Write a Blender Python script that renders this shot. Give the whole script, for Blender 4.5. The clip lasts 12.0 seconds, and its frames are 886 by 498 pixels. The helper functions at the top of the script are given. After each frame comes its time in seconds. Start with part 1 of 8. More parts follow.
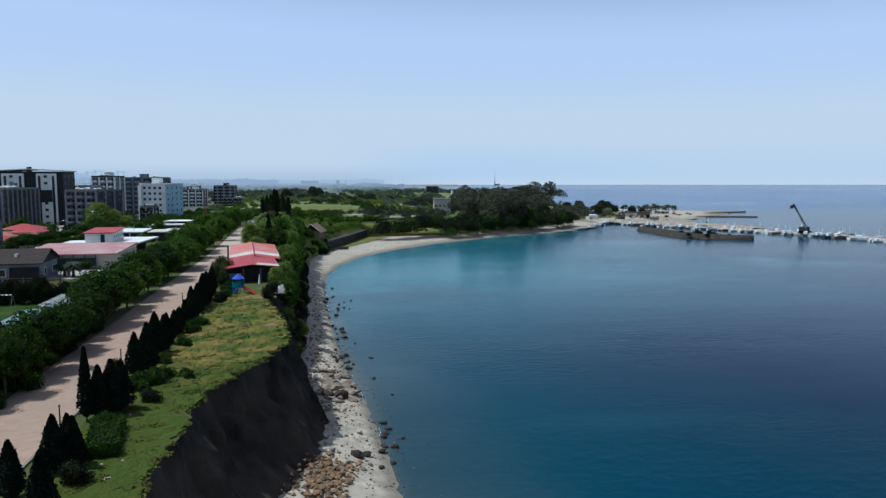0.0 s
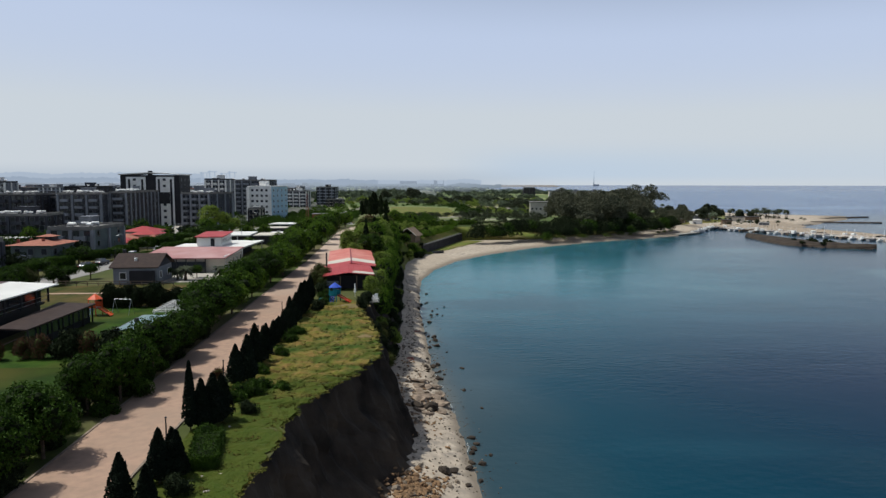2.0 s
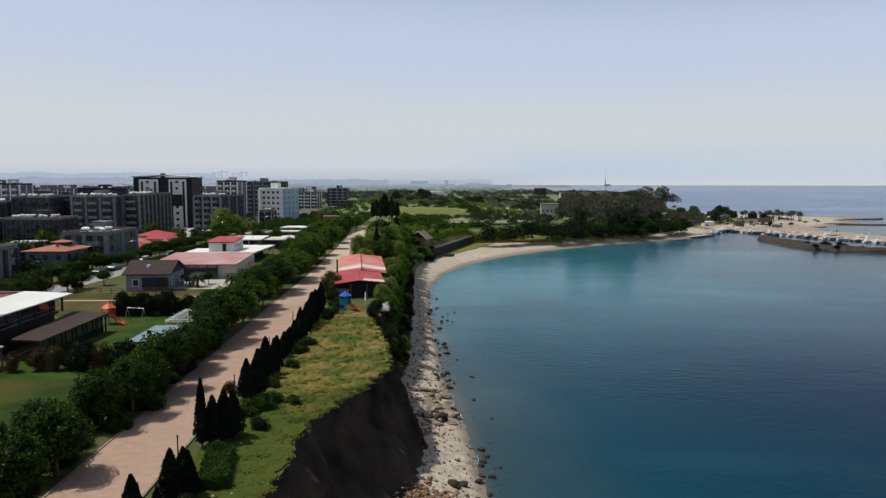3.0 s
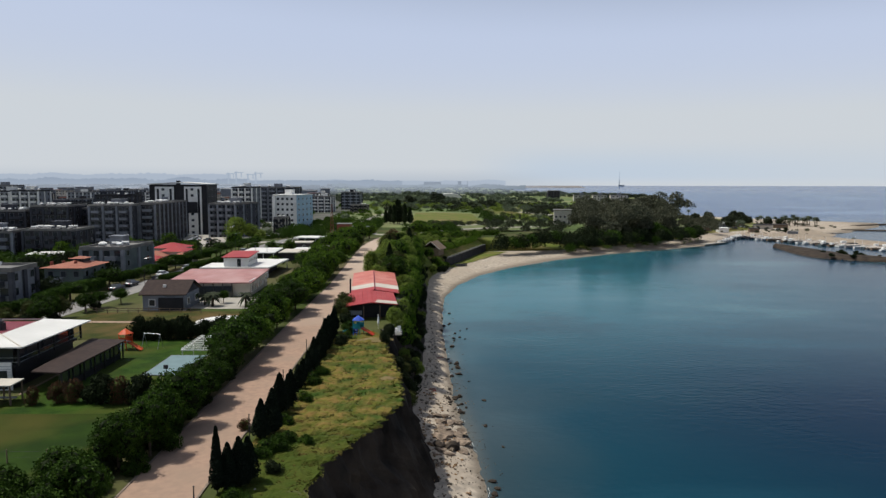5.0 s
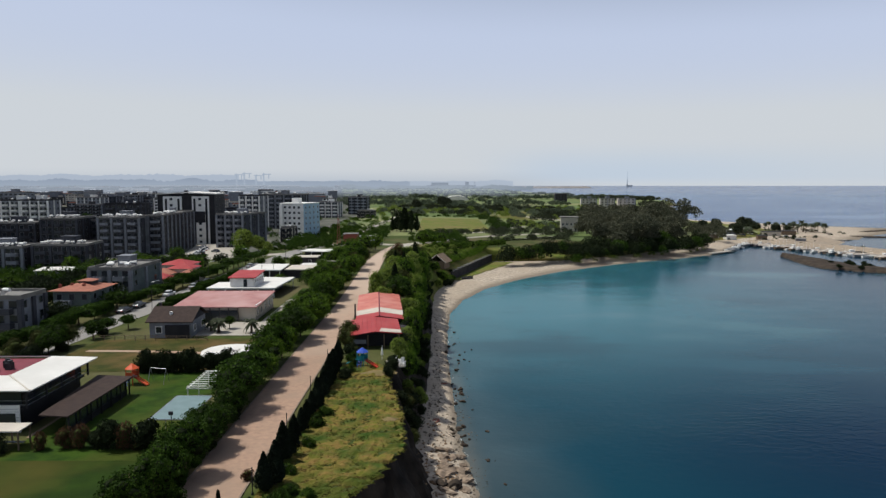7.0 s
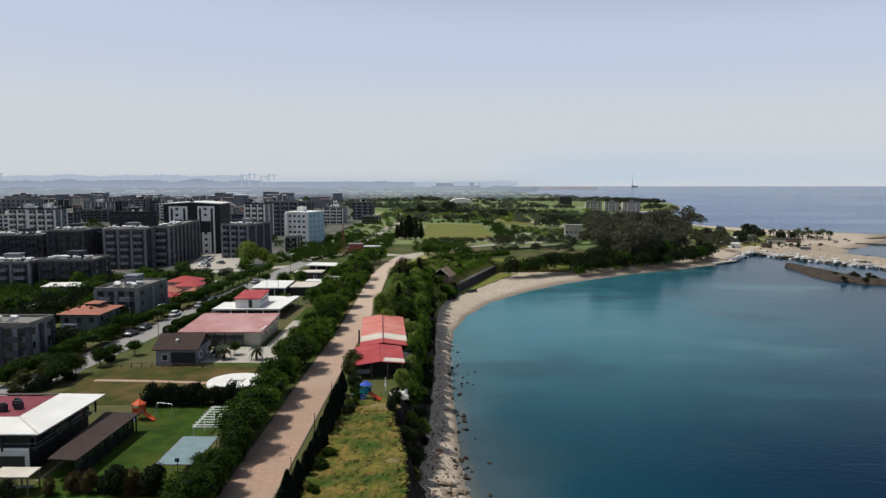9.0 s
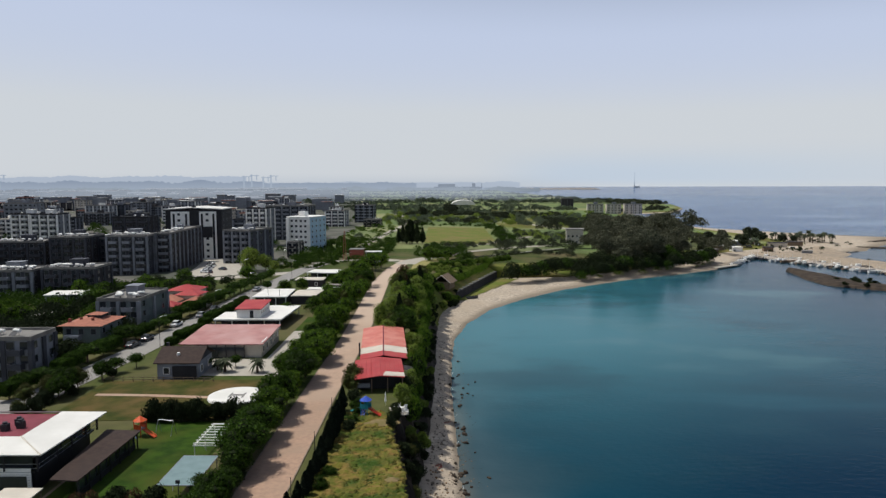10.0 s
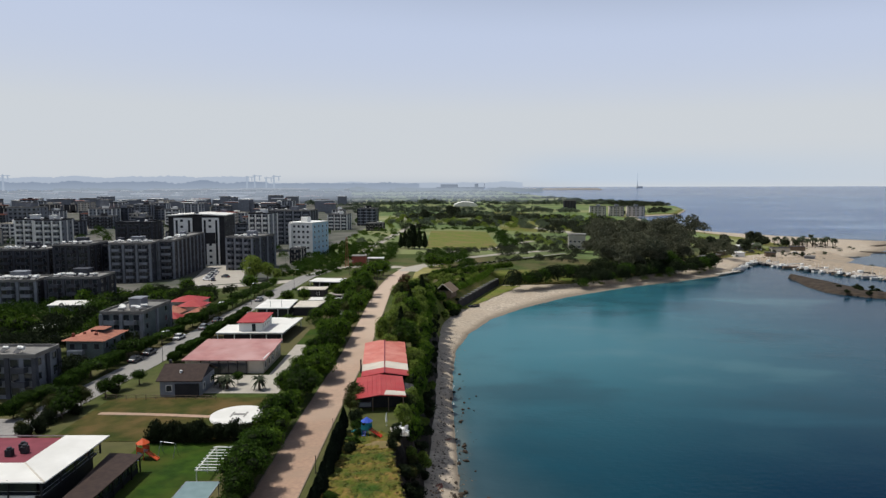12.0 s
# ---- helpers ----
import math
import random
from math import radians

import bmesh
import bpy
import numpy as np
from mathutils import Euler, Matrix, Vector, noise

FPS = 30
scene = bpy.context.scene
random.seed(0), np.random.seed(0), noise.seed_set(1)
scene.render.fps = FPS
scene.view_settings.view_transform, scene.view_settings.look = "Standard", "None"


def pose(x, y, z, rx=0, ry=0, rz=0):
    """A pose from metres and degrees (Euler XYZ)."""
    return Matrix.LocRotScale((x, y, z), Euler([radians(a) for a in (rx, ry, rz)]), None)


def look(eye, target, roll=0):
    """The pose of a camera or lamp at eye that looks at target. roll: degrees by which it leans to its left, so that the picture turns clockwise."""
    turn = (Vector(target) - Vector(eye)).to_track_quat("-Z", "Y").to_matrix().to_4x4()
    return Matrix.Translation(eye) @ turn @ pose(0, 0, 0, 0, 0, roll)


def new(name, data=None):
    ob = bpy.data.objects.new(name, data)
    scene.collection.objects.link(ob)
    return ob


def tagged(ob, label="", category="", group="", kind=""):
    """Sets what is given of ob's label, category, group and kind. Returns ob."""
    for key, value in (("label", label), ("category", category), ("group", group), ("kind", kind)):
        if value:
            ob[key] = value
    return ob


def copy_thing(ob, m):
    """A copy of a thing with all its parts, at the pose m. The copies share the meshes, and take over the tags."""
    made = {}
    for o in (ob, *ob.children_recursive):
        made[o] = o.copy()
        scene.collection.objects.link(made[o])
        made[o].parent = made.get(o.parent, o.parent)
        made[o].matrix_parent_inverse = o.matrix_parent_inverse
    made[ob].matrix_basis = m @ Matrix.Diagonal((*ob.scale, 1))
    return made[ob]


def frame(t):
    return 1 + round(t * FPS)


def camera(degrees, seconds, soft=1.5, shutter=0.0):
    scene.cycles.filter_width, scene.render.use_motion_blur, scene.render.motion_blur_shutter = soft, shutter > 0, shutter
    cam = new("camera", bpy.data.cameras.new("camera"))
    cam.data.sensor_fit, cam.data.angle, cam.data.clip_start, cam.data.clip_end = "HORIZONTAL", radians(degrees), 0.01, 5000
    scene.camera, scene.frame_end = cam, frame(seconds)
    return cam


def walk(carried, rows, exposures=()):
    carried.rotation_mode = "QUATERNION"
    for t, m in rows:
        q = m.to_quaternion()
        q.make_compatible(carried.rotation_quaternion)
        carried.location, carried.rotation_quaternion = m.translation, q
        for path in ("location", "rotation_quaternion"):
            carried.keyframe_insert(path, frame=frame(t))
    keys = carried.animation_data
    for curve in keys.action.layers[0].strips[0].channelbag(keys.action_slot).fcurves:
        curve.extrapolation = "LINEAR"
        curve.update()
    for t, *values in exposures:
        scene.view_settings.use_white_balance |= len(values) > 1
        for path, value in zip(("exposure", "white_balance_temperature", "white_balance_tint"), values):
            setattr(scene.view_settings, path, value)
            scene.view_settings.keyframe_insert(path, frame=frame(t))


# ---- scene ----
cam = camera(65.3, 12.0, soft=1.4)
PATH = [
    (0, (-1.23, 0.235, 27.865), (-0.844, 2.187, 27.669), 0.0),
    (0.5, (-1.062, 0.271, 28.176), (-0.819, 2.247, 27.98), 0.0),
    (1, (-0.891, 0.485, 28.49), (-0.714, 2.467, 28.294), 0.1),
    (1.5, (-0.757, 0.401, 29.027), (-0.619, 2.386, 28.83), 0.0),
    (2, (-0.651, 0.407, 29.642), (-0.54, 2.394, 29.446), 0.1),
    (2.5, (-0.542, 0.441, 30.343), (-0.45, 2.429, 30.146), 0.1),
    (3, (-0.562, 0.382, 31.067), (-0.482, 2.371, 30.87), 0.1),
    (5, (-0.453, 0.134, 34.968), (-0.411, 2.124, 34.771), 0.1),
    (5.5, (-0.238, 0.188, 36.08), (-0.203, 2.178, 35.883), 0.0),
    (6, (0.074, 0.208, 37.329), (0.104, 2.198, 37.132), -0.0),
    (6.5, (0.124, 0.059, 38.763), (0.149, 2.049, 38.566), 0.0),
    (7, (0.225, -0.017, 40.173), (0.245, 1.973, 39.975), 0.0),
    (9, (0.527, -0.501, 45.689), (0.533, 1.489, 45.49), -0.0),
    (9.5, (0.803, -0.769, 47.056), (0.805, 1.221, 46.857), -0.0),
    (10, (0.962, -0.765, 48.222), (0.962, 1.225, 48.024), -0.1),
    (10.5, (1.069, -1.021, 49.391), (1.067, 0.969, 49.192), -0.1),
    (11, (1.103, -0.943, 50.298), (1.098, 1.047, 50.099), -0.1),
    (11.5, (1.159, -0.861, 51.112), (1.153, 1.129, 50.913), -0.1),
    (12, (1.332, -1.035, 51.86), (1.324, 0.955, 51.661), -0.1),
]
walk(cam, [(t, look(eye, target, roll)) for t, eye, target, roll in PATH],
     [(0, 0.0, 5100, 2), (0.5, 0.0, 5480, 4), (1.0, 0.0, 5740, 5), (2.0, 0.0, 5990, 7), (3.0, 0.0, 6130, 8), (12, 0.0, 6180, 9)])

# ---- light ----
SUN_EL, SUN_AZ = radians(61), radians(-76)      # azimuth from +y towards +x
world = bpy.data.worlds.new("world")
scene.world = world
world.use_nodes = True
wn, wl = world.node_tree.nodes, world.node_tree.links
wn.clear()
sky = wn.new("ShaderNodeTexSky")
sky.sky_type = "NISHITA"
sky.sun_disc = False
sky.sun_elevation, sky.sun_rotation = SUN_EL, SUN_AZ
sky.altitude, sky.air_density, sky.dust_density, sky.ozone_density = 0, 1.0, 1.0, 1.0
wbg, wout = wn.new("ShaderNodeBackground"), wn.new("ShaderNodeOutputWorld")
wbg.inputs["Strength"].default_value = 0.042
# haze whitens the bright lower sky
rgb, ratio, rng_, hz = wn.new("ShaderNodeSeparateColor"), wn.new("ShaderNodeMath"), wn.new("ShaderNodeMapRange"), wn.new("ShaderNodeMix")
hz.data_type = "RGBA"
ratio.operation = "DIVIDE"
wl.new(sky.outputs[0], rgb.inputs[0])
wl.new(rgb.outputs[0], ratio.inputs[0])
wl.new(rgb.outputs[2], ratio.inputs[1])
wl.new(ratio.outputs[0], rng_.inputs["Value"])
rng_.interpolation_type = "SMOOTHSTEP"
rng_.inputs["From Min"].default_value, rng_.inputs["From Max"].default_value = 0.32, 0.50
rng_.inputs["To Min"].default_value, rng_.inputs["To Max"].default_value = 0.0, 0.92
wl.new(rng_.outputs[0], hz.inputs["Factor"])
wl.new(sky.outputs[0], hz.inputs["A"])
# whiter towards the horizon, bluer above
up, tone = wn.new("ShaderNodeMapRange"), wn.new("ShaderNodeMix")
tone.data_type = "RGBA"
up.interpolation_type = "SMOOTHSTEP"
up.inputs["From Min"].default_value, up.inputs["From Max"].default_value = 0.46, 0.74
wl.new(ratio.outputs[0], up.inputs["Value"])
wl.new(up.outputs[0], tone.inputs["Factor"])
tone.inputs["A"].default_value, tone.inputs["B"].default_value = (13.7, 15.0, 18.4, 1), (15.9, 16.2, 16.5, 1)
wl.new(tone.outputs["Result"], hz.inputs["B"])
wl.new(hz.outputs["Result"], wbg.inputs[0])
wl.new(wbg.outputs[0], wout.inputs[0])

sun = new("sun", bpy.data.lights.new("sun", "SUN"))
sun.data.energy, sun.data.angle, sun.data.color = 4.0, radians(0.53), (1.0, 0.94, 0.83)
sd = Vector((math.sin(SUN_AZ) * math.cos(SUN_EL), math.cos(SUN_AZ) * math.cos(SUN_EL), math.sin(SUN_EL)))
sun.matrix_world = look(sd * 300, (0, 0, 0))


# ---- materials ----
def mat(name, col, col2=None, scale=1.0, rough=0.8, metal=0.0, bump=0.0, bump_scale=None, rnd=0.0, detail=6.0, big=None, big_scale=0.05, spec=0.1, mask=(0.35, 0.65), thin=0.0):
    """Principled surface with noise at two scales; rnd: value shift per object and island."""
    m = bpy.data.materials.new(name)
    m.use_nodes = True
    n, l = m.node_tree.nodes, m.node_tree.links
    b = n["Principled BSDF"]
    b.inputs["Roughness"].default_value, b.inputs["Metallic"].default_value = rough, metal
    b.inputs["Specular IOR Level"].default_value = spec
    geo = n.new("ShaderNodeNewGeometry")
    src = geo.outputs["Position"]
    out = None
    if col2 is None:
        col2 = tuple(c * 0.72 for c in col)

    def noise_mix(a, c2, sc, lo, hi, det):
        tx = n.new("ShaderNodeTexNoise")
        tx.inputs["Scale"].default_value, tx.inputs["Detail"].default_value = sc, det
        l.new(src, tx.inputs["Vector"])
        mr = n.new("ShaderNodeMapRange")
        mr.inputs["From Min"].default_value, mr.inputs["From Max"].default_value = lo, hi
        l.new(tx.outputs["Fac"], mr.inputs["Value"])
        mx = n.new("ShaderNodeMix")
        mx.data_type = "RGBA"
        l.new(mr.outputs[0], mx.inputs["Factor"])
        if isinstance(a, tuple):
            mx.inputs["A"].default_value = (*a, 1)
        else:
            l.new(a, mx.inputs["A"])
        mx.inputs["B"].default_value = (*c2, 1)
        return mx.outputs["Result"], tx

    out, tx = noise_mix(tuple(col), tuple(col2), scale, mask[0], mask[1], detail)
    if big is not None:
        out, _ = noise_mix(out, tuple(big), big_scale, 0.42, 0.68, 4.0)
    if rnd:
        oi = n.new("ShaderNodeObjectInfo")
        ad = n.new("ShaderNodeMath")
        ad.operation = "ADD"
        l.new(oi.outputs["Random"], ad.inputs[0])
        l.new(geo.outputs["Random Per Island"], ad.inputs[1])
        mr = n.new("ShaderNodeMapRange")
        mr.inputs["From Max"].default_value = 2.0
        mr.inputs["To Min"].default_value, mr.inputs["To Max"].default_value = 1 - rnd, 1 + rnd
        l.new(ad.outputs[0], mr.inputs["Value"])
        hs = n.new("ShaderNodeHueSaturation")
        l.new(mr.outputs[0], hs.inputs["Value"])
        l.new(out, hs.inputs["Color"])
        out = hs.outputs["Color"]
    l.new(out, b.inputs["Base Color"])
    if thin:
        tl, ms = n.new("ShaderNodeBsdfTranslucent"), n.new("ShaderNodeMixShader")
        l.new(out, tl.inputs["Color"])
        ms.inputs[0].default_value = thin
        l.new(b.outputs[0], ms.inputs[1])
        l.new(tl.outputs[0], ms.inputs[2])
        l.new(ms.outputs[0], n["Material Output"].inputs["Surface"])
    if bump:
        bt = n.new("ShaderNodeTexNoise")
        bt.inputs["Scale"].default_value, bt.inputs["Detail"].default_value = bump_scale or scale * 3, 8
        l.new(src, bt.inputs["Vector"])
        bp = n.new("ShaderNodeBump")
        bp.inputs["Strength"].default_value, bp.inputs["Distance"].default_value = min(1, bump), bump
        l.new(bt.outputs["Fac"], bp.inputs["Height"])
        l.new(bp.outputs[0], b.inputs["Normal"])
    return m


M = {}
M["soil"] = mat("dry_grass_and_soil", (0.060, 0.078, 0.018), (0.034, 0.052, 0.011), 0.5, 0.95, bump=0.15, big=(0.11, 0.09, 0.045), big_scale=0.035)
# lightened ground colour, with distance haze mixed in
M["plain"] = mat("hazed_distant_plain", (0.125, 0.165, 0.055), (0.085, 0.125, 0.045), 0.02, 0.95, big=(0.23, 0.22, 0.11), big_scale=0.008)
M["town"] = mat("dusty_town_ground", (0.085, 0.085, 0.075), (0.05, 0.06, 0.035), 0.08, 0.95, big=(0.14, 0.13, 0.115), big_scale=0.03)
M["field"] = mat("rough_coastal_grass", (0.115, 0.116, 0.018), (0.190, 0.122, 0.038), 0.9, 0.95, bump=0.5, bump_scale=3.0, big=(0.036, 0.066, 0.010), big_scale=0.28)


def by_field(m):
    """Shorter, greener grass grows over the nearer end of the cliff top."""
    n, l = m.node_tree.nodes, m.node_tree.links
    b = n["Principled BSDF"]
    src = b.inputs["Base Color"].links[0].from_socket
    geo, sep, tx, ad, mr, mx = n.new("ShaderNodeNewGeometry"), n.new("ShaderNodeSeparateXYZ"), n.new("ShaderNodeTexNoise"), n.new("ShaderNodeMath"), n.new("ShaderNodeMapRange"), n.new("ShaderNodeMix")
    t2, m2 = n.new("ShaderNodeTexNoise"), n.new("ShaderNodeMix")
    mx.data_type = m2.data_type = "RGBA"
    l.new(geo.outputs["Position"], sep.inputs[0])
    for t, s in ((tx, 0.22), (t2, 0.7)):
        t.inputs["Scale"].default_value, t.inputs["Detail"].default_value = s, 6
        l.new(geo.outputs["Position"], t.inputs["Vector"])
    ad.operation = "MULTIPLY_ADD"
    l.new(tx.outputs["Fac"], ad.inputs[0])
    ad.inputs[1].default_value = 26
    l.new(sep.outputs["Y"], ad.inputs[2])
    mr.inputs["From Min"].default_value, mr.inputs["From Max"].default_value = 80, 72
    l.new(ad.outputs[0], mr.inputs["Value"])
    l.new(mr.outputs[0], mx.inputs["Factor"])
    l.new(src, mx.inputs["A"])
    l.new(t2.outputs["Fac"], m2.inputs["Factor"])
    m2.inputs["A"].default_value, m2.inputs["B"].default_value = (0.030, 0.058, 0.006, 1), (0.070, 0.074, 0.012, 1)
    l.new(m2.outputs["Result"], mx.inputs["B"])
    l.new(mx.outputs["Result"], b.inputs["Base Color"])


by_field(M["field"])
M["dry_lawn"] = mat("dry_mottled_lawn", (0.058, 0.055, 0.013), (0.028, 0.038, 0.007), 0.45, 0.95, bump=0.2, bump_scale=3.0, big=(0.105, 0.070, 0.026), big_scale=0.16)
M["tuft"] = mat("grass_tufts", (0.094, 0.096, 0.016), (0.150, 0.104, 0.034), 0.9, 0.9, rnd=0.3, big=(0.046, 0.076, 0.010), big_scale=0.28)
M["lawn"] = mat("mown_lawn", (0.032, 0.064, 0.005), (0.015, 0.036, 0.003), 0.5, 0.9, bump=0.2, bump_scale=4, big=(0.050, 0.060, 0.009), big_scale=0.12, detail=10.0)
# greens darkened with shade below mown_lawn; the yellow patches are grass
M["rough_lawn"] = mat("shaded_uneven_lawn", (0.021, 0.043, 0.004), (0.013, 0.028, 0.003), 0.35, 0.95, bump=0.15, bump_scale=3, big=(0.058, 0.054, 0.010), big_scale=0.07)
M["meadow"] = mat("yellowing_meadow", (0.135, 0.145, 0.03), (0.085, 0.115, 0.02), 0.5, 0.95, bump=0.12, big=(0.16, 0.125, 0.05), big_scale=0.09)
M["spit_sand"] = mat("trodden_sand", (0.36, 0.285, 0.205), (0.22, 0.18, 0.14), 0.4, 0.95, bump=0.15, bump_scale=1.0, big=(0.26, 0.215, 0.165), big_scale=0.05)
M["hay"] = mat("dried_out_lawn", (0.26, 0.225, 0.085), (0.165, 0.165, 0.050), 0.25, 0.95, bump=0.12, big=(0.30, 0.245, 0.12), big_scale=0.07)
M["sand"] = mat("beach_sand", (0.48, 0.40, 0.31), (0.25, 0.215, 0.175), 0.9, 0.95, bump=0.12, bump_scale=2, big=(0.36, 0.295, 0.225), big_scale=0.06, detail=10.0)


def wet_sand(m):
    """Darkens the sand where the water reaches."""
    n, l = m.node_tree.nodes, m.node_tree.links
    b = n["Principled BSDF"]
    src = b.inputs["Base Color"].links[0].from_socket
    geo, sep, mr, mx = n.new("ShaderNodeNewGeometry"), n.new("ShaderNodeSeparateXYZ"), n.new("ShaderNodeMapRange"), n.new("ShaderNodeMix")
    mx.data_type = "RGBA"
    l.new(geo.outputs["Position"], sep.inputs[0])
    l.new(sep.outputs["Z"], mr.inputs["Value"])
    mr.inputs["From Min"].default_value, mr.inputs["From Max"].default_value = 0.55, 0.2
    l.new(mr.outputs[0], mx.inputs["Factor"])
    l.new(src, mx.inputs["A"])
    mx.inputs["B"].default_value = (0.20, 0.165, 0.125, 1)
    l.new(mx.outputs["Result"], b.inputs["Base Color"])


wet_sand(M["sand"])
# far darker than its fallen clods: the face's shade is in the colour
M["earth"] = mat("shaded_cliff_earth", (0.036, 0.029, 0.023), (0.017, 0.014, 0.012), 0.5, 0.95, bump=0.6, bump_scale=0.9, big=(0.062, 0.048, 0.036), big_scale=0.18)
M["rubble"] = mat("orange_brown_earth_clods", (0.30, 0.185, 0.10), (0.17, 0.11, 0.065), 1.2, 0.95, bump=0.1, rnd=0.35)
M["bare"] = mat("bare_trodden_earth", (0.22, 0.155, 0.080), (0.13, 0.105, 0.045), 1.6, 0.95, bump=0.15, bump_scale=2.5, big=(0.15, 0.12, 0.05), big_scale=0.5)
M["foam"] = mat("thin_foam", (0.50, 0.50, 0.48), (0.26, 0.27, 0.26), 2.5, 0.6)
M["slab_rock"] = mat("grey_brown_earth_slab", (0.25, 0.19, 0.14), (0.11, 0.085, 0.065), 1.4, 0.95, bump=0.25, rnd=0.35)
M["rock"] = mat("shore_rock", (0.20, 0.16, 0.12), (0.085, 0.07, 0.055), 1.3, 0.9, bump=0.2, rnd=0.4)
M["riprap"] = mat("pale_quarry_stone", (0.34, 0.30, 0.26), (0.15, 0.13, 0.11), 0.5, 0.9, bump=0.2, rnd=0.4)
M["islet"] = mat("brown_islet_stone", (0.062, 0.048, 0.036), (0.032, 0.026, 0.022), 0.4, 0.95, bump=0.5, bump_scale=1.2)
M["paving"] = mat("pink_paving", (0.375, 0.246, 0.176), (0.295, 0.200, 0.146), 1.6, 0.9, bump=0.02, bump_scale=9, big=(0.30, 0.212, 0.155), big_scale=0.15)
M["asphalt"] = mat("worn_asphalt", (0.26, 0.245, 0.23), (0.20, 0.19, 0.18), 1.2, 0.9, big=(0.25, 0.235, 0.215), big_scale=0.06)


def beige(m):
    """Blends the paving to a paler beige as y grows, broken up by noise."""
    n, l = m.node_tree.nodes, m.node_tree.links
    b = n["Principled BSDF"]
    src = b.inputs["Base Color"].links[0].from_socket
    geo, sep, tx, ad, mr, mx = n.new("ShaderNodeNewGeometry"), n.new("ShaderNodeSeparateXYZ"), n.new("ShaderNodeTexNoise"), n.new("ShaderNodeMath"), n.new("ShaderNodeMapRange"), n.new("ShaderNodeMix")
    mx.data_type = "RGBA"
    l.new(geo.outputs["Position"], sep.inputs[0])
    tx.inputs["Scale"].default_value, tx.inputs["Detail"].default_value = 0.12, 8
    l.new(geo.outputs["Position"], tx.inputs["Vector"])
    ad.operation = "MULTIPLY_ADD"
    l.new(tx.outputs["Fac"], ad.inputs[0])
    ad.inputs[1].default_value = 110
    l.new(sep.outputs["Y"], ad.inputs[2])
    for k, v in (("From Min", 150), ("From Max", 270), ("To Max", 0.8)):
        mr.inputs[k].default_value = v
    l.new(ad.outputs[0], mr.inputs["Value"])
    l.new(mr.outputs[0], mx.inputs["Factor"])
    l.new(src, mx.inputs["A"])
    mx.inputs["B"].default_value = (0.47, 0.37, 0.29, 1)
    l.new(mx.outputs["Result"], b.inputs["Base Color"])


beige(M["paving"])
M["concrete"] = mat("pale_concrete", (0.39, 0.35, 0.30), (0.30, 0.275, 0.24), 0.8, 0.9, big=(0.36, 0.33, 0.28), big_scale=0.12)
M["kerb"] = mat("kerb_stone", (0.25, 0.195, 0.15), None, 2.0, 0.9)
M["leaf"] = mat("fresh_leaves", (0.048, 0.090, 0.009), (0.016, 0.036, 0.004), 1.1, 0.65, thin=0.12, rnd=0.34, spec=0.08)
# brighter copy of fresh_leaves, with sun on the crowns in its colour
M["leaf_mid"] = mat("sunlit_leaves", (0.104, 0.176, 0.013), (0.034, 0.070, 0.007), 0.9, 0.65, thin=0.15, rnd=0.34, spec=0.08)
# core colours with the shade inside a crown painted in, dark and paler
M["leaf_shade"] = mat("inner_crown_shade", (0.014, 0.021, 0.006), (0.008, 0.012, 0.004), 1.2, 0.9)
M["leaf_shade_light"] = mat("pale_inner_crown_shade", (0.062, 0.080, 0.020), (0.036, 0.050, 0.012), 1.2, 0.9)
M["leaf_olive"] = mat("olive_leaves", (0.072, 0.075, 0.02), (0.036, 0.04, 0.014), 0.6, 0.75, thin=0.25, rnd=0.26)
M["leaf_light"] = mat("light_green_leaves", (0.215, 0.275, 0.050), (0.115, 0.160, 0.026), 0.5, 0.7, thin=0.3, rnd=0.26)
M["leaf_dark"] = mat("dark_needles", (0.011, 0.018, 0.009), (0.007, 0.012, 0.007), 0.8, 0.8, rnd=0.26)
M["leaf_pine"] = mat("pine_foliage", (0.052, 0.060, 0.033), (0.032, 0.040, 0.022), 0.3, 0.8, rnd=0.26)
M["leaf_hedge"] = mat("dense_dark_hedge_leaves", (0.024, 0.034, 0.013), (0.012, 0.018, 0.007), 0.8, 0.85, rnd=0.26)
# grey-green lifted from the pine tone, haze included in the colour
M["leaf_grove"] = mat("hazed_grove_foliage", (0.104, 0.104, 0.066), (0.058, 0.064, 0.040), 0.25, 0.85, thin=0.15, rnd=0.24)
# paled leaves: haze over distance is put into the green
M["leaf_far"] = mat("hazed_far_foliage", (0.130, 0.155, 0.095), (0.092, 0.116, 0.074), 0.03, 0.85, rnd=0.3)
M["leaf_dry"] = mat("brown_dry_foliage", (0.095, 0.048, 0.024), (0.065, 0.038, 0.020), 0.6, 0.85, rnd=0.4)
M["bark"] = mat("bark", (0.11, 0.085, 0.06), (0.07, 0.055, 0.04), 4, 0.95, bump=0.05)
M["white"] = mat("white_paint", (0.78, 0.77, 0.74), (0.70, 0.69, 0.66), 0.7, 0.55, rnd=0.05, big=(0.66, 0.64, 0.60), big_scale=0.2)
M["white_roof"] = mat("white_sheet_roof", (0.68, 0.66, 0.62), (0.62, 0.60, 0.56), 0.5, 0.6, big=(0.58, 0.56, 0.52), big_scale=0.2)
M["cream"] = mat("cream_render", (0.52, 0.47, 0.40), (0.44, 0.40, 0.34), 0.5, 0.9, rnd=0.1)
M["grey_wall"] = mat("grey_render", (0.072, 0.075, 0.088), (0.054, 0.056, 0.067), 0.4, 0.9, rnd=0.2, big=(0.045, 0.046, 0.055), big_scale=0.12)
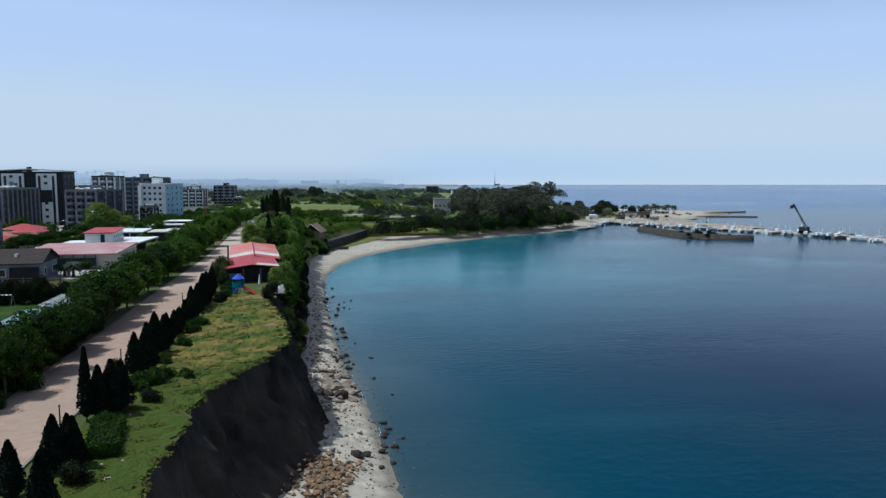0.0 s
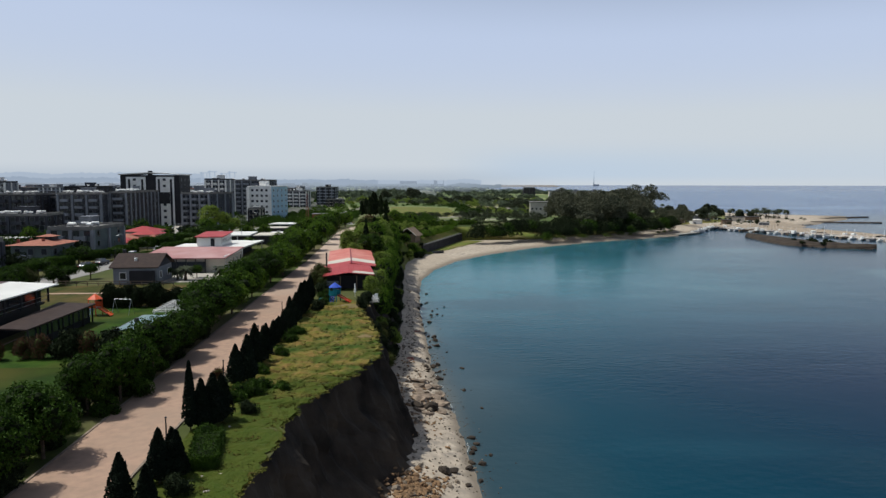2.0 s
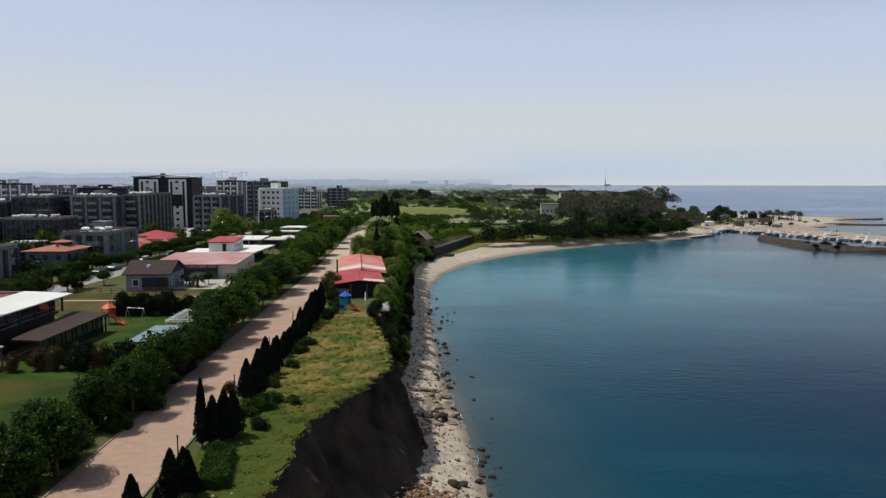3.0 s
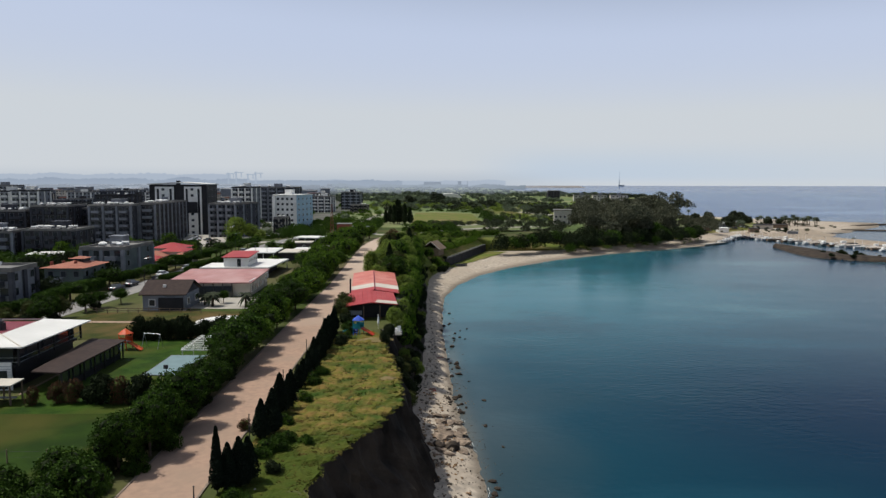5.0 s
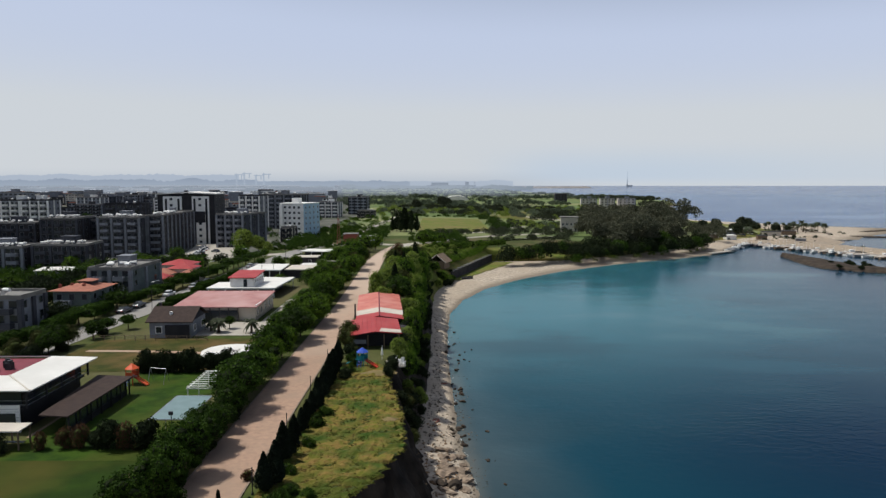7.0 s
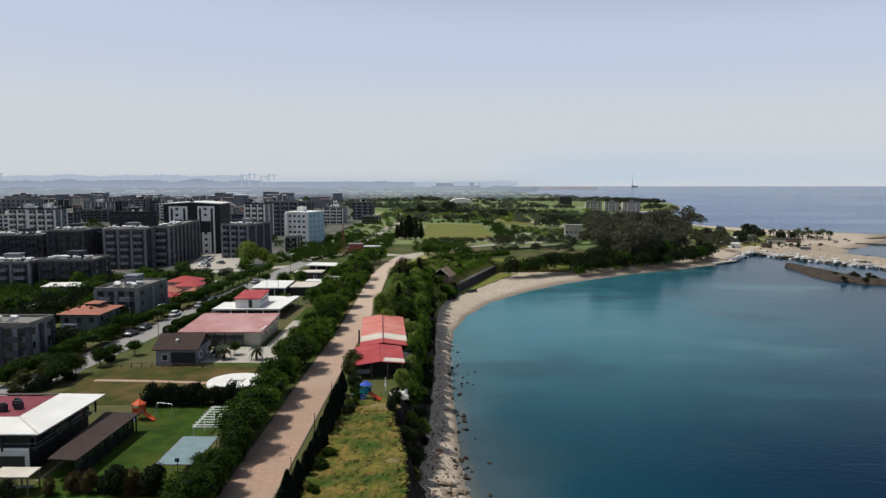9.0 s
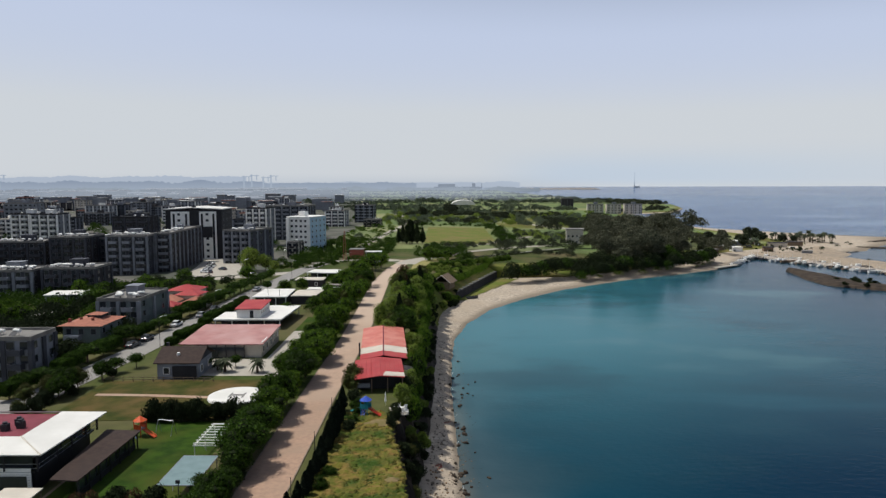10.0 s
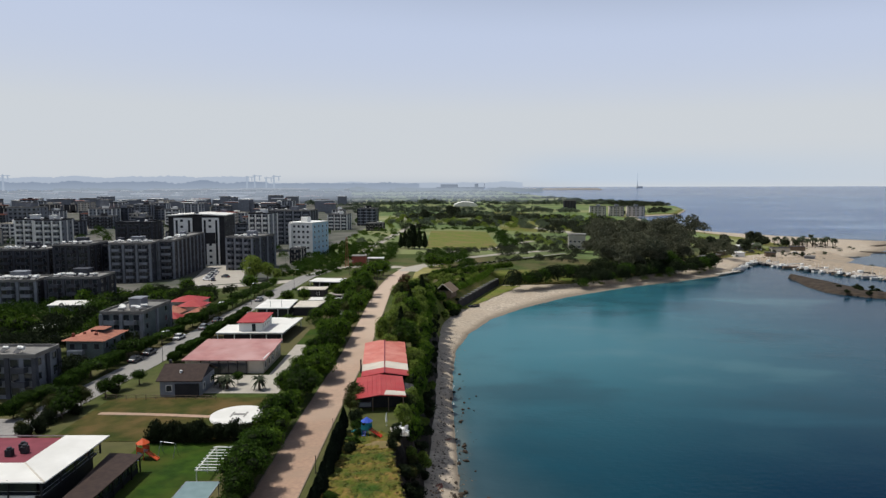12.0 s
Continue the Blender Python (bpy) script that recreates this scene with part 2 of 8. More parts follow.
M["brown_wall"] = mat("taupe_render", (0.052, 0.048, 0.051), (0.037, 0.035, 0.038), 0.4, 0.9, rnd=0.1)
M["pale_wall"] = mat("pale_render", (0.22, 0.23, 0.255), (0.165, 0.172, 0.192), 0.4, 0.9, rnd=0.18)
# white render with its bluish shade put into the colour
M["blue_shade_wall"] = mat("bluish_shade_on_white", (0.42, 0.57, 0.68), (0.37, 0.50, 0.60), 0.4, 0.85)
M["teal_wall"] = mat("grey_green_render", (0.13, 0.155, 0.155), (0.105, 0.125, 0.125), 0.5, 0.9)
M["charcoal"] = mat("charcoal_cladding", (0.035, 0.034, 0.037), (0.026, 0.026, 0.029), 0.5, 0.6)
M["slab"] = mat("flat_roof_screed", (0.21, 0.20, 0.185), (0.15, 0.143, 0.135), 0.5, 0.95, rnd=0.12)
M["brown_roof"] = mat("dark_brown_shingles", (0.055, 0.038, 0.032), (0.04, 0.028, 0.025), 1.5, 0.8, bump=0.03, rnd=0.05)
M["pink_roof"] = mat("faded_pink_sheet_roof", (0.40, 0.20, 0.185), (0.33, 0.16, 0.15), 0.4, 0.6, big=(0.44, 0.27, 0.25), big_scale=0.15)
M["red_roof"] = mat("crimson_sheet_roof", (0.34, 0.045, 0.045), (0.27, 0.036, 0.038), 0.6, 0.5, big=(0.36, 0.065, 0.06), big_scale=0.3)
M["salmon_roof"] = mat("faded_red_sheet_roof", (0.48, 0.155, 0.12), (0.40, 0.12, 0.095), 0.5, 0.55, big=(0.52, 0.22, 0.175), big_scale=0.3)
M["tile_roof"] = mat("clay_tile_roof", (0.37, 0.155, 0.105), (0.27, 0.115, 0.082), 1.2, 0.85, bump=0.05)
M["burgundy"] = mat("burgundy_roof_sheet", (0.20, 0.05, 0.065), (0.16, 0.04, 0.052), 0.6, 0.7)
M["brick"] = mat("red_brick_wall", (0.26, 0.085, 0.06), (0.19, 0.065, 0.05), 1.5, 0.9)
M["glass"] = mat("dark_window_glass", (0.02, 0.024, 0.03), (0.03, 0.034, 0.04), 0.3, 0.12, spec=0.6, rnd=0.3)
M["frame"] = mat("window_frame", (0.20, 0.205, 0.22), None, 1, 0.6)
M["metal"] = mat("galvanised_steel", (0.36, 0.37, 0.38), (0.28, 0.29, 0.30), 2, 0.45, metal=0.6)
M["dark_metal"] = mat("dark_painted_steel", (0.05, 0.05, 0.055), None, 2, 0.5, metal=0.3)
M["green_sheet"] = mat("grey_green_sheet", (0.17, 0.235, 0.24), (0.14, 0.20, 0.205), 0.8, 0.5)
M["red_plastic"] = mat("red_plastic", (0.55, 0.05, 0.03), None, 2, 0.4)
M["orange_plastic"] = mat("orange_red_plastic", (0.65, 0.11, 0.04), None, 2, 0.4)
M["blue_plastic"] = mat("blue_plastic", (0.05, 0.10, 0.48), None, 2, 0.4)
M["teal_plastic"] = mat("teal_plastic", (0.04, 0.26, 0.30), None, 2, 0.4)
M["wood"] = mat("weathered_wood", (0.22, 0.16, 0.11), (0.15, 0.11, 0.08), 2, 0.85)
M["rubber"] = mat("tyre_rubber", (0.02, 0.02, 0.02), None, 3, 0.85)
M["car_white"] = mat("white_car_paint", (0.7, 0.7, 0.7), (0.68, 0.68, 0.68), 2, 0.25, spec=0.5)
M["car_dark"] = mat("dark_car_paint", (0.04, 0.045, 0.055), (0.038, 0.042, 0.05), 2, 0.25, spec=0.5)
M["car_grey"] = mat("silver_car_paint", (0.32, 0.33, 0.34), None, 2, 0.25, spec=0.5)
M["hull"] = mat("boat_hull", (0.42, 0.42, 0.42), (0.24, 0.24, 0.26), 0.12, 0.4, rnd=0.7)


def sea_material():
    m = bpy.data.materials.new("sea_water")
    m.use_nodes = True
    n, l = m.node_tree.nodes, m.node_tree.links
    b = n["Principled BSDF"]
    b.inputs["Roughness"].default_value = 0.16
    b.inputs["IOR"].default_value = 1.333
    b.inputs["Specular IOR Level"].default_value = 0.058
    geo = n.new("ShaderNodeNewGeometry")
    sep = n.new("ShaderNodeSeparateXYZ")
    l.new(geo.outputs["Position"], sep.inputs[0])

    def rng(src, a, b2, to0=0.0, to1=1.0):
        r = n.new("ShaderNodeMapRange")
        r.interpolation_type = "SMOOTHSTEP"
        for k, v in (("From Min", a), ("From Max", b2), ("To Min", to0), ("To Max", to1)):
            r.inputs[k].default_value = v
        l.new(src, r.inputs["Value"])
        return r.outputs[0]

    def mul(a, b2):
        r = n.new("ShaderNodeMath")
        r.operation = "MULTIPLY"
        l.new(a, r.inputs[0])
        if isinstance(b2, float):
            r.inputs[1].default_value = b2
        else:
            l.new(b2, r.inputs[1])
        return r.outputs[0]

    def mix(a, b2, f):
        r = n.new("ShaderNodeMix")
        r.data_type = "RGBA"
        for sock, v in (("A", a), ("B", b2)):
            if isinstance(v, tuple):
                r.inputs[sock].default_value = (*v, 1)
            else:
                l.new(v, r.inputs[sock])
        l.new(f, r.inputs["Factor"])
        return r.outputs["Result"]

    # the sea bed shelves away from the bay's shore: depth along x, and across the bay's head
    big = n.new("ShaderNodeTexNoise")
    big.inputs["Scale"].default_value, big.inputs["Detail"].default_value = 0.011, 5
    l.new(geo.outputs["Position"], big.inputs["Vector"])
    wob = n.new("ShaderNodeMath")
    wob.operation = "MULTIPLY_ADD"
    l.new(big.outputs["Fac"], wob.inputs[0])
    wob.inputs[1].default_value = 70
    l.new(sep.outputs["X"], wob.inputs[2])
    shelf = rng(wob.outputs[0], 37, 62)
    deep = rng(wob.outputs[0], 45, 112)
    head = rng(sep.outputs["Y"], 92, 225)
    outer = rng(sep.outputs["Y"], 520, 700)
    strand = rng(sep.outputs["X"], 4.2, 8.2)
    col = mix((0.105, 0.108, 0.098), (0.036, 0.056, 0.064), strand)
    # paler along the bay's shore: shallows plus glare put into the colour
    col = mix(col, (0.068, 0.098, 0.112), mul(strand, rng(sep.outputs["Y"], 78, 120)))
    col = mix(col, (0.005, 0.040, 0.062), shelf)
    col = mix(col, (0.0002, 0.0125, 0.0340), deep)
    # this tone is lifted for sky reflection as well as depth
    col = mix(col, (0.036, 0.138, 0.166), mul(mul(head, 0.9), rng(sep.outputs["X"], 25, 190, 1.0, 0.10)))
    col = mix(col, (0.0005, 0.038, 0.125), outer)
    pt = n.new("ShaderNodeTexNoise")
    pt.inputs["Scale"].default_value, pt.inputs["Detail"].default_value = 0.03, 6
    mp0 = n.new("ShaderNodeMapping")
    mp0.inputs["Scale"].default_value = (0.3, 1.3, 1.0)
    l.new(geo.outputs["Position"], mp0.inputs[0])
    l.new(mp0.outputs[0], pt.inputs["Vector"])
    col = mix(col, (0.04, 0.135, 0.175), mul(rng(pt.outputs["Fac"], 0.54, 0.80), 0.30))
    # darker and paler noise patches over the bay
    blotch = n.new("ShaderNodeTexNoise")
    blotch.inputs["Scale"].default_value, blotch.inputs["Detail"].default_value = 0.022, 6
    mpb = n.new("ShaderNodeMapping")
    mpb.inputs["Scale"].default_value = (0.7, 1.1, 1.0)
    mpb.inputs["Rotation"].default_value = (0, 0, 0.5)
    l.new(geo.outputs["Position"], mpb.inputs[0])
    l.new(mpb.outputs[0], blotch.inputs["Vector"])
    inner = rng(sep.outputs["Y"], 420, 520, 1.0, 0.0)
    col = mix(col, (0.012, 0.038, 0.052), mul(mul(rng(blotch.outputs["Fac"], 0.50, 0.66), inner), 0.5))
    col = mix(col, (0.070, 0.150, 0.165), mul(mul(mul(rng(blotch.outputs["Fac"], 0.46, 0.34), inner), head), 0.4))
    # long slicks on the open sea, their pale sheen put into the colour
    sl, mps = n.new("ShaderNodeTexNoise"), n.new("ShaderNodeMapping")
    sl.inputs["Scale"].default_value, sl.inputs["Detail"].default_value = 0.02, 7
    mps.inputs["Scale"].default_value, mps.inputs["Rotation"].default_value = (0.2, 0.5, 1.0), (0, 0, 0.2)
    l.new(geo.outputs["Position"], mps.inputs[0])
    l.new(mps.outputs[0], sl.inputs["Vector"])
    col = mix(col, (0.08, 0.16, 0.26), mul(mul(rng(sl.outputs["Fac"], 0.50, 0.72), outer), 0.7))
    l.new(col, b.inputs["Base Color"])
    # ripples at two sizes, with calm streaks
    w1, w2 = n.new("ShaderNodeTexNoise"), n.new("ShaderNodeTexNoise")
    for w, sc, d in ((w1, 0.55, 6), (w2, 0.05, 4)):
        w.inputs["Scale"].default_value, w.inputs["Detail"].default_value = sc, d
        mp = n.new("ShaderNodeMapping")
        mp.inputs["Scale"].default_value = (1.0, 1.6, 1.0)
        l.new(geo.outputs["Position"], mp.inputs[0])
        l.new(mp.outputs[0], w.inputs["Vector"])
    sm = n.new("ShaderNodeMath")
    sm.operation = "MULTIPLY_ADD"
    l.new(w1.outputs["Fac"], sm.inputs[0])
    sm.inputs[1].default_value = 0.5
    l.new(w2.outputs["Fac"], sm.inputs[2])
    bp = n.new("ShaderNodeBump")
    bp.inputs["Distance"].default_value = 0.5
    calm = n.new("ShaderNodeTexNoise")
    calm.inputs["Scale"].default_value, calm.inputs["Detail"].default_value = 0.02, 5
    l.new(mp0.outputs[0], calm.inputs["Vector"])
    chop = n.new("ShaderNodeMath")
    chop.operation = "ADD"
    chop.use_clamp = True
    l.new(rng(calm.outputs["Fac"], 0.38, 0.62, 0.08, 0.28), chop.inputs[0])
    l.new(mul(outer, rng(sl.outputs["Fac"], 0.48, 0.66, 0.75, 0.0)), chop.inputs[1])
    l.new(chop.outputs[0], bp.inputs["Strength"])
    l.new(sm.outputs[0], bp.inputs["Height"])
    l.new(bp.outputs[0], b.inputs["Normal"])
    return m


M["sea"] = sea_material()


# ---- mesh helpers ----
def box(bm, cx, cy, z0, sx, sy, sz, rz=0.0, bev=0.0):
    """A box on z0, centred at cx, cy."""
    mtx = Matrix.LocRotScale((cx, cy, z0 + sz / 2), Euler((0, 0, rz)), (sx, sy, sz))
    r = bmesh.ops.create_cube(bm, size=1.0, matrix=mtx)
    if bev:
        es = list({e for v in r["verts"] for e in v.link_edges})
        bmesh.ops.bevel(bm, geom=es, offset=bev, segments=1, affect="EDGES")
    return bm


def cyl(bm, x, y, z0, z1, r0, r1=None, n=8, tilt=None):
    h = z1 - z0
    mtx = Matrix.Translation((x, y, z0)) @ (tilt or Matrix()) @ Matrix.Translation((0, 0, h / 2))
    bmesh.ops.create_cone(bm, cap_ends=True, segments=n, radius1=r0, radius2=r0 if r1 is None else r1, depth=h, matrix=mtx)
    return bm


def rod(bm, a, b, r, n=5):
    a, b = Vector(a), Vector(b)
    q = (b - a).to_track_quat("Z", "Y").to_matrix().to_4x4()
    mtx = Matrix.Translation((a + b) / 2) @ q
    bmesh.ops.create_cone(bm, cap_ends=True, segments=n, radius1=r, radius2=r, depth=(b - a).length, matrix=mtx)
    return bm


def faces(bm, verts, polys):
    vs = [bm.verts.new(v) for v in verts]
    for p in polys:
        bm.faces.new([vs[i] for i in p])
    return bm


def slab(bm, corners, thick):
    """A sheet with thickness under four corners given anticlockwise from above."""
    top = [Vector(c) for c in corners]
    low = [c - Vector((0, 0, thick)) for c in top]
    k = len(top)
    faces(bm, top + low, [tuple(range(k)), tuple(range(2 * k - 1, k - 1, -1))] + [(i + k, (i + 1) % k + k, (i + 1) % k, i) for i in range(k)])
    return bm


def strip(bm, left, right, z):
    """A ribbon of ground between two lines of points; z is a function of place."""
    for i in range(len(left) - 1):
        q = [left[i], left[i + 1], right[i + 1], right[i]]
        faces(bm, [(x, y, z(x, y)) for x, y in q], [(3, 2, 1, 0)])
    return bm


def to_mesh(name, bm, materials, smooth=False):
    bmesh.ops.recalc_face_normals(bm, faces=bm.faces)
    me = bpy.data.meshes.new(name)
    bm.to_mesh(me)
    bm.free()
    for m in materials if isinstance(materials, (list, tuple)) else [materials]:
        me.materials.append(m)
    if smooth:
        me.polygons.foreach_set("use_smooth", [True] * len(me.polygons))
    return me


def part(name, bm, material, parent, label="", at=None):
    """Links a bmesh or a mesh as one object under a thing."""
    me = bm if isinstance(bm, bpy.types.Mesh) else to_mesh(name, bm, material)
    ob = new(name, me)
    ob.parent = parent
    if at is not None:
        ob.matrix_basis = at
    return tagged(ob, label)


def thing(name, x, y, z, rz=0.0, label="", category="", group=""):
    ob = new(name)
    ob.empty_display_size = 0.5
    ob.matrix_basis = pose(x, y, z, 0, 0, rz)
    return tagged(ob, label, category, group)


def sheet(name, bm, material, label, category, kind="structure"):
    return tagged(new(name, to_mesh(name, bm, material)), label, category, "", kind)


# ---- lie of the land ----
def sm(a, b, v):
    t = min(1.0, max(0.0, (v - a) / (b - a)))
    return t * t * (3 - 2 * t)


SHORE_Y = [-400, 0, 40, 60, 78, 98, 107, 122, 155, 187, 206, 229, 254, 278, 302, 329, 351, 373, 398, 430, 440, 448, 455, 465, 485, 500, 518, 548, 575, 600, 640, 690, 800, 960, 1020, 1150, 1300, 1500, 2200, 3000]
SHORE_X = [9, 8, 6.5, 6.4, 6.2, 4.6, 3.7, 3.3, 3.0, 3.5, 4.6, 9.1, 18.6, 34.4, 55.2, 87.9, 122.7, 154, 171, 192, 205, 232, 266, 288, 302, 320, 342, 362, 378, 345, 305, 265, 245, 262, 345, 400, 436, 380, 300, 250]
EDGE_Y = [-400, 0, 30, 42, 47, 53, 60, 66, 73, 81, 90, 97, 104, 125, 160, 200, 230, 250, 268, 290, 312, 340, 370, 400, 440, 500, 600, 690, 800, 960, 1020, 1150, 1300, 1500, 2200, 3000]
EDGE_X = [-11, -11.5, -11, -10.4, -10.3, -9.6, -8.2, -5.2, -3.3, -4.0, -5.2, -6.4, -6.2, -5.6, -5.4, -5.6, -5.2, -3.5, -4, 1, 9, 30, 70, 110, 150, 240, 240, 228, 222, 238, 334, 391, 428, 371, 288, 236]
BASE_OFF_Y = [-400, 40, 60, 66, 72, 85, 95, 140, 200, 240, 260, 290, 320, 350, 379, 400, 440, 600, 700, 3000]
BASE_OFF = [4, 5, 5.8, 5.2, 3.8, 3.5, 3.6, 4.3, 4.4, 5.0, 8, 18, 32, 48, 44, 37, 28, 20, 12, 12]


def shore(y):
    return float(np.interp(y, SHORE_Y, SHORE_X))


def edge(y):
    return float(np.interp(y, EDGE_Y, EDGE_X))


def land(x, y):
    """Height of the plateau above the sea."""
    inland = sm(45, 170, -x)
    z = 11 - 4.5 * inland - 4.5 * sm(230, 420, y) * (1 - 0.6 * inland)
    right = sm(-5, 120, x) * sm(240, 330, y)
    z = z * (1 - right) + 2.6 * right
    return z - 3.5 * sm(600, 1100, y) * (0 if z < 4 else 1)


def wall_x(y):
    """Line of the stone wall at the bay's head."""
    return 6.0 + (y - 266) * 0.3306


def walled(y):
    return 263 < y < 329


def rim(y):
    return land(edge(y), y)


def jag(y, k=1.0):
    return k * (noise.noise((y * 0.31, 3.7, 0)) * 0.9 + noise.noise((y * 1.1, 8.1, 0)) * 0.6 + noise.noise((y * 2.7, 1.1, 0)) * 0.35)


def brink(y):
    """The crumbled line where the cliff breaks off."""
    return edge(y) + jag(y) * (0.95 * sm(20, 40, y) * (1 - sm(100, 112, y)) + 0.2)


def build_ground():
    ys = [-400, -100, 0, 20] + list(np.arange(30, 112, 0.8)) + list(np.arange(112, 480, 3.0)) + [480, 500, 520, 540, 560, 575, 600, 640, 690, 740, 800, 880, 960, 1020, 1080, 1150, 1300, 1500, 1800, 2200, 3000]
    inland = [-3000, -1500, -800, -500, -350, -250, -200, -170, -150, -130, -110, -90, -75, -60, -45, -30]
    lines = {"ground": [], "cliff": [], "beach": []}
    for y in ys:
        cliffy = sm(20, 40, y) * (1 - 0.55 * sm(100, 112, y)) * (1 - sm(200, 235, y))
        e = brink(y)
        zr = land(edge(y), y) + (0.25 * noise.noise((y * 0.4, 0, 5))) * cliffy
        row = [(x, y, land(x, y)) for x in inland]
        row += [(-30 + (e + 30) * k, y, land(-30 + (e + 30) * k, y) * (1 - k) + k * zr if k > 0.9 else land(-30 + (e + 30) * k, y)) for k in (0.2, 0.4, 0.6, 0.8, 0.92)]
        row.append((e, y, zr))
        lines["ground"].append(row)
        off = float(np.interp(y, BASE_OFF_Y, BASE_OFF)) + jag(y + 50, 0.5)
        zb = 1.7 if y < 240 else 1.5
        bx = min(e + off, shore(y) - 2.5)
        face = []
        for k in range(15):
            f = k / 14
            # steep earth face above, talus below
            fx = 0.55 * f + 0.45 * f ** 2.4 if cliffy > 0.5 else f
            wob = (noise.noise((y * 0.45, f * 2, 1.3)) * 1.3 + noise.noise((y * 1.5, f * 4, 4.3)) * 0.6 + noise.noise((y * 3.1, f * 12, 7.3)) * 0.3) * cliffy * math.sin(math.pi * f)
            face.append((e + (bx - e) * fx + wob, y, zr + (zb - zr) * f))
        if walled(y):
            # a terrace falls to the stone wall, which stands on the beach
            bx = wall_x(y) + 0.1
            face = [(e + (bx - 0.3 - e) * k / 13, y, zr + (4.5 - zr) * k / 13) for k in range(14)] + [(bx, y, zb)]
        lines["cliff"].append(face)
        s = shore(y) + jag(y * 0.6 + 9, 0.5)
        sand = [(bx + (s - bx) * k, y, zb * (1 - k) ** 0.8 + 0.16 * noise.noise((y * 0.6, k * 4, 2)) * (0 < k < 1)) for k in (0, 0.2, 0.4, 0.6, 0.8, 0.93, 1.0)]
        sand += [(s + 1.5, y, -0.25), (s + 6, y, -1.2), (s + 25, y, -4)]
        lines["beach"].append(sand)
    for name, material, label, category in (
        ("ground", M["soil"], "dry grass and bare soil of the coastal plateau", "ground"),
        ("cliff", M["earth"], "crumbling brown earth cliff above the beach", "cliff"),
        ("beach", M["sand"], "narrow pale sand and pebble beach", "beach"),
    ):
        rows = lines[name]
        w = len(rows[0])
        vs = [p for row in rows for p in row]
        fs = [(i * w + j, i * w + j + 1, (i + 1) * w + j + 1, (i + 1) * w + j) for i in range(len(rows) - 1) for j in range(w - 1)]
        me = bpy.data.meshes.new(name)
        me.from_pydata(vs, [], fs)
        me.materials.append(material)
        if name == "cliff":
            me.materials.append(M["meadow"])
            for p in me.polygons:
                p.material_index = 1 if p.center.y > 215 else 0
        if name == "ground":
            me.materials.append(M["plain"])
            me.materials.append(M["town"])
            for p in me.polygons:
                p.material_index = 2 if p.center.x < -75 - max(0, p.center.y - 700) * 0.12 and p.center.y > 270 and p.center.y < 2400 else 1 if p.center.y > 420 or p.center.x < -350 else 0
        if name != "cliff":
            me.polygons.foreach_set("use_smooth", [True] * len(fs))
        tagged(new(name, me), label, category, "", "structure")


build_ground()
bm = bmesh.new()
faces(bm, [(-6000, -600, 0), (6000, -600, 0), (6000, 7000, 0), (-6000, 7000, 0)], [(0, 1, 2, 3)])
sheet("sea", bm, M["sea"], "calm teal and blue sea in the bay", "sea")

UP = 0.04


def over(d):
    return lambda x, y: land(x, y) + d


def ribbon(name, mid, width, material, label, category, d=UP, kind="structure"):
    """A road or path along a middle line, finely cut so that it follows the land."""
    pts = []
    for (x0, y0), (x1, y1) in zip(mid, mid[1:]):
        k = max(2, int(math.hypot(x1 - x0, y1 - y0) / 6))
        pts += [(x0 + (x1 - x0) * i / k, y0 + (y1 - y0) * i / k) for i in range(k)]
    pts.append(mid[-1])
    a, b = [], []
    for i, (x, y) in enumerate(pts):
        px, py = pts[max(0, i - 1)]
        qx, qy = pts[min(len(pts) - 1, i + 1)]
        ln = math.hypot(qx - px, qy - py)
        nx, ny = -(qy - py) / ln, (qx - px) / ln
        a.append((x + nx * width / 2, y + ny * width / 2))
        b.append((x - nx * width / 2, y - ny * width / 2))
    bm = bmesh.new()
    strip(bm, a, b, over(d))
    bmesh.ops.remove_doubles(bm, verts=bm.verts, dist=0.001)
    ob = new(name, to_mesh(name, bm, material))
    return tagged(ob, label, category, "", kind), a, b


def patch(name, x0, x1, y0, y1, material, label, category, d=UP):
    bm = bmesh.new()
    nx, ny = max(1, int((x1 - x0) / 8)), max(1, int((y1 - y0) / 8))
    for i in range(nx):
        for j in range(ny):
            q = [(x0 + (x1 - x0) * a / nx, y0 + (y1 - y0) * b / ny) for a, b in ((i, j), (i + 1, j), (i + 1, j + 1), (i, j + 1))]
            faces(bm, [(x, y, land(x, y) + d) for x, y in q], [(0, 1, 2, 3)])
    bmesh.ops.remove_doubles(bm, verts=bm.verts, dist=0.001)
    return sheet(name, bm, material, label, category)


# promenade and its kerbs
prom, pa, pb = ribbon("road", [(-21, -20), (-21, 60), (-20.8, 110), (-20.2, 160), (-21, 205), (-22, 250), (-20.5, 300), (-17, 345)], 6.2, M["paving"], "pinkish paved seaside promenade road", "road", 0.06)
for nm, line in (("kerb", pa), ("kerb", pb)):
    bm = bmesh.new()
    for (x0, y0), (x1, y1) in zip(line, line[1:]):
        if y0 < 305:
            box(bm, (x0 + x1) / 2, (y0 + y1) / 2, land(x0, y0) - 0.05, 0.18, math.hypot(x1 - x0, y1 - y0) + 0.02, 0.17, math.atan2(-(x1 - x0), y1 - y0))
    sheet(nm, bm, M["kerb"], "pale stone kerb of the promenade", "kerb")
ribbon("road", [(-21, 342), (-30, 352), (-45, 348), (-62, 330)], 9, M["concrete"], "pale dusty forecourt at the promenade's end", "road", 0.05)
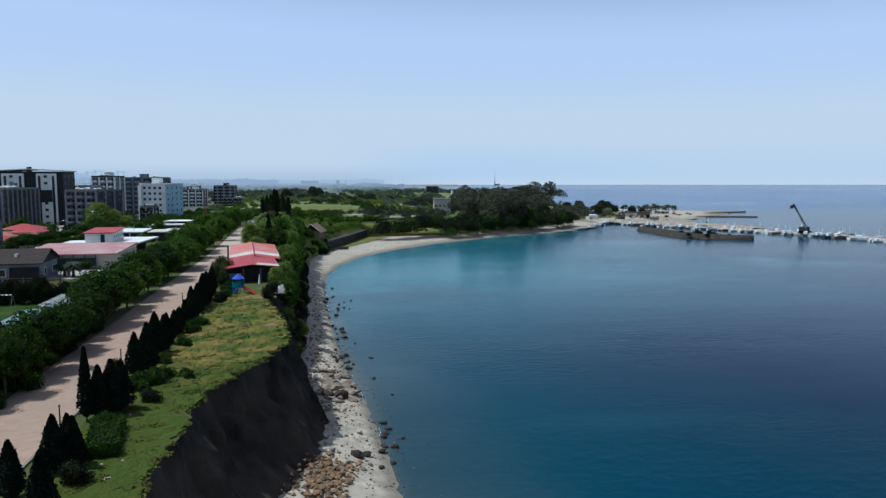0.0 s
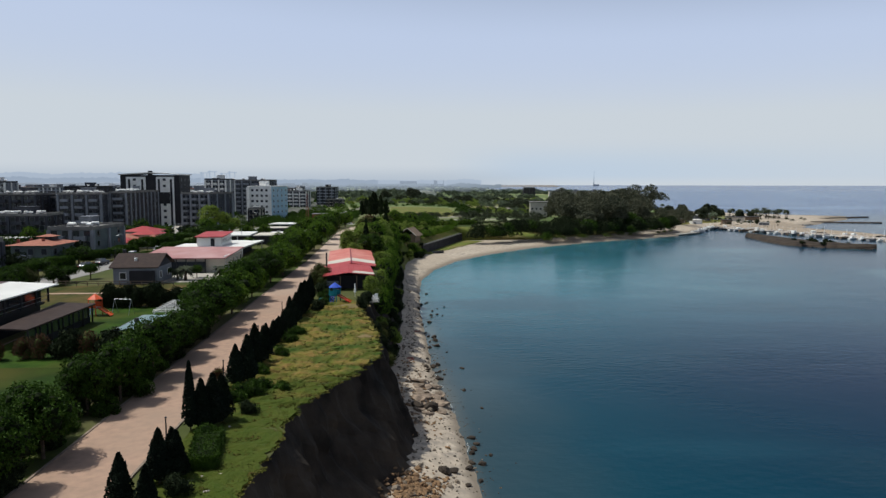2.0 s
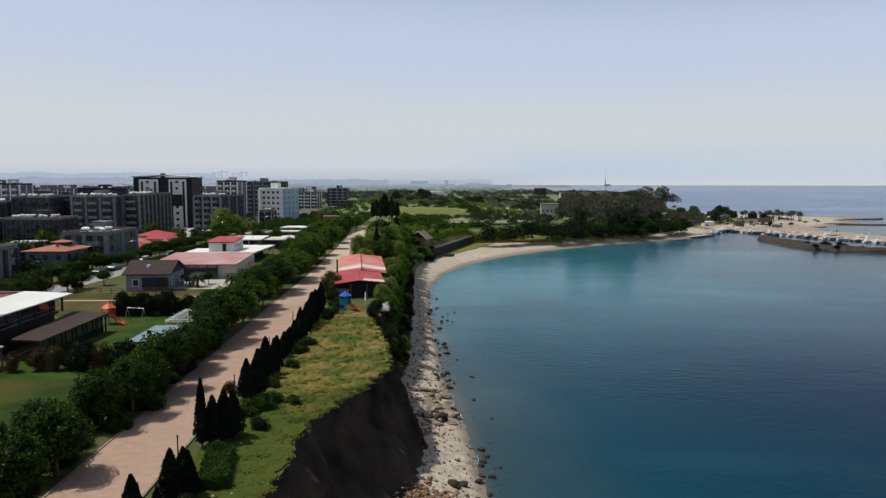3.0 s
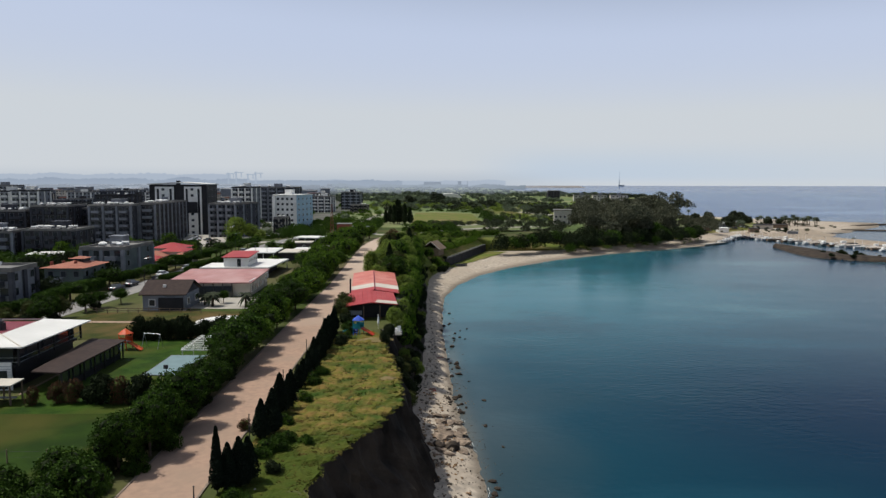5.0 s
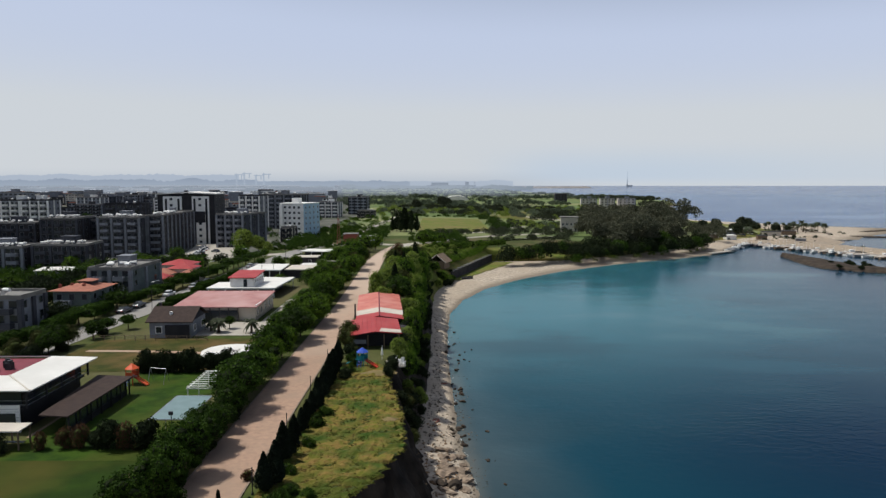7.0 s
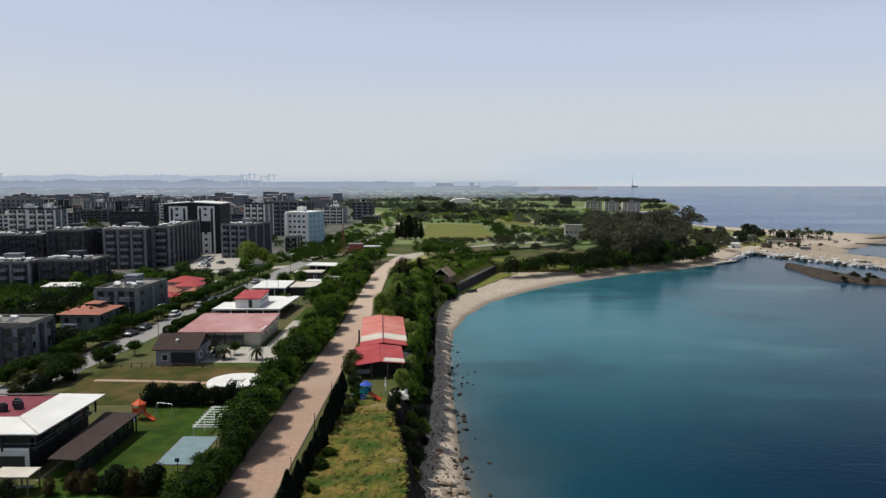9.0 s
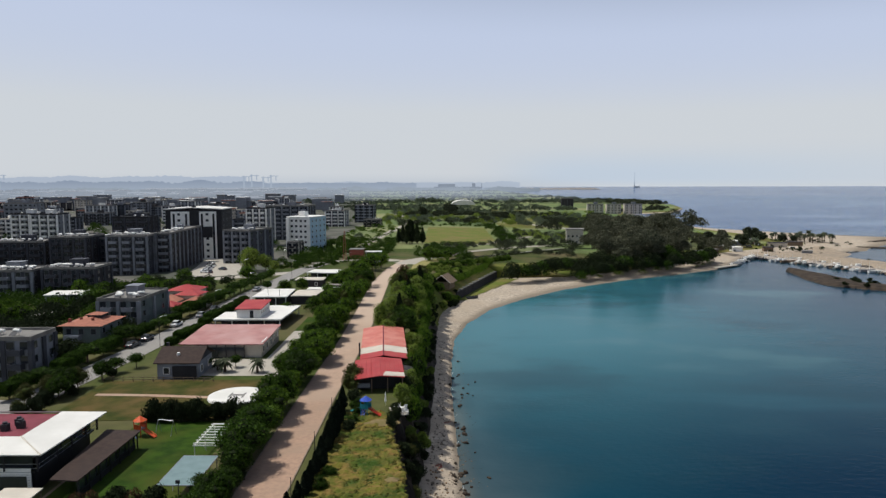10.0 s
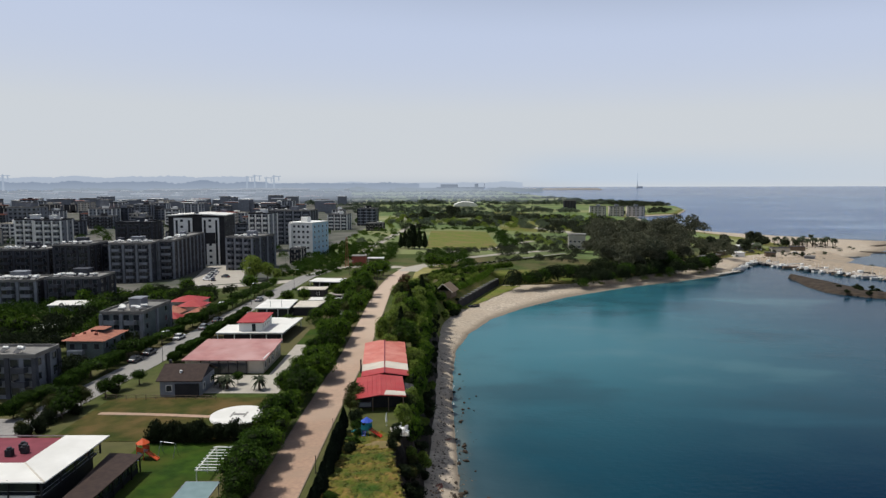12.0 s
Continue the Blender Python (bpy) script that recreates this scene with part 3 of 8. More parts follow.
ribbon("street", [(-72, 92), (-70, 118), (-67, 150), (-65, 180), (-63.5, 210), (-60.5, 250), (-60, 300), (-56, 330)], 7.4, M["asphalt"], "grey asphalt residential street", "street", 0.05)
ribbon("street", [(-72, 112), (-110, 118), (-160, 130)], 7, M["asphalt"], "grey asphalt side street", "street", 0.045)
ribbon("street", [(-61, 285), (-85, 275), (-112, 268), (-160, 262)], 11, M["concrete"], "pale dusty cross street", "street", 0.045)
ribbon("street", [(-95, 282), (-102, 310), (-114, 360), (-121, 420)], 22, M["concrete"], "pale concrete parking strip beside flats", "street", 0.05)
ribbon("path", [(-60, 117.5), (-50, 116.5), (-39.5, 115.3)], 1.2, M["paving"], "narrow pinkish garden path", "path", 0.06)

# lawns and yards
patch("lawn", -46, -28, 70, 103.5, M["lawn"], "bright green mown restaurant lawn", "lawn")
patch("lawn", -64, -28, 30, 69.98, M["rough_lawn"], "green lawn darkened for shade, with yellow patches", "lawn")
patch("meadow", -62, -29, 104, 126, M["dry_lawn"], "yellowing grass round the round helipad", "meadow", 0.035)
patch("yard", -47, -31, 128.5, 141, M["concrete"], "pale concrete yard before the hall", "yard", 0.05)
patch("yard", -36, -31, 141, 168, M["concrete"], "pale concrete yard beside the hall", "yard", 0.05)
patch("yard", -46, -29, 206.5, 246, M["concrete"], "pale dusty yards among low stores", "yard", 0.05)
patch("lawn", -36, -28.5, 168, 186, M["lawn"], "small green lawn beside a low house", "lawn")
bm = bmesh.new()
ysf = list(np.arange(30, 108, 0.5))
rows_f = []
for y in ysf:
    e = brink(y) - 0.12
    rows_f.append([bm.verts.new((x, y, land(x, y) + 0.05 + (0.30 * noise.noise((x * 0.8, y * 0.8, 0)) + 0.24 * noise.noise((x * 1.8, y * 1.8, 3))) * (0.4 + 0.6 * sm(52, 66, y)) + 0.07)) for x in np.linspace(-16.6, e, 30)])
for ra, rb in zip(rows_f, rows_f[1:]):
    for k in range(29):
        bm.faces.new((ra[k], ra[k + 1], rb[k + 1], rb[k]))
sheet("field", bm, M["field"], "rough green and yellow grass on the cliff top", "grass")


# ---- plants ----
rng = np.random.default_rng(7)


def leaves(cent, nrm, size):
    """Quads round centres, facing about along their normals, as vertices and faces."""
    k = len(cent)
    nrm = nrm + rng.normal(0, 0.42, (k, 3))
    nrm /= np.linalg.norm(nrm, axis=1)[:, None]
    ref = rng.normal(0, 1, (k, 3))
    u = np.cross(nrm, ref)
    u /= np.linalg.norm(u, axis=1)[:, None]
    v = np.cross(nrm, u)
    s = (size * rng.uniform(0.6, 1.3, k))[:, None]
    bend = nrm * s * 0.35
    vs = np.stack([cent - u * s - bend, cent - v * s * 0.6 + bend * 0.4, cent + u * s - bend, cent + v * s * 0.6 + bend * 0.4], 1).reshape(-1, 3)
    fs = np.arange(4 * k).reshape(-1, 4)
    return vs, fs


def sphere_dirs(k):
    d = rng.normal(0, 1, (k, 3))
    return d / np.linalg.norm(d, axis=1)[:, None]


def blob_core(c, r, squash, seed):
    """A small lumpy body inside a lobe, so that the crown is not hollow."""
    bm = bmesh.new()
    bmesh.ops.create_icosphere(bm, subdivisions=1, radius=1.0)
    vs, fs = [], []
    for v in bm.verts:
        k = 0.82 + 0.18 * noise.noise(v.co * 1.7 + Vector((seed, 0, 0)))
        vs.append((c[0] + v.co.x * r * k, c[1] + v.co.y * r * k, c[2] + v.co.z * r * k * squash))
    bm.verts.index_update()
    fs = [tuple(v.index for v in f.verts) for f in bm.faces]
    bm.free()
    return vs, fs


def crown_mesh(name, lobes, material, per_lobe, size, squash=0.85, core=0.80):
    """Leaf clumps over several uneven lobes (x, y, z, radius)."""
    vs, fs, mi, off = [], [], [], 0
    for i, (x, y, z, r) in enumerate(lobes):
        d = sphere_dirs(per_lobe)
        rad = r * rng.uniform(0.76, 1.2, per_lobe)
        cent = np.array([x, y, z]) + d * rad[:, None] * np.array([1, 1, squash])
        v, f = leaves(cent, d, size)
        vs += [tuple(p) for p in v]
        fs += [tuple(q + off) for q in f]
        mi += [0] * len(f)
        off += len(v)
        # the darker core shows between leaves as painted inner shade
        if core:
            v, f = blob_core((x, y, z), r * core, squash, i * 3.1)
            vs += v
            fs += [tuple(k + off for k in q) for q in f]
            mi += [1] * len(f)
            off += len(v)
    me = bpy.data.meshes.new(name)
    me.from_pydata(vs, [], fs)
    me.materials.append(material)
    me.materials.append(M["leaf_shade_light" if material in (M["leaf_light"], M["leaf_olive"], M["leaf_dry"]) else "leaf_shade"])
    me.polygons.foreach_set("material_index", mi)
    return me


def trunk_bm(h, r, limbs=()):
    bm = bmesh.new()
    cyl(bm, 0, 0, -0.3, h, r, r * 0.6, 7)
    for b in limbs:
        rod(bm, (0, 0, h * 0.6), b, r * 0.35, 4)
    return bm


def make_tree(name, seed, material, height, width, clear, lobes_n, per_lobe, leaf, label, category="tree", spread=0.5, squash=0.85, upright=False):
    """A tapered trunk with limbs and a crown of uneven lobes; unit base at the origin."""
    rs = random.Random(seed)
    ob = thing(name, 0, 0, 0, 0, label, category)
    lobes = []
    ch = height - clear
    for i in range(lobes_n):
        f = (i + 0.5) / lobes_n
        a = i * 2.4 + rs.uniform(-0.5, 0.5)
        prof = math.sin(math.pi * (0.18 + 0.72 * f))
        rr = width / 2 * spread * prof * rs.uniform(0.75, 1.1)
        r = width / 2 * (1 - spread * 0.75) * rs.uniform(0.75, 1.15) * (0.75 + 0.35 * prof)
        lobes.append((rr * math.cos(a), rr * math.sin(a), clear + r * 0.6 + (ch - 1.5 * r) * f, r))
    part("trunk", trunk_bm(clear + ch * 0.4, max(0.06, width * 0.035), [(l[0] * 0.8, l[1] * 0.8, l[2]) for l in lobes[:5]]), M["bark"], ob)
    part("crown", crown_mesh("crown", lobes, material, per_lobe, leaf, squash), material, ob)
    return ob


def make_cone_tree(name, seed, material, height, width, leaf, count, label, category="cypress", tops=1):
    """A cypress: narrow pointed crown of upright sprays on a short trunk."""
    rs = np.random.default_rng(seed)
    ob = thing(name, 0, 0, 0, 0, label, category)
    part("trunk", trunk_bm(height * 0.3, width * 0.06), M["bark"], ob)
    t = rs.uniform(0, 1, count) ** 0.8
    prof = (1 - t) ** 0.75 * (0.55 + 0.45 * np.clip(t * 8, 0, 1))
    a = rs.uniform(0, 2 * np.pi, count)
    r = width / 2 * prof * (1 + 0.16 * np.sin(3 * a + seed) + rs.normal(0, 0.07, count)) + 0.03
    z = 0.12 * height + t * height * 0.9
    cent = np.stack([r * np.cos(a), r * np.sin(a), z], 1)
    nrm = np.stack([np.cos(a), np.sin(a), np.full(count, 0.35)], 1)
    v, f = leaves(cent, nrm, leaf)
    vs, fs, off = [tuple(p) for p in v], [tuple(q) for q in f], len(v)
    k = 9
    rings = [(0.08, 0.35), (0.18, 0.85), (0.4, 0.72), (0.65, 0.48), (0.85, 0.22), (1.0, 0.01)]
    for zz, rr in rings:
        vs += [(width / 2 * rr * 0.86 * math.cos(6.2832 * i / k), width / 2 * rr * 0.86 * math.sin(6.2832 * i / k), zz * height) for i in range(k)]
    for j in range(len(rings) - 1):
        fs += [(off + j * k + i, off + j * k + (i + 1) % k, off + (j + 1) * k + (i + 1) % k, off + (j + 1) * k + i) for i in range(k)]
    me = bpy.data.meshes.new("crown")
    me.from_pydata(vs, [], fs)
    me.materials.append(material)
    part("crown", me, material, ob)
    return ob


def make_bush(name, seed, material, w, h, per_lobe, leaf, label, category="bush", lobes_n=6):
    rs = random.Random(seed)
    ob = thing(name, 0, 0, 0, 0, label, category)
    bm = bmesh.new()
    lobes = []
    for i in range(lobes_n):
        a = 2.4 * i + rs.uniform(-0.4, 0.4)
        rr = w / 2 * rs.uniform(0.15, 0.6)
        r = min(w, h) * rs.uniform(0.28, 0.42)
        lobes.append((rr * math.cos(a), rr * math.sin(a), r * 0.6 + rs.uniform(0, max(0.05, h - 1.5 * r)), r))
        rod(bm, (0, 0, -0.2), lobes[-1][:3], 0.03, 4)
    part("stem", bm, M["bark"], ob)
    part("foliage", crown_mesh("foliage", lobes, material, per_lobe, leaf, 0.9), material, ob)
    return ob


def make_palm(name, seed, label, height, frond=2.3):
    rs = random.Random(seed)
    ob = thing(name, 0, 0, 0, 0, label, "palm")
    bm = bmesh.new()
    for i in range(5):
        cyl(bm, 0, 0, height * i / 5 - (0.3 if i == 0 else 0), height * (i + 1) / 5, 0.26 - 0.02 * i, 0.22 - 0.02 * i, 7)
    part("trunk", bm, M["bark"], ob)
    bm = bmesh.new()
    for i in range(26):
        a = i * 2.4
        lift = rs.uniform(-0.5, 0.9)
        dx, dy = math.cos(a), math.sin(a)
        p = Vector((0, 0, height))
        prev = None
        for s in range(5):
            f = s / 4
            c = Vector((dx * frond * f, dy * frond * f, height + frond * (lift * f - 0.75 * f * f)))
            w = 0.3 * frond * math.sin(math.pi * (0.12 + 0.85 * f)) * 0.5
            side = Vector((-dy, dx, 0)) * w
            cur = (bm.verts.new(c - side - Vector((0, 0, w * 0.5))), bm.verts.new(c), bm.verts.new(c + side - Vector((0, 0, w * 0.5))))
            if prev:
                bm.faces.new((prev[0], prev[1], cur[1], cur[0]))
                bm.faces.new((prev[1], prev[2], cur[2], cur[1]))
            prev = cur
    part("fronds", bm, M["leaf_pine"], ob)
    return ob


prng = random.Random(11)


def plant(masters, spots, group, jitter=0.12, zoff=0.0, turn=None):
    """Sets the kinds out at the spots (x, y, scale[, height stretch]); each first use moves the built one itself."""
    for i, sp in enumerate(spots):
        x, y, s = sp[:3]
        if 257 < y < 270 and -3.5 < x < 3.2:      # open ground before the timber hut
            continue
        tall = sp[3] if len(sp) > 3 else 1.0
        k = prng.randrange(len(masters))
        s2 = s * (1 + prng.uniform(-jitter, jitter))
        z = surface(x, y) + zoff
        m = Matrix.LocRotScale((x, y, z), Euler((0, 0, prng.uniform(0, 6.28) if turn is None else turn + prng.uniform(-0.08, 0.08))), (s2, s2, s2 * tall * (1 + prng.uniform(-jitter, jitter))))
        ob = masters[k]
        if ob.get("set_out"):
            ob = copy_thing(ob, Matrix())
            ob.matrix_basis = m
        else:
            ob.matrix_basis = m
            ob["set_out"] = 1
        ob["group"] = group


def surface(x, y):
    """Height of land, slope or beach at a place."""
    e = edge(y)
    if x <= e:
        return land(x, y)
    off = float(np.interp(y, BASE_OFF_Y, BASE_OFF))
    zb = 1.7 if y < 240 else 1.5
    bx = min(e + off, shore(y) - 2.5)
    if walled(y):
        bx = wall_x(y)
        if x < bx:
            return rim(y) + (4.5 - rim(y)) * (x - e) / (bx - e) - 0.1
    if x < bx:
        return rim(y) + (zb - rim(y)) * (x - e) / (bx - e) - 0.2
    return max(-0.2, zb * (1 - min(1, (x - bx) / (shore(y) - bx))) ** 0.8)


row_tree = [make_tree("tree", s, M["leaf"], 5.5, 4.6, 1.6, 16, 210, 0.15, "leafy green tree lining the paved promenade", spread=0.74) for s in (1, 2, 3)]
bright_tree = [make_tree("tree", s, M["leaf_mid"], 5.4, 4.8, 1.4, 15, 210, 0.16, "fresh green tree lining the paved promenade", spread=0.72) for s in (21, 22)]
olive_tree = [make_tree("tree", s, M["leaf_olive"], 4.8, 3.8, 1.0, 7, 280, 0.14, "olive-green tree beside the promenade", spread=0.5) for s in (4, 5)]
light_tree = [make_tree("tree", s, M["leaf_light"], 5.5, 4.6, 1.0, 8, 240, 0.18, "light green broadleaf tree near the beach", spread=0.55) for s in (6, 7)]
clipped_tree = [make_tree("tree", s, M["leaf"], 3.4, 3.4, 1.3, 7, 220, 0.13, "clipped round-crowned street tree", spread=0.42, squash=0.62) for s in (8, 9)]
grove_tree = [make_tree("tree", s, M["leaf_pine"], 12, 9, 2.0, 9, 90, 0.7, "tall dark tree of the shoreline grove", spread=0.6) for s in (10, 11, 12)]
mid_tree = [make_tree("tree", s, M["leaf_mid"], 6.5, 6.5, 1.2, 8, 200, 0.26, "green garden tree among the buildings", spread=0.55) for s in (13, 14)]
poplar = [make_cone_tree("tree", s, M["leaf_hedge"], 11, 4.5, 0.5, 500, "tall dark conifer in the park", "conifer") for s in (1,)]
cypress = [make_cone_tree("cypress", s, M["leaf_dark"], 4.2, 2.0, 0.17, 1300, "dark pointed cypress beside the promenade") for s in (2, 3)]
slim_cypress = [make_cone_tree("cypress", s, M["leaf_dark"], 5.6, 1.15, 0.15, 1300, "slim tall dark cypress beside the promenade") for s in (4,)]
green_bush = [make_bush("bush", s, M["leaf"], 2.6, 1.6, 240, 0.10, "dense green bush on the grass") for s in (1, 2)]
dark_bush = [make_bush("bush", s, M["leaf_hedge"], 3.0, 2.4, 240, 0.14, "dark green bush on the coastal slope") for s in (3, 4)]
light_bush = [make_bush("bush", s, M["leaf_light"], 2.8, 2.0, 240, 0.13, "light green bush on the coastal slope") for s in (7, 8)]
dry_bush = [make_bush("bush", s, M["leaf_dry"], 1.8, 1.8, 220, 0.09, "reddish-brown dry shrub by the lawn") for s in (5,)]

# trees lining the promenade on its inland side
spots = [(-24.9, 46.6, 1.1), (-27.2, 49.6, 1.0), (-26.0, 55.6, 1.1), (-25.2, 62.6, 0.9), (-26.4, 66.4, 0.85), (-24.9, 71, 0.9), (-25.0, 75, 0.8), (-24.8, 78.4, 0.9), (-25.0, 82.6, 0.95)]
for i in range(38):
    spots.append((-25.2 + prng.uniform(-0.7, 0.7), 86 + i * 4.1 + prng.uniform(-1.3, 1.3), prng.uniform(0.8, 1.25)))
for i in range(14):
    spots.append((-28.6 + prng.uniform(-0.6, 0.6), 126 + i * 3.6 + prng.uniform(-1, 1), prng.uniform(0.6, 1.05)))
spots = [(x, y, s * (0.88 if y < 84 else 1.0)) for x, y, s in spots] + [(-28.6, 43.0, 0.95), (-27.2, 40.0, 1.0)]
far_row = [s for i, s in enumerate(spots) if s[1] > 92 and not (s[0] > -27.5 and s[1] > 100 and i % 4 == 0) and not (s[1] > 186 and i % 2)]
plant(row_tree, [s for s in spots if s[1] <= 92] + far_row[::3], "promenade trees")
plant(bright_tree, far_row[1::3] + far_row[2::3], "promenade trees")
plant(green_bush, [(-24.6, 55.4, 1.0), (-24.0, 60.5, 1.1), (-24.8, 64.4, 1.0), (-25.0, 68.4, 0.9), (-24.6, 73.2, 0.8), (-27.8, 61.5, 0.9), (-25.6, 48.6, 1.0), (-26.9, 45.2, 1.1), (-27.9, 68.5, 1.0), (-27.2, 52.4, 1.3), (-26.2, 58.6, 1.1), (-28.0, 64.6, 1.2), (-26.8, 70.4, 1.1), (-28.6, 56.8, 1.1), (-29.6, 48.6, 1.3), (-26.0, 51.6, 0.9)], "verge bushes")
plant(row_tree, [(-27.0, 76, 0.75), (-24.6, 66.2, 0.95), (-24.5, 73.5, 0.95), (-24.7, 58.8, 0.95), (-24.9, 41.4, 0.95), (-26.4, 36.6, 1.05), (-30.6, 39.4, 0.9), (-29.8, 46.2, 0.8)], "promenade trees")
plant(dark_bush, [(-24.7 - prng.uniform(0, 2.6 if i < 16 else 0.9), 36 + i * 2.1 + prng.uniform(-0.6, 0.6), prng.uniform(0.55, 0.85)) for i in range(24)], "verge bushes")
plant(olive_tree, [(-15.4, 121.5, 0.95), (-15.6, 117.5, 0.75), (-25, 226, 1.1), (-27, 232, 1.1), (-30, 238, 1.1), (-27, 212, 1.0), (-28, 205, 1.1), (-24.8, 244, 1.0)], "olive-green trees")

# trees between the promenade and the beach
spots = [(-15.2 + prng.uniform(0, 1) * (edge(y) + 14.5), y, prng.uniform(0.75, 1.35)) for y in np.arange(160, 250, 2.6)]
plant(light_tree, spots[::4], "beach-side trees")
plant(row_tree, spots[1::4], "beach-side trees")
plant(olive_tree, [(x, y, s * 1.05) for x, y, s in spots[2::8]], "beach-side trees")
plant(mid_tree, [(x, y, s * 0.9) for x, y, s in spots[6::8]], "beach-side trees")
plant(light_tree, [(x, y, s * 0.7, 1.5) for x, y, s in spots[3::8]], "beach-side trees")
plant(light_tree, [(-6.2, 150, 0.6), (-6.4, 168, 0.75), (-6.2, 187, 0.8), (-5.8, 206, 0.9), (-3.0, 226, 0.85), (1, 243, 0.75)], "slope trees")
plant(light_tree, [(-6.0, 112.5, 0.55), (-5.0, 138, 0.6), (-5.2, 150, 0.7)], "trees round the red-roofed hut")
plant(poplar, [(-10.5, 178, 0.7), (-9.5, 206, 0.75), (-7, 236, 0.8), (-13, 222, 0.7), (-3, 262, 0.85)], "conifers by the beach")
plant(dark_bush, [(edge(y) + prng.uniform(-0.9, 0.3), y, prng.uniform(0.6, 1.0)) for y in np.arange(101, 200, 3.8)], "slope bushes")
plant(dark_bush, [(edge(y) + prng.uniform(0.3, 1.8), y, prng.uniform(0.6, 1.1)) for y in np.arange(112, 236, 4.4)], "slope bushes")
plant(mid_tree, [(edge(y) + prng.uniform(0.7, 1.6), y, prng.uniform(0.42, 0.6), 1.6) for y in np.arange(112, 236, 5.4)], "slope trees")
plant(light_tree, [(edge(y) + prng.uniform(0.2, 1.4), y, prng.uniform(0.45, 0.7), 1.35) for y in np.arange(112, 240, 10.3)], "slope trees")
plant(light_bush, [(edge(y) + prng.uniform(-1.6, -0.2), y, prng.uniform(0.8, 1.3)) for y in np.arange(124, 232, 8.0)], "slope bushes")
plant(dark_bush, [(edge(y) + prng.uniform(2.0, 3.9), y, prng.uniform(0.55, 1.0)) for y in np.arange(107, 236, 3.6)], "slope bushes")
plant(light_bush, [(edge(y) + prng.uniform(1.2, 3.6), y, prng.uniform(0.7, 1.2)) for y in np.arange(108, 236, 5.2)], "slope bushes")
plant(dark_bush, [(-4.2, 93, 0.9), (-5.2, 98, 0.9), (-3.6, 97.5, 1.1), (-3.2, 101.5, 1.0), (-3.9, 104, 1.2)], "slope bushes")
plant(olive_tree, [(-4.2, 102, 0.55, 1.0), (-2.8, 87.5, 0.45, 1.2), (-4.0, 106, 0.5)], "slope bushes")

plant(light_tree, [(prng.uniform(-4, min(6, wall_x(y) - 5)), y, prng.uniform(0.5, 0.85)) for y in range(238, 292, 4)], "trees above the retaining wall")
plant(light_bush, [(prng.uniform(-6, min(6 + (y - 240) * 0.16, wall_x(y) - 5)), y, prng.uniform(1.0, 1.6)) for y in np.arange(232, 312, 2.6)], "slope bushes")

plant(mid_tree, [(2.4, 254, 0.62), (4.6, 256.5, 0.55), (-0.5, 251.5, 0.75), (5.2, 261, 0.5), (4.0, 259, 0.5), (6.6, 265, 0.4)], "trees above the retaining wall")
plant(dark_bush, [(3.6, 252.5, 1.0), (5.2, 255, 0.9), (1.2, 255.5, 1.1), (6.0, 259, 0.8), (4.4, 262.5, 0.9), (5.8, 266.5, 0.7)], "slope bushes")
dry_tree = [make_tree("tree", 31, M["leaf_dry"], 6.5, 4.6, 0.8, 9, 200, 0.2, "brown withered tree beside the promenade", spread=0.5)]
plant(dry_tree, [(-13.6, 250, 1.15), (-12.6, 233, 0.85), (-9.0, 199, 0.6)], "withered trees")

spots = []
for y in np.arange(238, 300, 1.7):
    a, b = edge(y), min(wall_x(y), edge(y) + 12) - 3.5
    spots.append((a + (b - a) * prng.random(), y, prng.uniform(0.9, 1.5)))
plant(light_bush, spots[::4], "slope bushes")
plant(dark_bush, spots[2::4], "slope bushes")
plant(light_tree, [(x, y, s * 0.38) for x, y, s in spots[1::2]], "slope bushes")

# cypresses along the seaward kerb
plant(slim_cypress, [(-16.6, 51.3, 0.94)], "promenade cypresses", 0.0)
plant(cypress, [(-15.9, 51.8, 0.9), (-15.2, 52.4, 0.95), (-14.8, 53.4, 0.9), (-15.8, 42.4, 0.8), (-14.9, 42.9, 0.8), (-15.4, 43.6, 0.75), (-16.8, 39.0, 0.78), (-14.8, 37.5, 0.75), (-15.9, 62.4, 0.9), (-15.2, 64, 1.05), (-15.7, 69.6, 1.0), (-15.2, 71.2, 0.9), (-15.6, 74.6, 0.8)], "promenade cypresses", 0.05)
plant(cypress, [(-15.2 + prng.uniform(-0.4, 0.4), 78 + i * 1.9, prng.uniform(0.6, 1.0)) for i in range(17)], "promenade cypresses", 0.12)
plant(green_bush, [(-15.2, 50.2, 0.7), (-14.9, 58.6, 0.9), (-13.8, 60, 0.9), (-13.5, 62, 0.8), (-11.6, 61.5, 0.6), (-14.4, 66.5, 0.8), (-13.7, 73.5, 0.8), (-13.9, 80, 0.8), (-13.6, 84, 0.8), (-13.0, 103, 0.9), (-12.6, 107, 0.9), (-13.4, 110, 1.0)], "verge bushes")
plant(dark_bush, [(-13.2, 55, 0.5), (-14.2, 40.6, 0.6), (-14.0, 112, 0.9), (-13.2, 100, 0.7)], "verge bushes")

# screens and hedges round the restaurant lawn
plant(dark_bush, [(-44.2 + i * 1.35, 103.6, 0.95, 1.6) for i in range(7)] + [(-34.5 + i * 1.3, 104.2, 0.9, 1.45) for i in range(5)], "dark hedge by the lawn")
plant(dark_bush, [(-35.6, 73.4, 1.15, 1.25), (-31.6, 73.6, 1.15, 1.2), (-37.2, 74.2, 0.8), (-47.0, 72.0, 0.8)], "lawn shrubs")
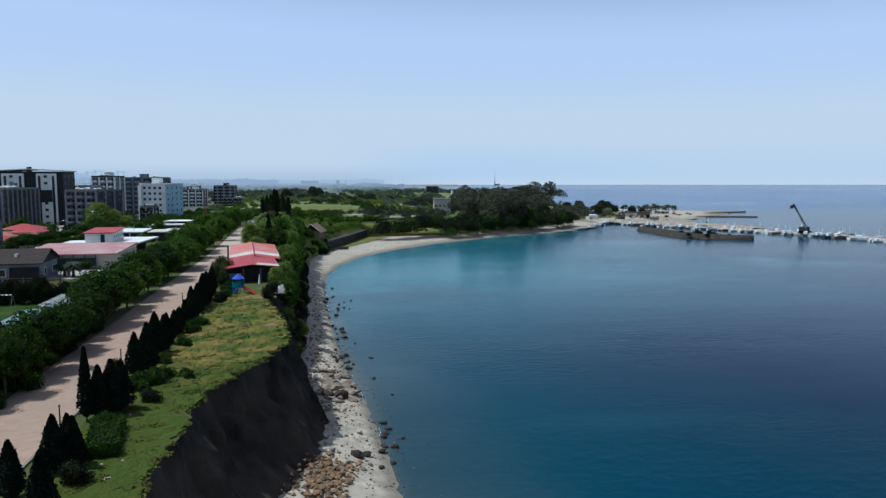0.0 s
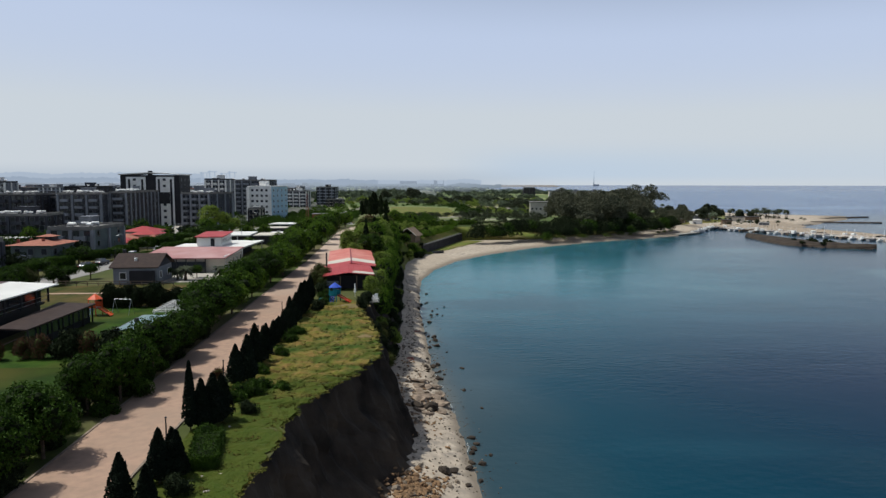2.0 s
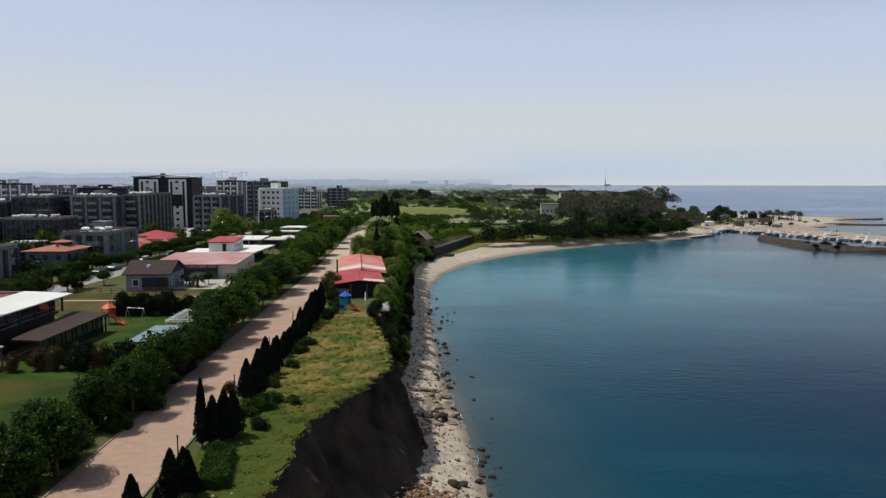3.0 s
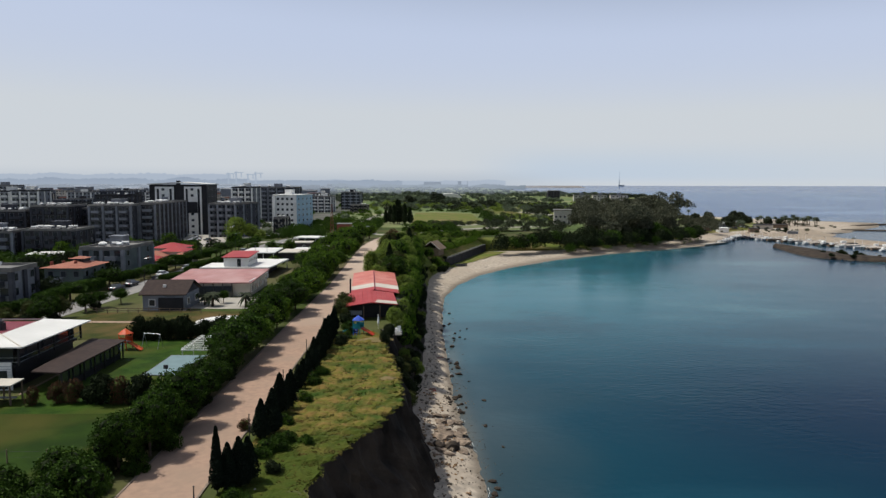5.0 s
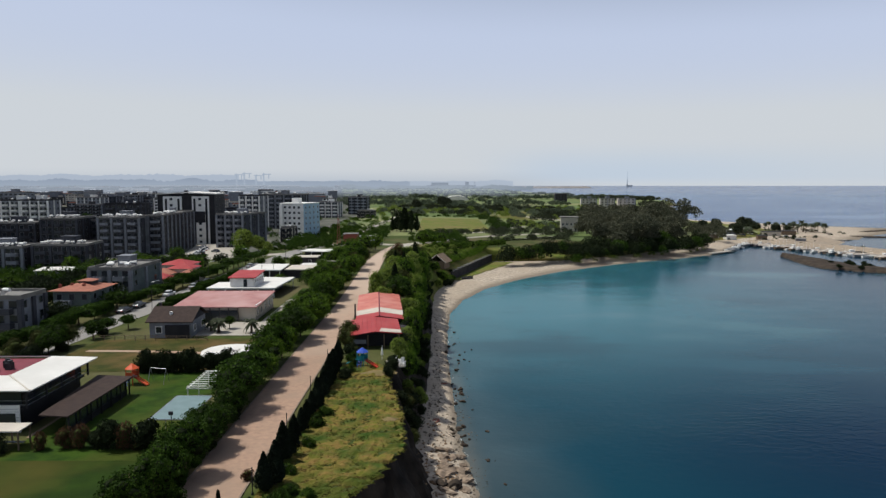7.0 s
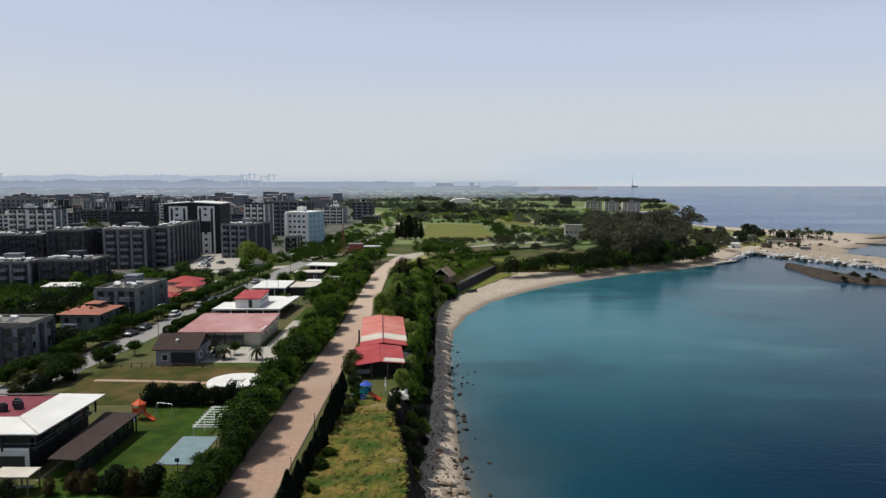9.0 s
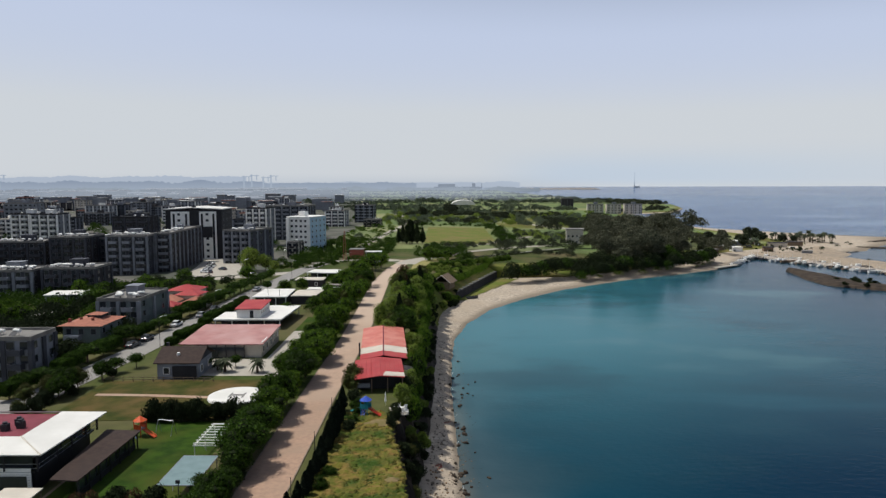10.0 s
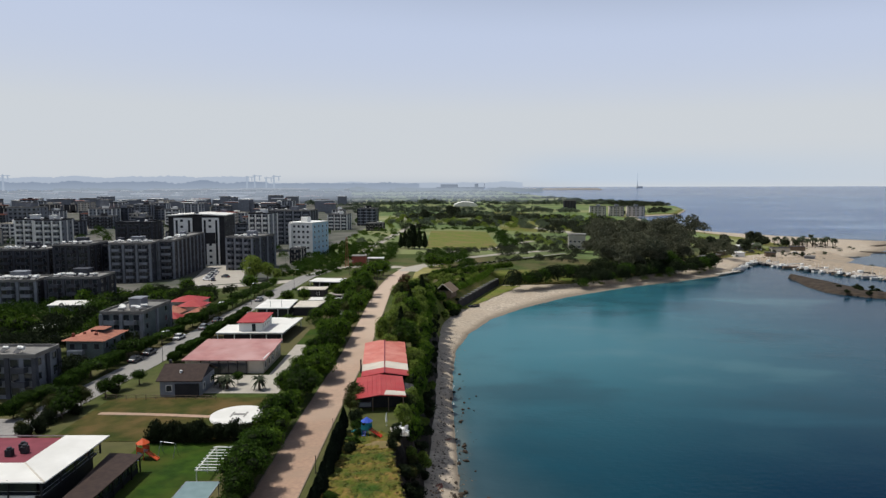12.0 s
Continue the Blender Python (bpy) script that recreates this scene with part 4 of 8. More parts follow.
plant(dry_bush, [(-40.4, 73.4, 0.9, 1.4), (-38.6, 73.6, 1.0, 1.4), (-33.6, 73.4, 1.1, 1.3), (-32.6, 73.2, 0.9, 1.3), (-42.8, 73, 0.8, 1.6), (-44.5, 105, 1.0), (-18.2, 65.0, 0.7)], "lawn shrubs")
plant(green_bush, [(-27.2 + prng.uniform(-0.6, 0.6), 88 + i * 3.1, prng.uniform(0.6, 0.9)) for i in range(16)], "undergrowth beside the promenade")

# street trees, some cut to blocks
def block_tree(seed, w, d, h, clear):
    ob = thing("tree", 0, 0, 0, 0, "street tree with a crown clipped to a block", "tree")
    rs = np.random.default_rng(seed)
    n = 2600
    half = np.array([w, d, h]) / 2
    p = rs.uniform(-1, 1, (n, 3))
    nrm = np.zeros((n, 3))
    for k, (ax, sg) in enumerate(((2, 1), (2, 1), (0, 1), (0, -1), (1, 1), (1, -1))):
        sel = np.arange(n) % 6 == k
        p[sel, ax] = sg
        nrm[sel, ax] = sg
    p *= 1 - 0.10 * (np.abs(p) > 0.8).sum(1, keepdims=True) / 2
    p = p * half + rs.normal(0, 0.10, (n, 3)) + np.array([0, 0, clear + h / 2])
    v, f = leaves(p, nrm, 0.17)
    me = bpy.data.meshes.new("crown")
    me.from_pydata(v.tolist(), [], f.tolist())
    me.materials.append(M["leaf"])
    part("crown", me, None, ob)
    # dark box gives the crown its inner shade by colour
    part("inner_growth", box(bmesh.new(), 0, 0, clear + 0.1, w - 0.5, d - 0.5, h - 0.3, 0, 0.2), M["leaf_shade"], ob)
    part("trunk", trunk_bm(clear + 0.4, 0.13), M["bark"], ob)
    return ob


block = [block_tree(1, 3.2, 4.6, 2.2, 1.0), block_tree(2, 3.0, 4.0, 2.0, 1.1)]
spots = [(-74.8 + 0.062 * (y - 110) + prng.uniform(-0.8, 0.3), y, prng.uniform(1.4, 2.0), 0.72) for y in range(116, 258, 5)]
plant(clipped_tree, [q for k, q in enumerate(spots) if k % 3 == 2 or q[1] > 215], "clipped street trees")
plant(block, [(x, y, prng.uniform(0.85, 1.1)) for k, (x, y, _, _) in enumerate(spots) if k % 3 != 2 and y <= 215] + [(-59.5 + 0.02 * (y - 180), y, prng.uniform(0.7, 0.9)) for y in (152, 157, 162, 167, 172, 177, 182, 190, 195, 200)], "block-cut street trees", turn=-0.05)
plant(clipped_tree, [(-59.3, 206, 1.0), (-58.5, 231, 1.0), (-63, 131.5, 1.15), (-60.6, 135, 1.0)], "clipped street trees")
plant(row_tree, [(-66.2, 119, 0.95), (-63.6, 127, 0.85), (-65.4, 115.4, 0.7)], "trees at the street corner")
plant(dark_bush, [(-66.5, 113, 1.1), (-65.8, 109, 1.0), (-68.2, 117, 1.1), (-64.2, 117.5, 0.9), (-63.0, 129.5, 0.8), (-66.4, 106.4, 0.9)], "bushes at the street corner")
plant(olive_tree, [(-65.3, 121.5, 0.95), (-67.8, 117, 0.8), (-69.8, 113, 0.8), (-66.8, 114.5, 0.6), (-67.4, 107, 0.6)], "trees at the street corner")

# gardens and the green belt before the flats
spots = []
for i in range(46):
    x, y = prng.uniform(-160, -78), prng.uniform(112, 262)
    if not (x > -92 and 145 < y < 200) and not (y < 136 and x > -92) and abs(y - (267 + (x + 112) * -0.2)) > 7:
        spots.append((x, y, prng.uniform(0.6, 1.0)))
plant(mid_tree, spots, "garden trees")
plant(mid_tree, [(-33 + prng.uniform(-3, 3), 210 + i * 4.6, prng.uniform(0.55, 0.9)) for i in range(12)], "garden trees")
plant(mid_tree, [(-74, 262, 0.9), (-78, 224, 1.0), (-66.5, 268, 0.5), (-30, 262, 1.0), (-29, 290, 1.3), (-31, 296, 1.2), (-26.5, 304, 1.1), (-34, 276, 0.9), (-52, 228, 0.7), (-47, 232, 0.7), (-43, 190, 0.55), (-36, 196, 0.6), (-33, 200, 0.8)], "garden trees")
plant(light_tree, [(-80, 290, 1.7), (-84, 300, 1.8), (-76, 296, 1.4), (-71, 292, 0.9)], "light green trees by the flats")
plant(clipped_tree, [(-46, 134, 0.7), (-40.5, 134.5, 0.75), (-44, 178, 0.8)], "yard trees")

# the park, its hedges and the dark grove on the point
spots = []
for i in range(420):
    x, y = prng.uniform(70, 190), prng.uniform(350, 600)
    if x < shore(y) - 24 and x > 0.212 * y and x < 0.362 * y and y < 560 - max(0, x - 130):
        spots.append((x, y, prng.uniform(0.8, 1.35)))
GROVE = spots
BEHIND = [(shore(y) - 13 - prng.uniform(0, 6), y, prng.uniform(2.6, 4.2)) for y in np.arange(322, 400, 1.7)] + [(shore(y) - 31 - prng.uniform(0, 7), y, prng.uniform(3.0, 4.8)) for y in np.arange(312, 392, 1.8)]
plant(mid_tree, [(-2 + i * 2.4, 296 + i * 3.6 + prng.uniform(-1, 1), 0.55) for i in range(16)], "park hedge trees")
plant(light_tree, [(114, 398, 1.1), (105, 392, 1.0), (96, 384, 1.1)], "light green trees behind the beach")
plant(poplar, [(-26, 462, 1.1)], "conifers in the park")
plant(poplar, [(-23, 452, 1.2), (-19.5, 455, 1.45), (-16, 452, 1.3), (-12.5, 454, 1.05), (-21, 458, 1.3), (-28.5, 456, 0.9)], "conifers in the park")
plant(mid_tree, [(-6, 342, 1.1), (-2, 346, 1.0), (3, 350, 0.9)], "park trees")
AVENUE = [(x, y, 1.9) for x, y, s in [(4 + i * 5.5, 402 + i * 4.3, 1.1) for i in range(18)] + [(-8 + i * 5.5, 405 + i * 4.6, 1.1) for i in range(16)]]


def woods(name, label, spots, material, leaf, per, tall=0.8):
    """Far woods as one mass of leaf clumps on many crowns."""
    vs, fs, off = [], [], 0
    for x, y, r in spots:
        z = surface(x, y)
        for _ in range(3):
            c = np.array([x + rng.normal(0, r * 0.4), y + rng.normal(0, r * 0.4), z + r * tall * rng.uniform(0.6, 1.25)])
            d = sphere_dirs(per)
            d[:, 2] = np.abs(d[:, 2]) * 1.0 - 0.2
            v, f = leaves(c + d * r * rng.uniform(0.7, 1.05, per)[:, None], d, leaf * r / 4)
            vs.append(v)
            fs.append(f + off)
            off += len(v)
    me = bpy.data.meshes.new(name)
    me.from_pydata(np.concatenate(vs).tolist(), [], np.concatenate(fs).tolist())
    me.materials.append(material)
    return tagged(new(name, me), label, "trees", "", "stuff")


def scatter(n, x0, x1, y0, y1, r0, r1, keep=lambda x, y: True):
    out = []
    while len(out) < n:
        x, y = prng.uniform(x0, x1), prng.uniform(y0, y1)
        if x < shore(y) - 20 and keep(x, y):
            out.append((x, y, prng.uniform(r0, r1)))
    return out


woods("woods", "dark dense grove of tall trees on the point", [(x, y, 4.2 * s) for x, y, s in GROVE[::3] + GROVE[1::3]], M["leaf_grove"], 0.46, 260, 2.5)
woods("woods", "tallest dark trees of the shoreline grove", [(x, y, 4.4 * s) for x, y, s in GROVE[2::3]], M["leaf_grove"], 0.46, 220, 2.9)
woods("woods", "mixed green trees on the park slope", scatter(70, 30, 110, 370, 560, 1.6, 3.0, lambda x, y: 0.08 * y < x < 0.2 * y), M["leaf_pine"], 0.5, 110, 1.3)
woods("woods", "leafy trees in a row behind the beach", BEHIND[::4], M["leaf"], 0.40, 260, 1.4)
woods("woods", "dark green trees in a row behind the beach", BEHIND[1::2] + BEHIND[2::4], M["leaf_hedge"], 0.40, 260, 1.4)
woods("woods", "light green bushes behind the beach", [(shore(y) - 11 - prng.uniform(0, 3), y, prng.uniform(1.0, 2.2)) for y in (322, 330, 336, 345, 352, 356, 371, 377, 384)], M["leaf_light"], 0.4, 120, 1.0)
woods("woods", "round dark trees along the park avenue", AVENUE, M["leaf_pine"], 0.55, 90, 1.5)
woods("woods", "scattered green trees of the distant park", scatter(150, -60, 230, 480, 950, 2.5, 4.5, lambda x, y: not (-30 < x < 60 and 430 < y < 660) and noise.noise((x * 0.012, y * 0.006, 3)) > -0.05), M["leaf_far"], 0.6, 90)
woods("woods", "light green trees of the distant park", scatter(150, -60, 200, 480, 950, 2.0, 4.2, lambda x, y: not (-30 < x < 60 and 430 < y < 660) and noise.noise((x * 0.012, y * 0.006, 9)) > -0.05), M["leaf_light"], 0.6, 80)
woods("woods", "light green scrub between park and town", scatter(170, -75, 20, 330, 640, 0.8, 2.2, lambda x, y: abs(x + 21) > 8 and not (-20 < x < 50 and 430 < y < 640) and not (-60 < x < -35 and 340 < y < 362)), M["leaf_mid"], 0.5, 80)
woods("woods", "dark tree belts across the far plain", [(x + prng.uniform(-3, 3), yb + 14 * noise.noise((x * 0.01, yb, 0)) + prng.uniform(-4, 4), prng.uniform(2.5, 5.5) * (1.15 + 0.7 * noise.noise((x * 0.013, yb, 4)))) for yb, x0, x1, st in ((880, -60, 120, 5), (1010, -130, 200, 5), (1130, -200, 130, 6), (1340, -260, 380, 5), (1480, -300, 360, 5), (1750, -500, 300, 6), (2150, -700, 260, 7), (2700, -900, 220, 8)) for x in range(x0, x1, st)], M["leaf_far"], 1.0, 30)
woods("woods", "green trees among the town blocks", scatter(240, -420, -90, 290, 800, 2.5, 4.0, lambda x, y: abs(x + 112 - (y - 340) * -0.15) > 14), M["leaf"], 0.55, 80)
woods("woods", "dense green garden trees before the flats", scatter(190, -168, -82, 205, 262, 1.6, 2.8, lambda x, y: not (x > -120 and y > 250)) + scatter(60, -150, -96, 140, 205, 1.4, 2.4), M["leaf"], 0.55, 70, 0.9)
woods("woods", "dark shady garden trees between the houses", scatter(230, -152, -77, 134, 262, 1.5, 2.7, lambda x, y: not (x > -95 and 143 < y < 163) and not (x > -112 and y < 137) and not (x > -100 and 166 < y < 200 and x < -78) and not (x < -112 and 214 < y) and abs(x + 129) > 9 and y < 268 - (x + 112) * 0.2 - 12), M["leaf_hedge"], 0.55, 90, 1.1)
woods("woods", "green shrubs among the low houses", scatter(70, -62, -30, 186, 262, 0.8, 1.7, lambda x, y: abs(x + 61) > 6 and not (x < -34 and 195 < y < 248) and not (x < -44 and 250 < y)), M["leaf"], 0.55, 90, 1.0)
woods("hedges", "dark clipped hedge rows on the park slope", [(0 + i * 0.62 + dx, 284 + i * 1.75 + dy, 1.2) for i in range(36) for dx, dy in ((0, 0), (-9, 8))] + [(10 + i * 1.1, 352 + i * 1.35, 1.0) for i in range(60)], M["leaf_hedge"], 0.5, 60, 0.7)
woods("hedges", "leafy hedge behind the stone wall", [(2.6 + i * 0.42 + prng.uniform(-0.6, 0.6), 268 + i * 1.28, prng.uniform(1.3, 2.0)) for i in range(50)] + [(-1.5 + i * 0.42 + prng.uniform(-1.5, 1.5), 272 + i * 1.28, prng.uniform(0.8, 1.5)) for i in range(0, 50, 2)], M["leaf_mid"], 0.42, 90, 0.9)
woods("hedges", "light green shrubs above the stone wall", [(-0.5 + i * 0.84 + prng.uniform(-2.0, 2.0), 270 + i * 2.5, prng.uniform(0.9, 1.6)) for i in range(26)], M["leaf_light"], 0.42, 110, 0.9)
woods("woods", "dark green bushes over the park's edge", scatter(230, -78, 16, 315, 470, 1.0, 2.6, lambda x, y: abs(x + 21) > 7 and abs(x + 47) > 5 and not (-62 < x < -33 and 335 < y < 366) and not (-14 < x and 430 < y) and not (-16 < x < 9 and y < 356)), M["leaf"], 0.5, 90, 1.0)
woods("woods", "green trees round the playing field", [(-16 + i * 4.6 + prng.uniform(-1, 1), 622 + prng.uniform(-4, 4), prng.uniform(1.2, 2.4)) for i in range(14)] + [(42 + prng.uniform(-3, 8), 452 + i * 7, prng.uniform(1.8, 3.4)) for i in range(24)] + [(-16 - prng.uniform(0, 14), 470 + i * 8, prng.uniform(1.5, 3.2)) for i in range(20)], M["leaf"], 0.55, 90, 1.1)
woods("woods", "tall hazy trees behind the playing field", [(11 + prng.uniform(-4, 4), 827 + prng.uniform(-4, 4), 5.0) for i in range(7)] + [(-21 + prng.uniform(-3, 3), 770, 4.0) for i in range(5)] + [(62 + prng.uniform(-8, 8), 742 + prng.uniform(-6, 6), 3.4) for i in range(8)], M["leaf_pine"], 0.6, 130, 2.2)
woods("woods", "low green trees massed over the distant park", scatter(330, -40, 190, 600, 900, 2.0, 4.2, lambda x, y: not (-18 < x < 60 and y < 660) and noise.noise((x * 0.02, y * 0.009, 5)) > 0.02), M["leaf_pine"], 0.6, 70, 0.9)
woods("scrub", "low dark scrub over the sandy spit", scatter(150, 165, 300, 425, 560, 0.5, 1.5, lambda x, y: y < 600 and x > 0.36 * y) + [(bx + prng.uniform(0, 30), by + prng.uniform(8, 44), prng.uniform(0.4, 1.0)) for bx, by in ((205, 420), (215, 400), (228, 380), (212, 412)) for i in range(9)], M["leaf_pine"], 0.6, 60, 0.7)
woods("woods", "hazy dark trees on the far point", scatter(110, 300, 470, 1230, 1500, 3.0, 6.0) + scatter(80, 240, 360, 970, 1130, 1.8, 3.6, lambda x, y: x > shore(y) - 50 or y < 1010), M["leaf_pine"], 0.8, 50, 0.8)
woods("woods", "thin brownish trees behind the harbour", [(0.366 * y + prng.uniform(0, 24), y, prng.uniform(2.0, 3.6)) for y in np.arange(430, 500, 3.0)], M["leaf_grove"], 0.46, 150, 1.9)
woods("scrub", "rough scrub over the vacant ground", scatter(260, -75, -45, 300, 480, 0.5, 1.3), M["leaf"], 1.6, 16)

palm = [make_palm("palm", s, "tall fan palm on the sandy spit", 6.2, 2.4) for s in (1, 2)]
plant(palm, [(237, 627, 1.0), (249, 567, 1.0), (250, 540, 0.9), (262, 530, 1.0), (268, 520, 0.9), (277, 532, 1.1), (288, 541, 1.1), (281, 514, 1.0), (270, 512, 1.0), (274, 508, 1.1), (278, 519, 1.0), (266, 515, 1.05), (291, 512, 1.0), (254, 530, 0.9), (284.5, 513.5, 1.1), (288, 510, 1.05), (287, 506.5, 1.1), (273, 524, 1.0), (257, 524, 0.8)] + [(250 + i * 3.4, 520 + 3.5 * math.sin(i * 2.3), 0.95 + 0.12 * math.sin(i * 1.7)) for i in range(13)], "palms on the spit", 0.05)
plant(grove_tree, [(232, 522, 0.6), (247, 528, 0.65), (238, 514, 0.5), (258, 518, 0.45), (228, 512, 0.5), (236, 530, 0.75), (244, 536, 0.8), (240, 526, 0.6), (225, 505, 0.45), (252, 512, 0.5), (262, 512, 0.5), (206, 470, 0.75), (190, 462, 0.7), (198, 486, 0.8), (184, 474, 0.8), (214, 496, 0.6), (176, 456, 0.6), (222, 462, 0.35), (236, 452, 0.3), (168, 444, 0.5), (150, 432, 0.5)], "trees on the spit")
yard_palm = [make_palm("palm", 5, "short leafy palm in the concrete yard", 1.9, 1.5)]
plant(yard_palm, [(-35.2, 130.8, 1.1), (-41.6, 131.2, 1.1), (-43.5, 132.5, 1.0)], "yard palms")


def clipped_hedge(x, y, rz, w, d, h, label):
    """A hedge cut to a block: leaf clumps over its faces, on a solid inside."""
    ob = thing("hedge", x, y, surface(x, y), rz, label, "hedge")
    n = int(260 * (w * d + 2 * (w + d) * h))
    p = rng.uniform(-0.5, 0.5, (n, 3)) * np.array([w, d, h])
    face = rng.integers(0, 5, n)
    nrm = np.zeros((n, 3))
    for k, (ax, sg, half) in enumerate(((2, 1, h / 2), (0, 1, w / 2), (0, -1, w / 2), (1, 1, d / 2), (1, -1, d / 2))):
        p[face == k, ax] = sg * half
        nrm[face == k, ax] = sg
    p += rng.normal(0, 0.11, (n, 3)) + np.array([0, 0, h / 2])
    v, f = leaves(p, nrm, 0.085)
    me = bpy.data.meshes.new("foliage")
    me.from_pydata(v.tolist(), [], f.tolist())
    me.materials.append(M["leaf"])
    part("foliage", me, None, ob)
    # solid inside is coloured as the hedge's inner shade
    part("inner_growth", box(bmesh.new(), 0, 0, 0, w - 0.3, d - 0.3, h - 0.15), M["leaf_shade"], ob)


clipped_hedge(-14.2, 46.8, 10, 1.7, 5.4, 0.85, "clipped green hedge between dark cypresses")


# ---- buildings ----
def ground_at(x, y):
    return surface(x, y)


WIN = {}


def window_mesh(w, h, frame_mat, glass_mat, split=False):
    """A shared window: frame proud of the wall with a recessed pane; looks along -y."""
    key = (w, h, frame_mat, glass_mat, split)
    if key not in WIN:
        bm = bmesh.new()
        t = 0.09
        for cx, cz, sx, sz in ((0, 0, w, t), (0, h - t, w, t), (-w / 2 + t / 2, t, t, h - 2 * t), (w / 2 - t / 2, t, t, h - 2 * t)):
            box(bm, cx, -0.02, cz, sx, 0.14, sz)
        pane = bmesh.new() if split else bm
        k = len(pane.faces)
        box(pane, 0, 0.0, t, w - 2 * t, 0.05, h - 2 * t)
        if split:
            WIN[key] = to_mesh("window", bm, M[frame_mat]), to_mesh("pane", pane, M[glass_mat])
            return WIN[key]
        bm.faces.ensure_lookup_table()
        for f in bm.faces[k:]:
            f.material_index = 1
        WIN[key] = to_mesh("window", bm, [M[frame_mat], M[glass_mat]])
    return WIN[key]


def windows(parent, w, d, z0, floors, storey, side, n, ww, wh, frame_mat="frame", sill=0.9, skip=(), margin=0.0):
    """A row of windows on each floor of one side (front, right or left) of a body w by d."""
    near = parent.matrix_basis.translation.y < 330
    me = window_mesh(ww, wh, frame_mat, "glass", near)
    span = (w if side in ("front", "back") else d) - 2 * margin
    for f in range(floors):
        for i in range(n):
            if (f, i) in skip:
                continue
            u = margin + span * (i + 0.5) / n
            z = z0 + f * storey + sill
            if side == "front":
                m = pose(u, -0.03, z)
            elif side == "right":
                m = pose(w + 0.03, u, z, 0, 0, 90)
            elif side == "back":
                m = pose(u, d + 0.03, z, 0, 0, 180)
            else:
                m = pose(-0.03, u, z, 0, 0, -90)
            if near:
                part("pane", me[1], None, part("window", me[0], None, parent, "", m))
            else:
                part("window", me, None, parent, "", m)


def solar_heater_meshes():
    a = bmesh.new()
    cyl(a, 0, 0, 0, 1.9, 0.42, 0.42, 9, Matrix.Rotation(radians(90), 4, "Y"))
    bmesh.ops.translate(a, verts=a.verts, vec=(-0.75, 0.5, 1.3))
    b = bmesh.new()
    slab(b, [(-0.9, -0.9, 0.35), (0.9, -0.9, 0.35), (0.9, 0.35, 1.15), (-0.9, 0.35, 1.15)], 0.08)
    for x in (-0.8, 0.8):
        rod(b, (x, 0.35, 0), (x, 0.35, 1.1), 0.04, 4)
        rod(b, (x, -0.85, 0), (x, -0.85, 0.4), 0.04, 4)
    return to_mesh("tank", a, M["white"]), to_mesh("collector", b, M["dark_metal"])


TANK, COLLECTOR = solar_heater_meshes()
hrng = random.Random(5)


def solar_heaters(spots):
    """Roof-top water heaters, standing on the roofs at (x, y, z)."""
    for x, y, z in spots:
        ob = thing("water_heater", x, y, z, hrng.uniform(-25, 25), "white tank and dark collector on a flat roof", "water heater", "roof water heaters")
        k = hrng.uniform(0.65, 0.9)
        ob.scale = (k, k, k)
        part("tank", TANK, None, ob)
        part("collector", COLLECTOR, None, ob)


def on_roof(ob, lx, ly, lz):
    return tuple(ob.matrix_basis @ Vector((lx, ly, lz)))


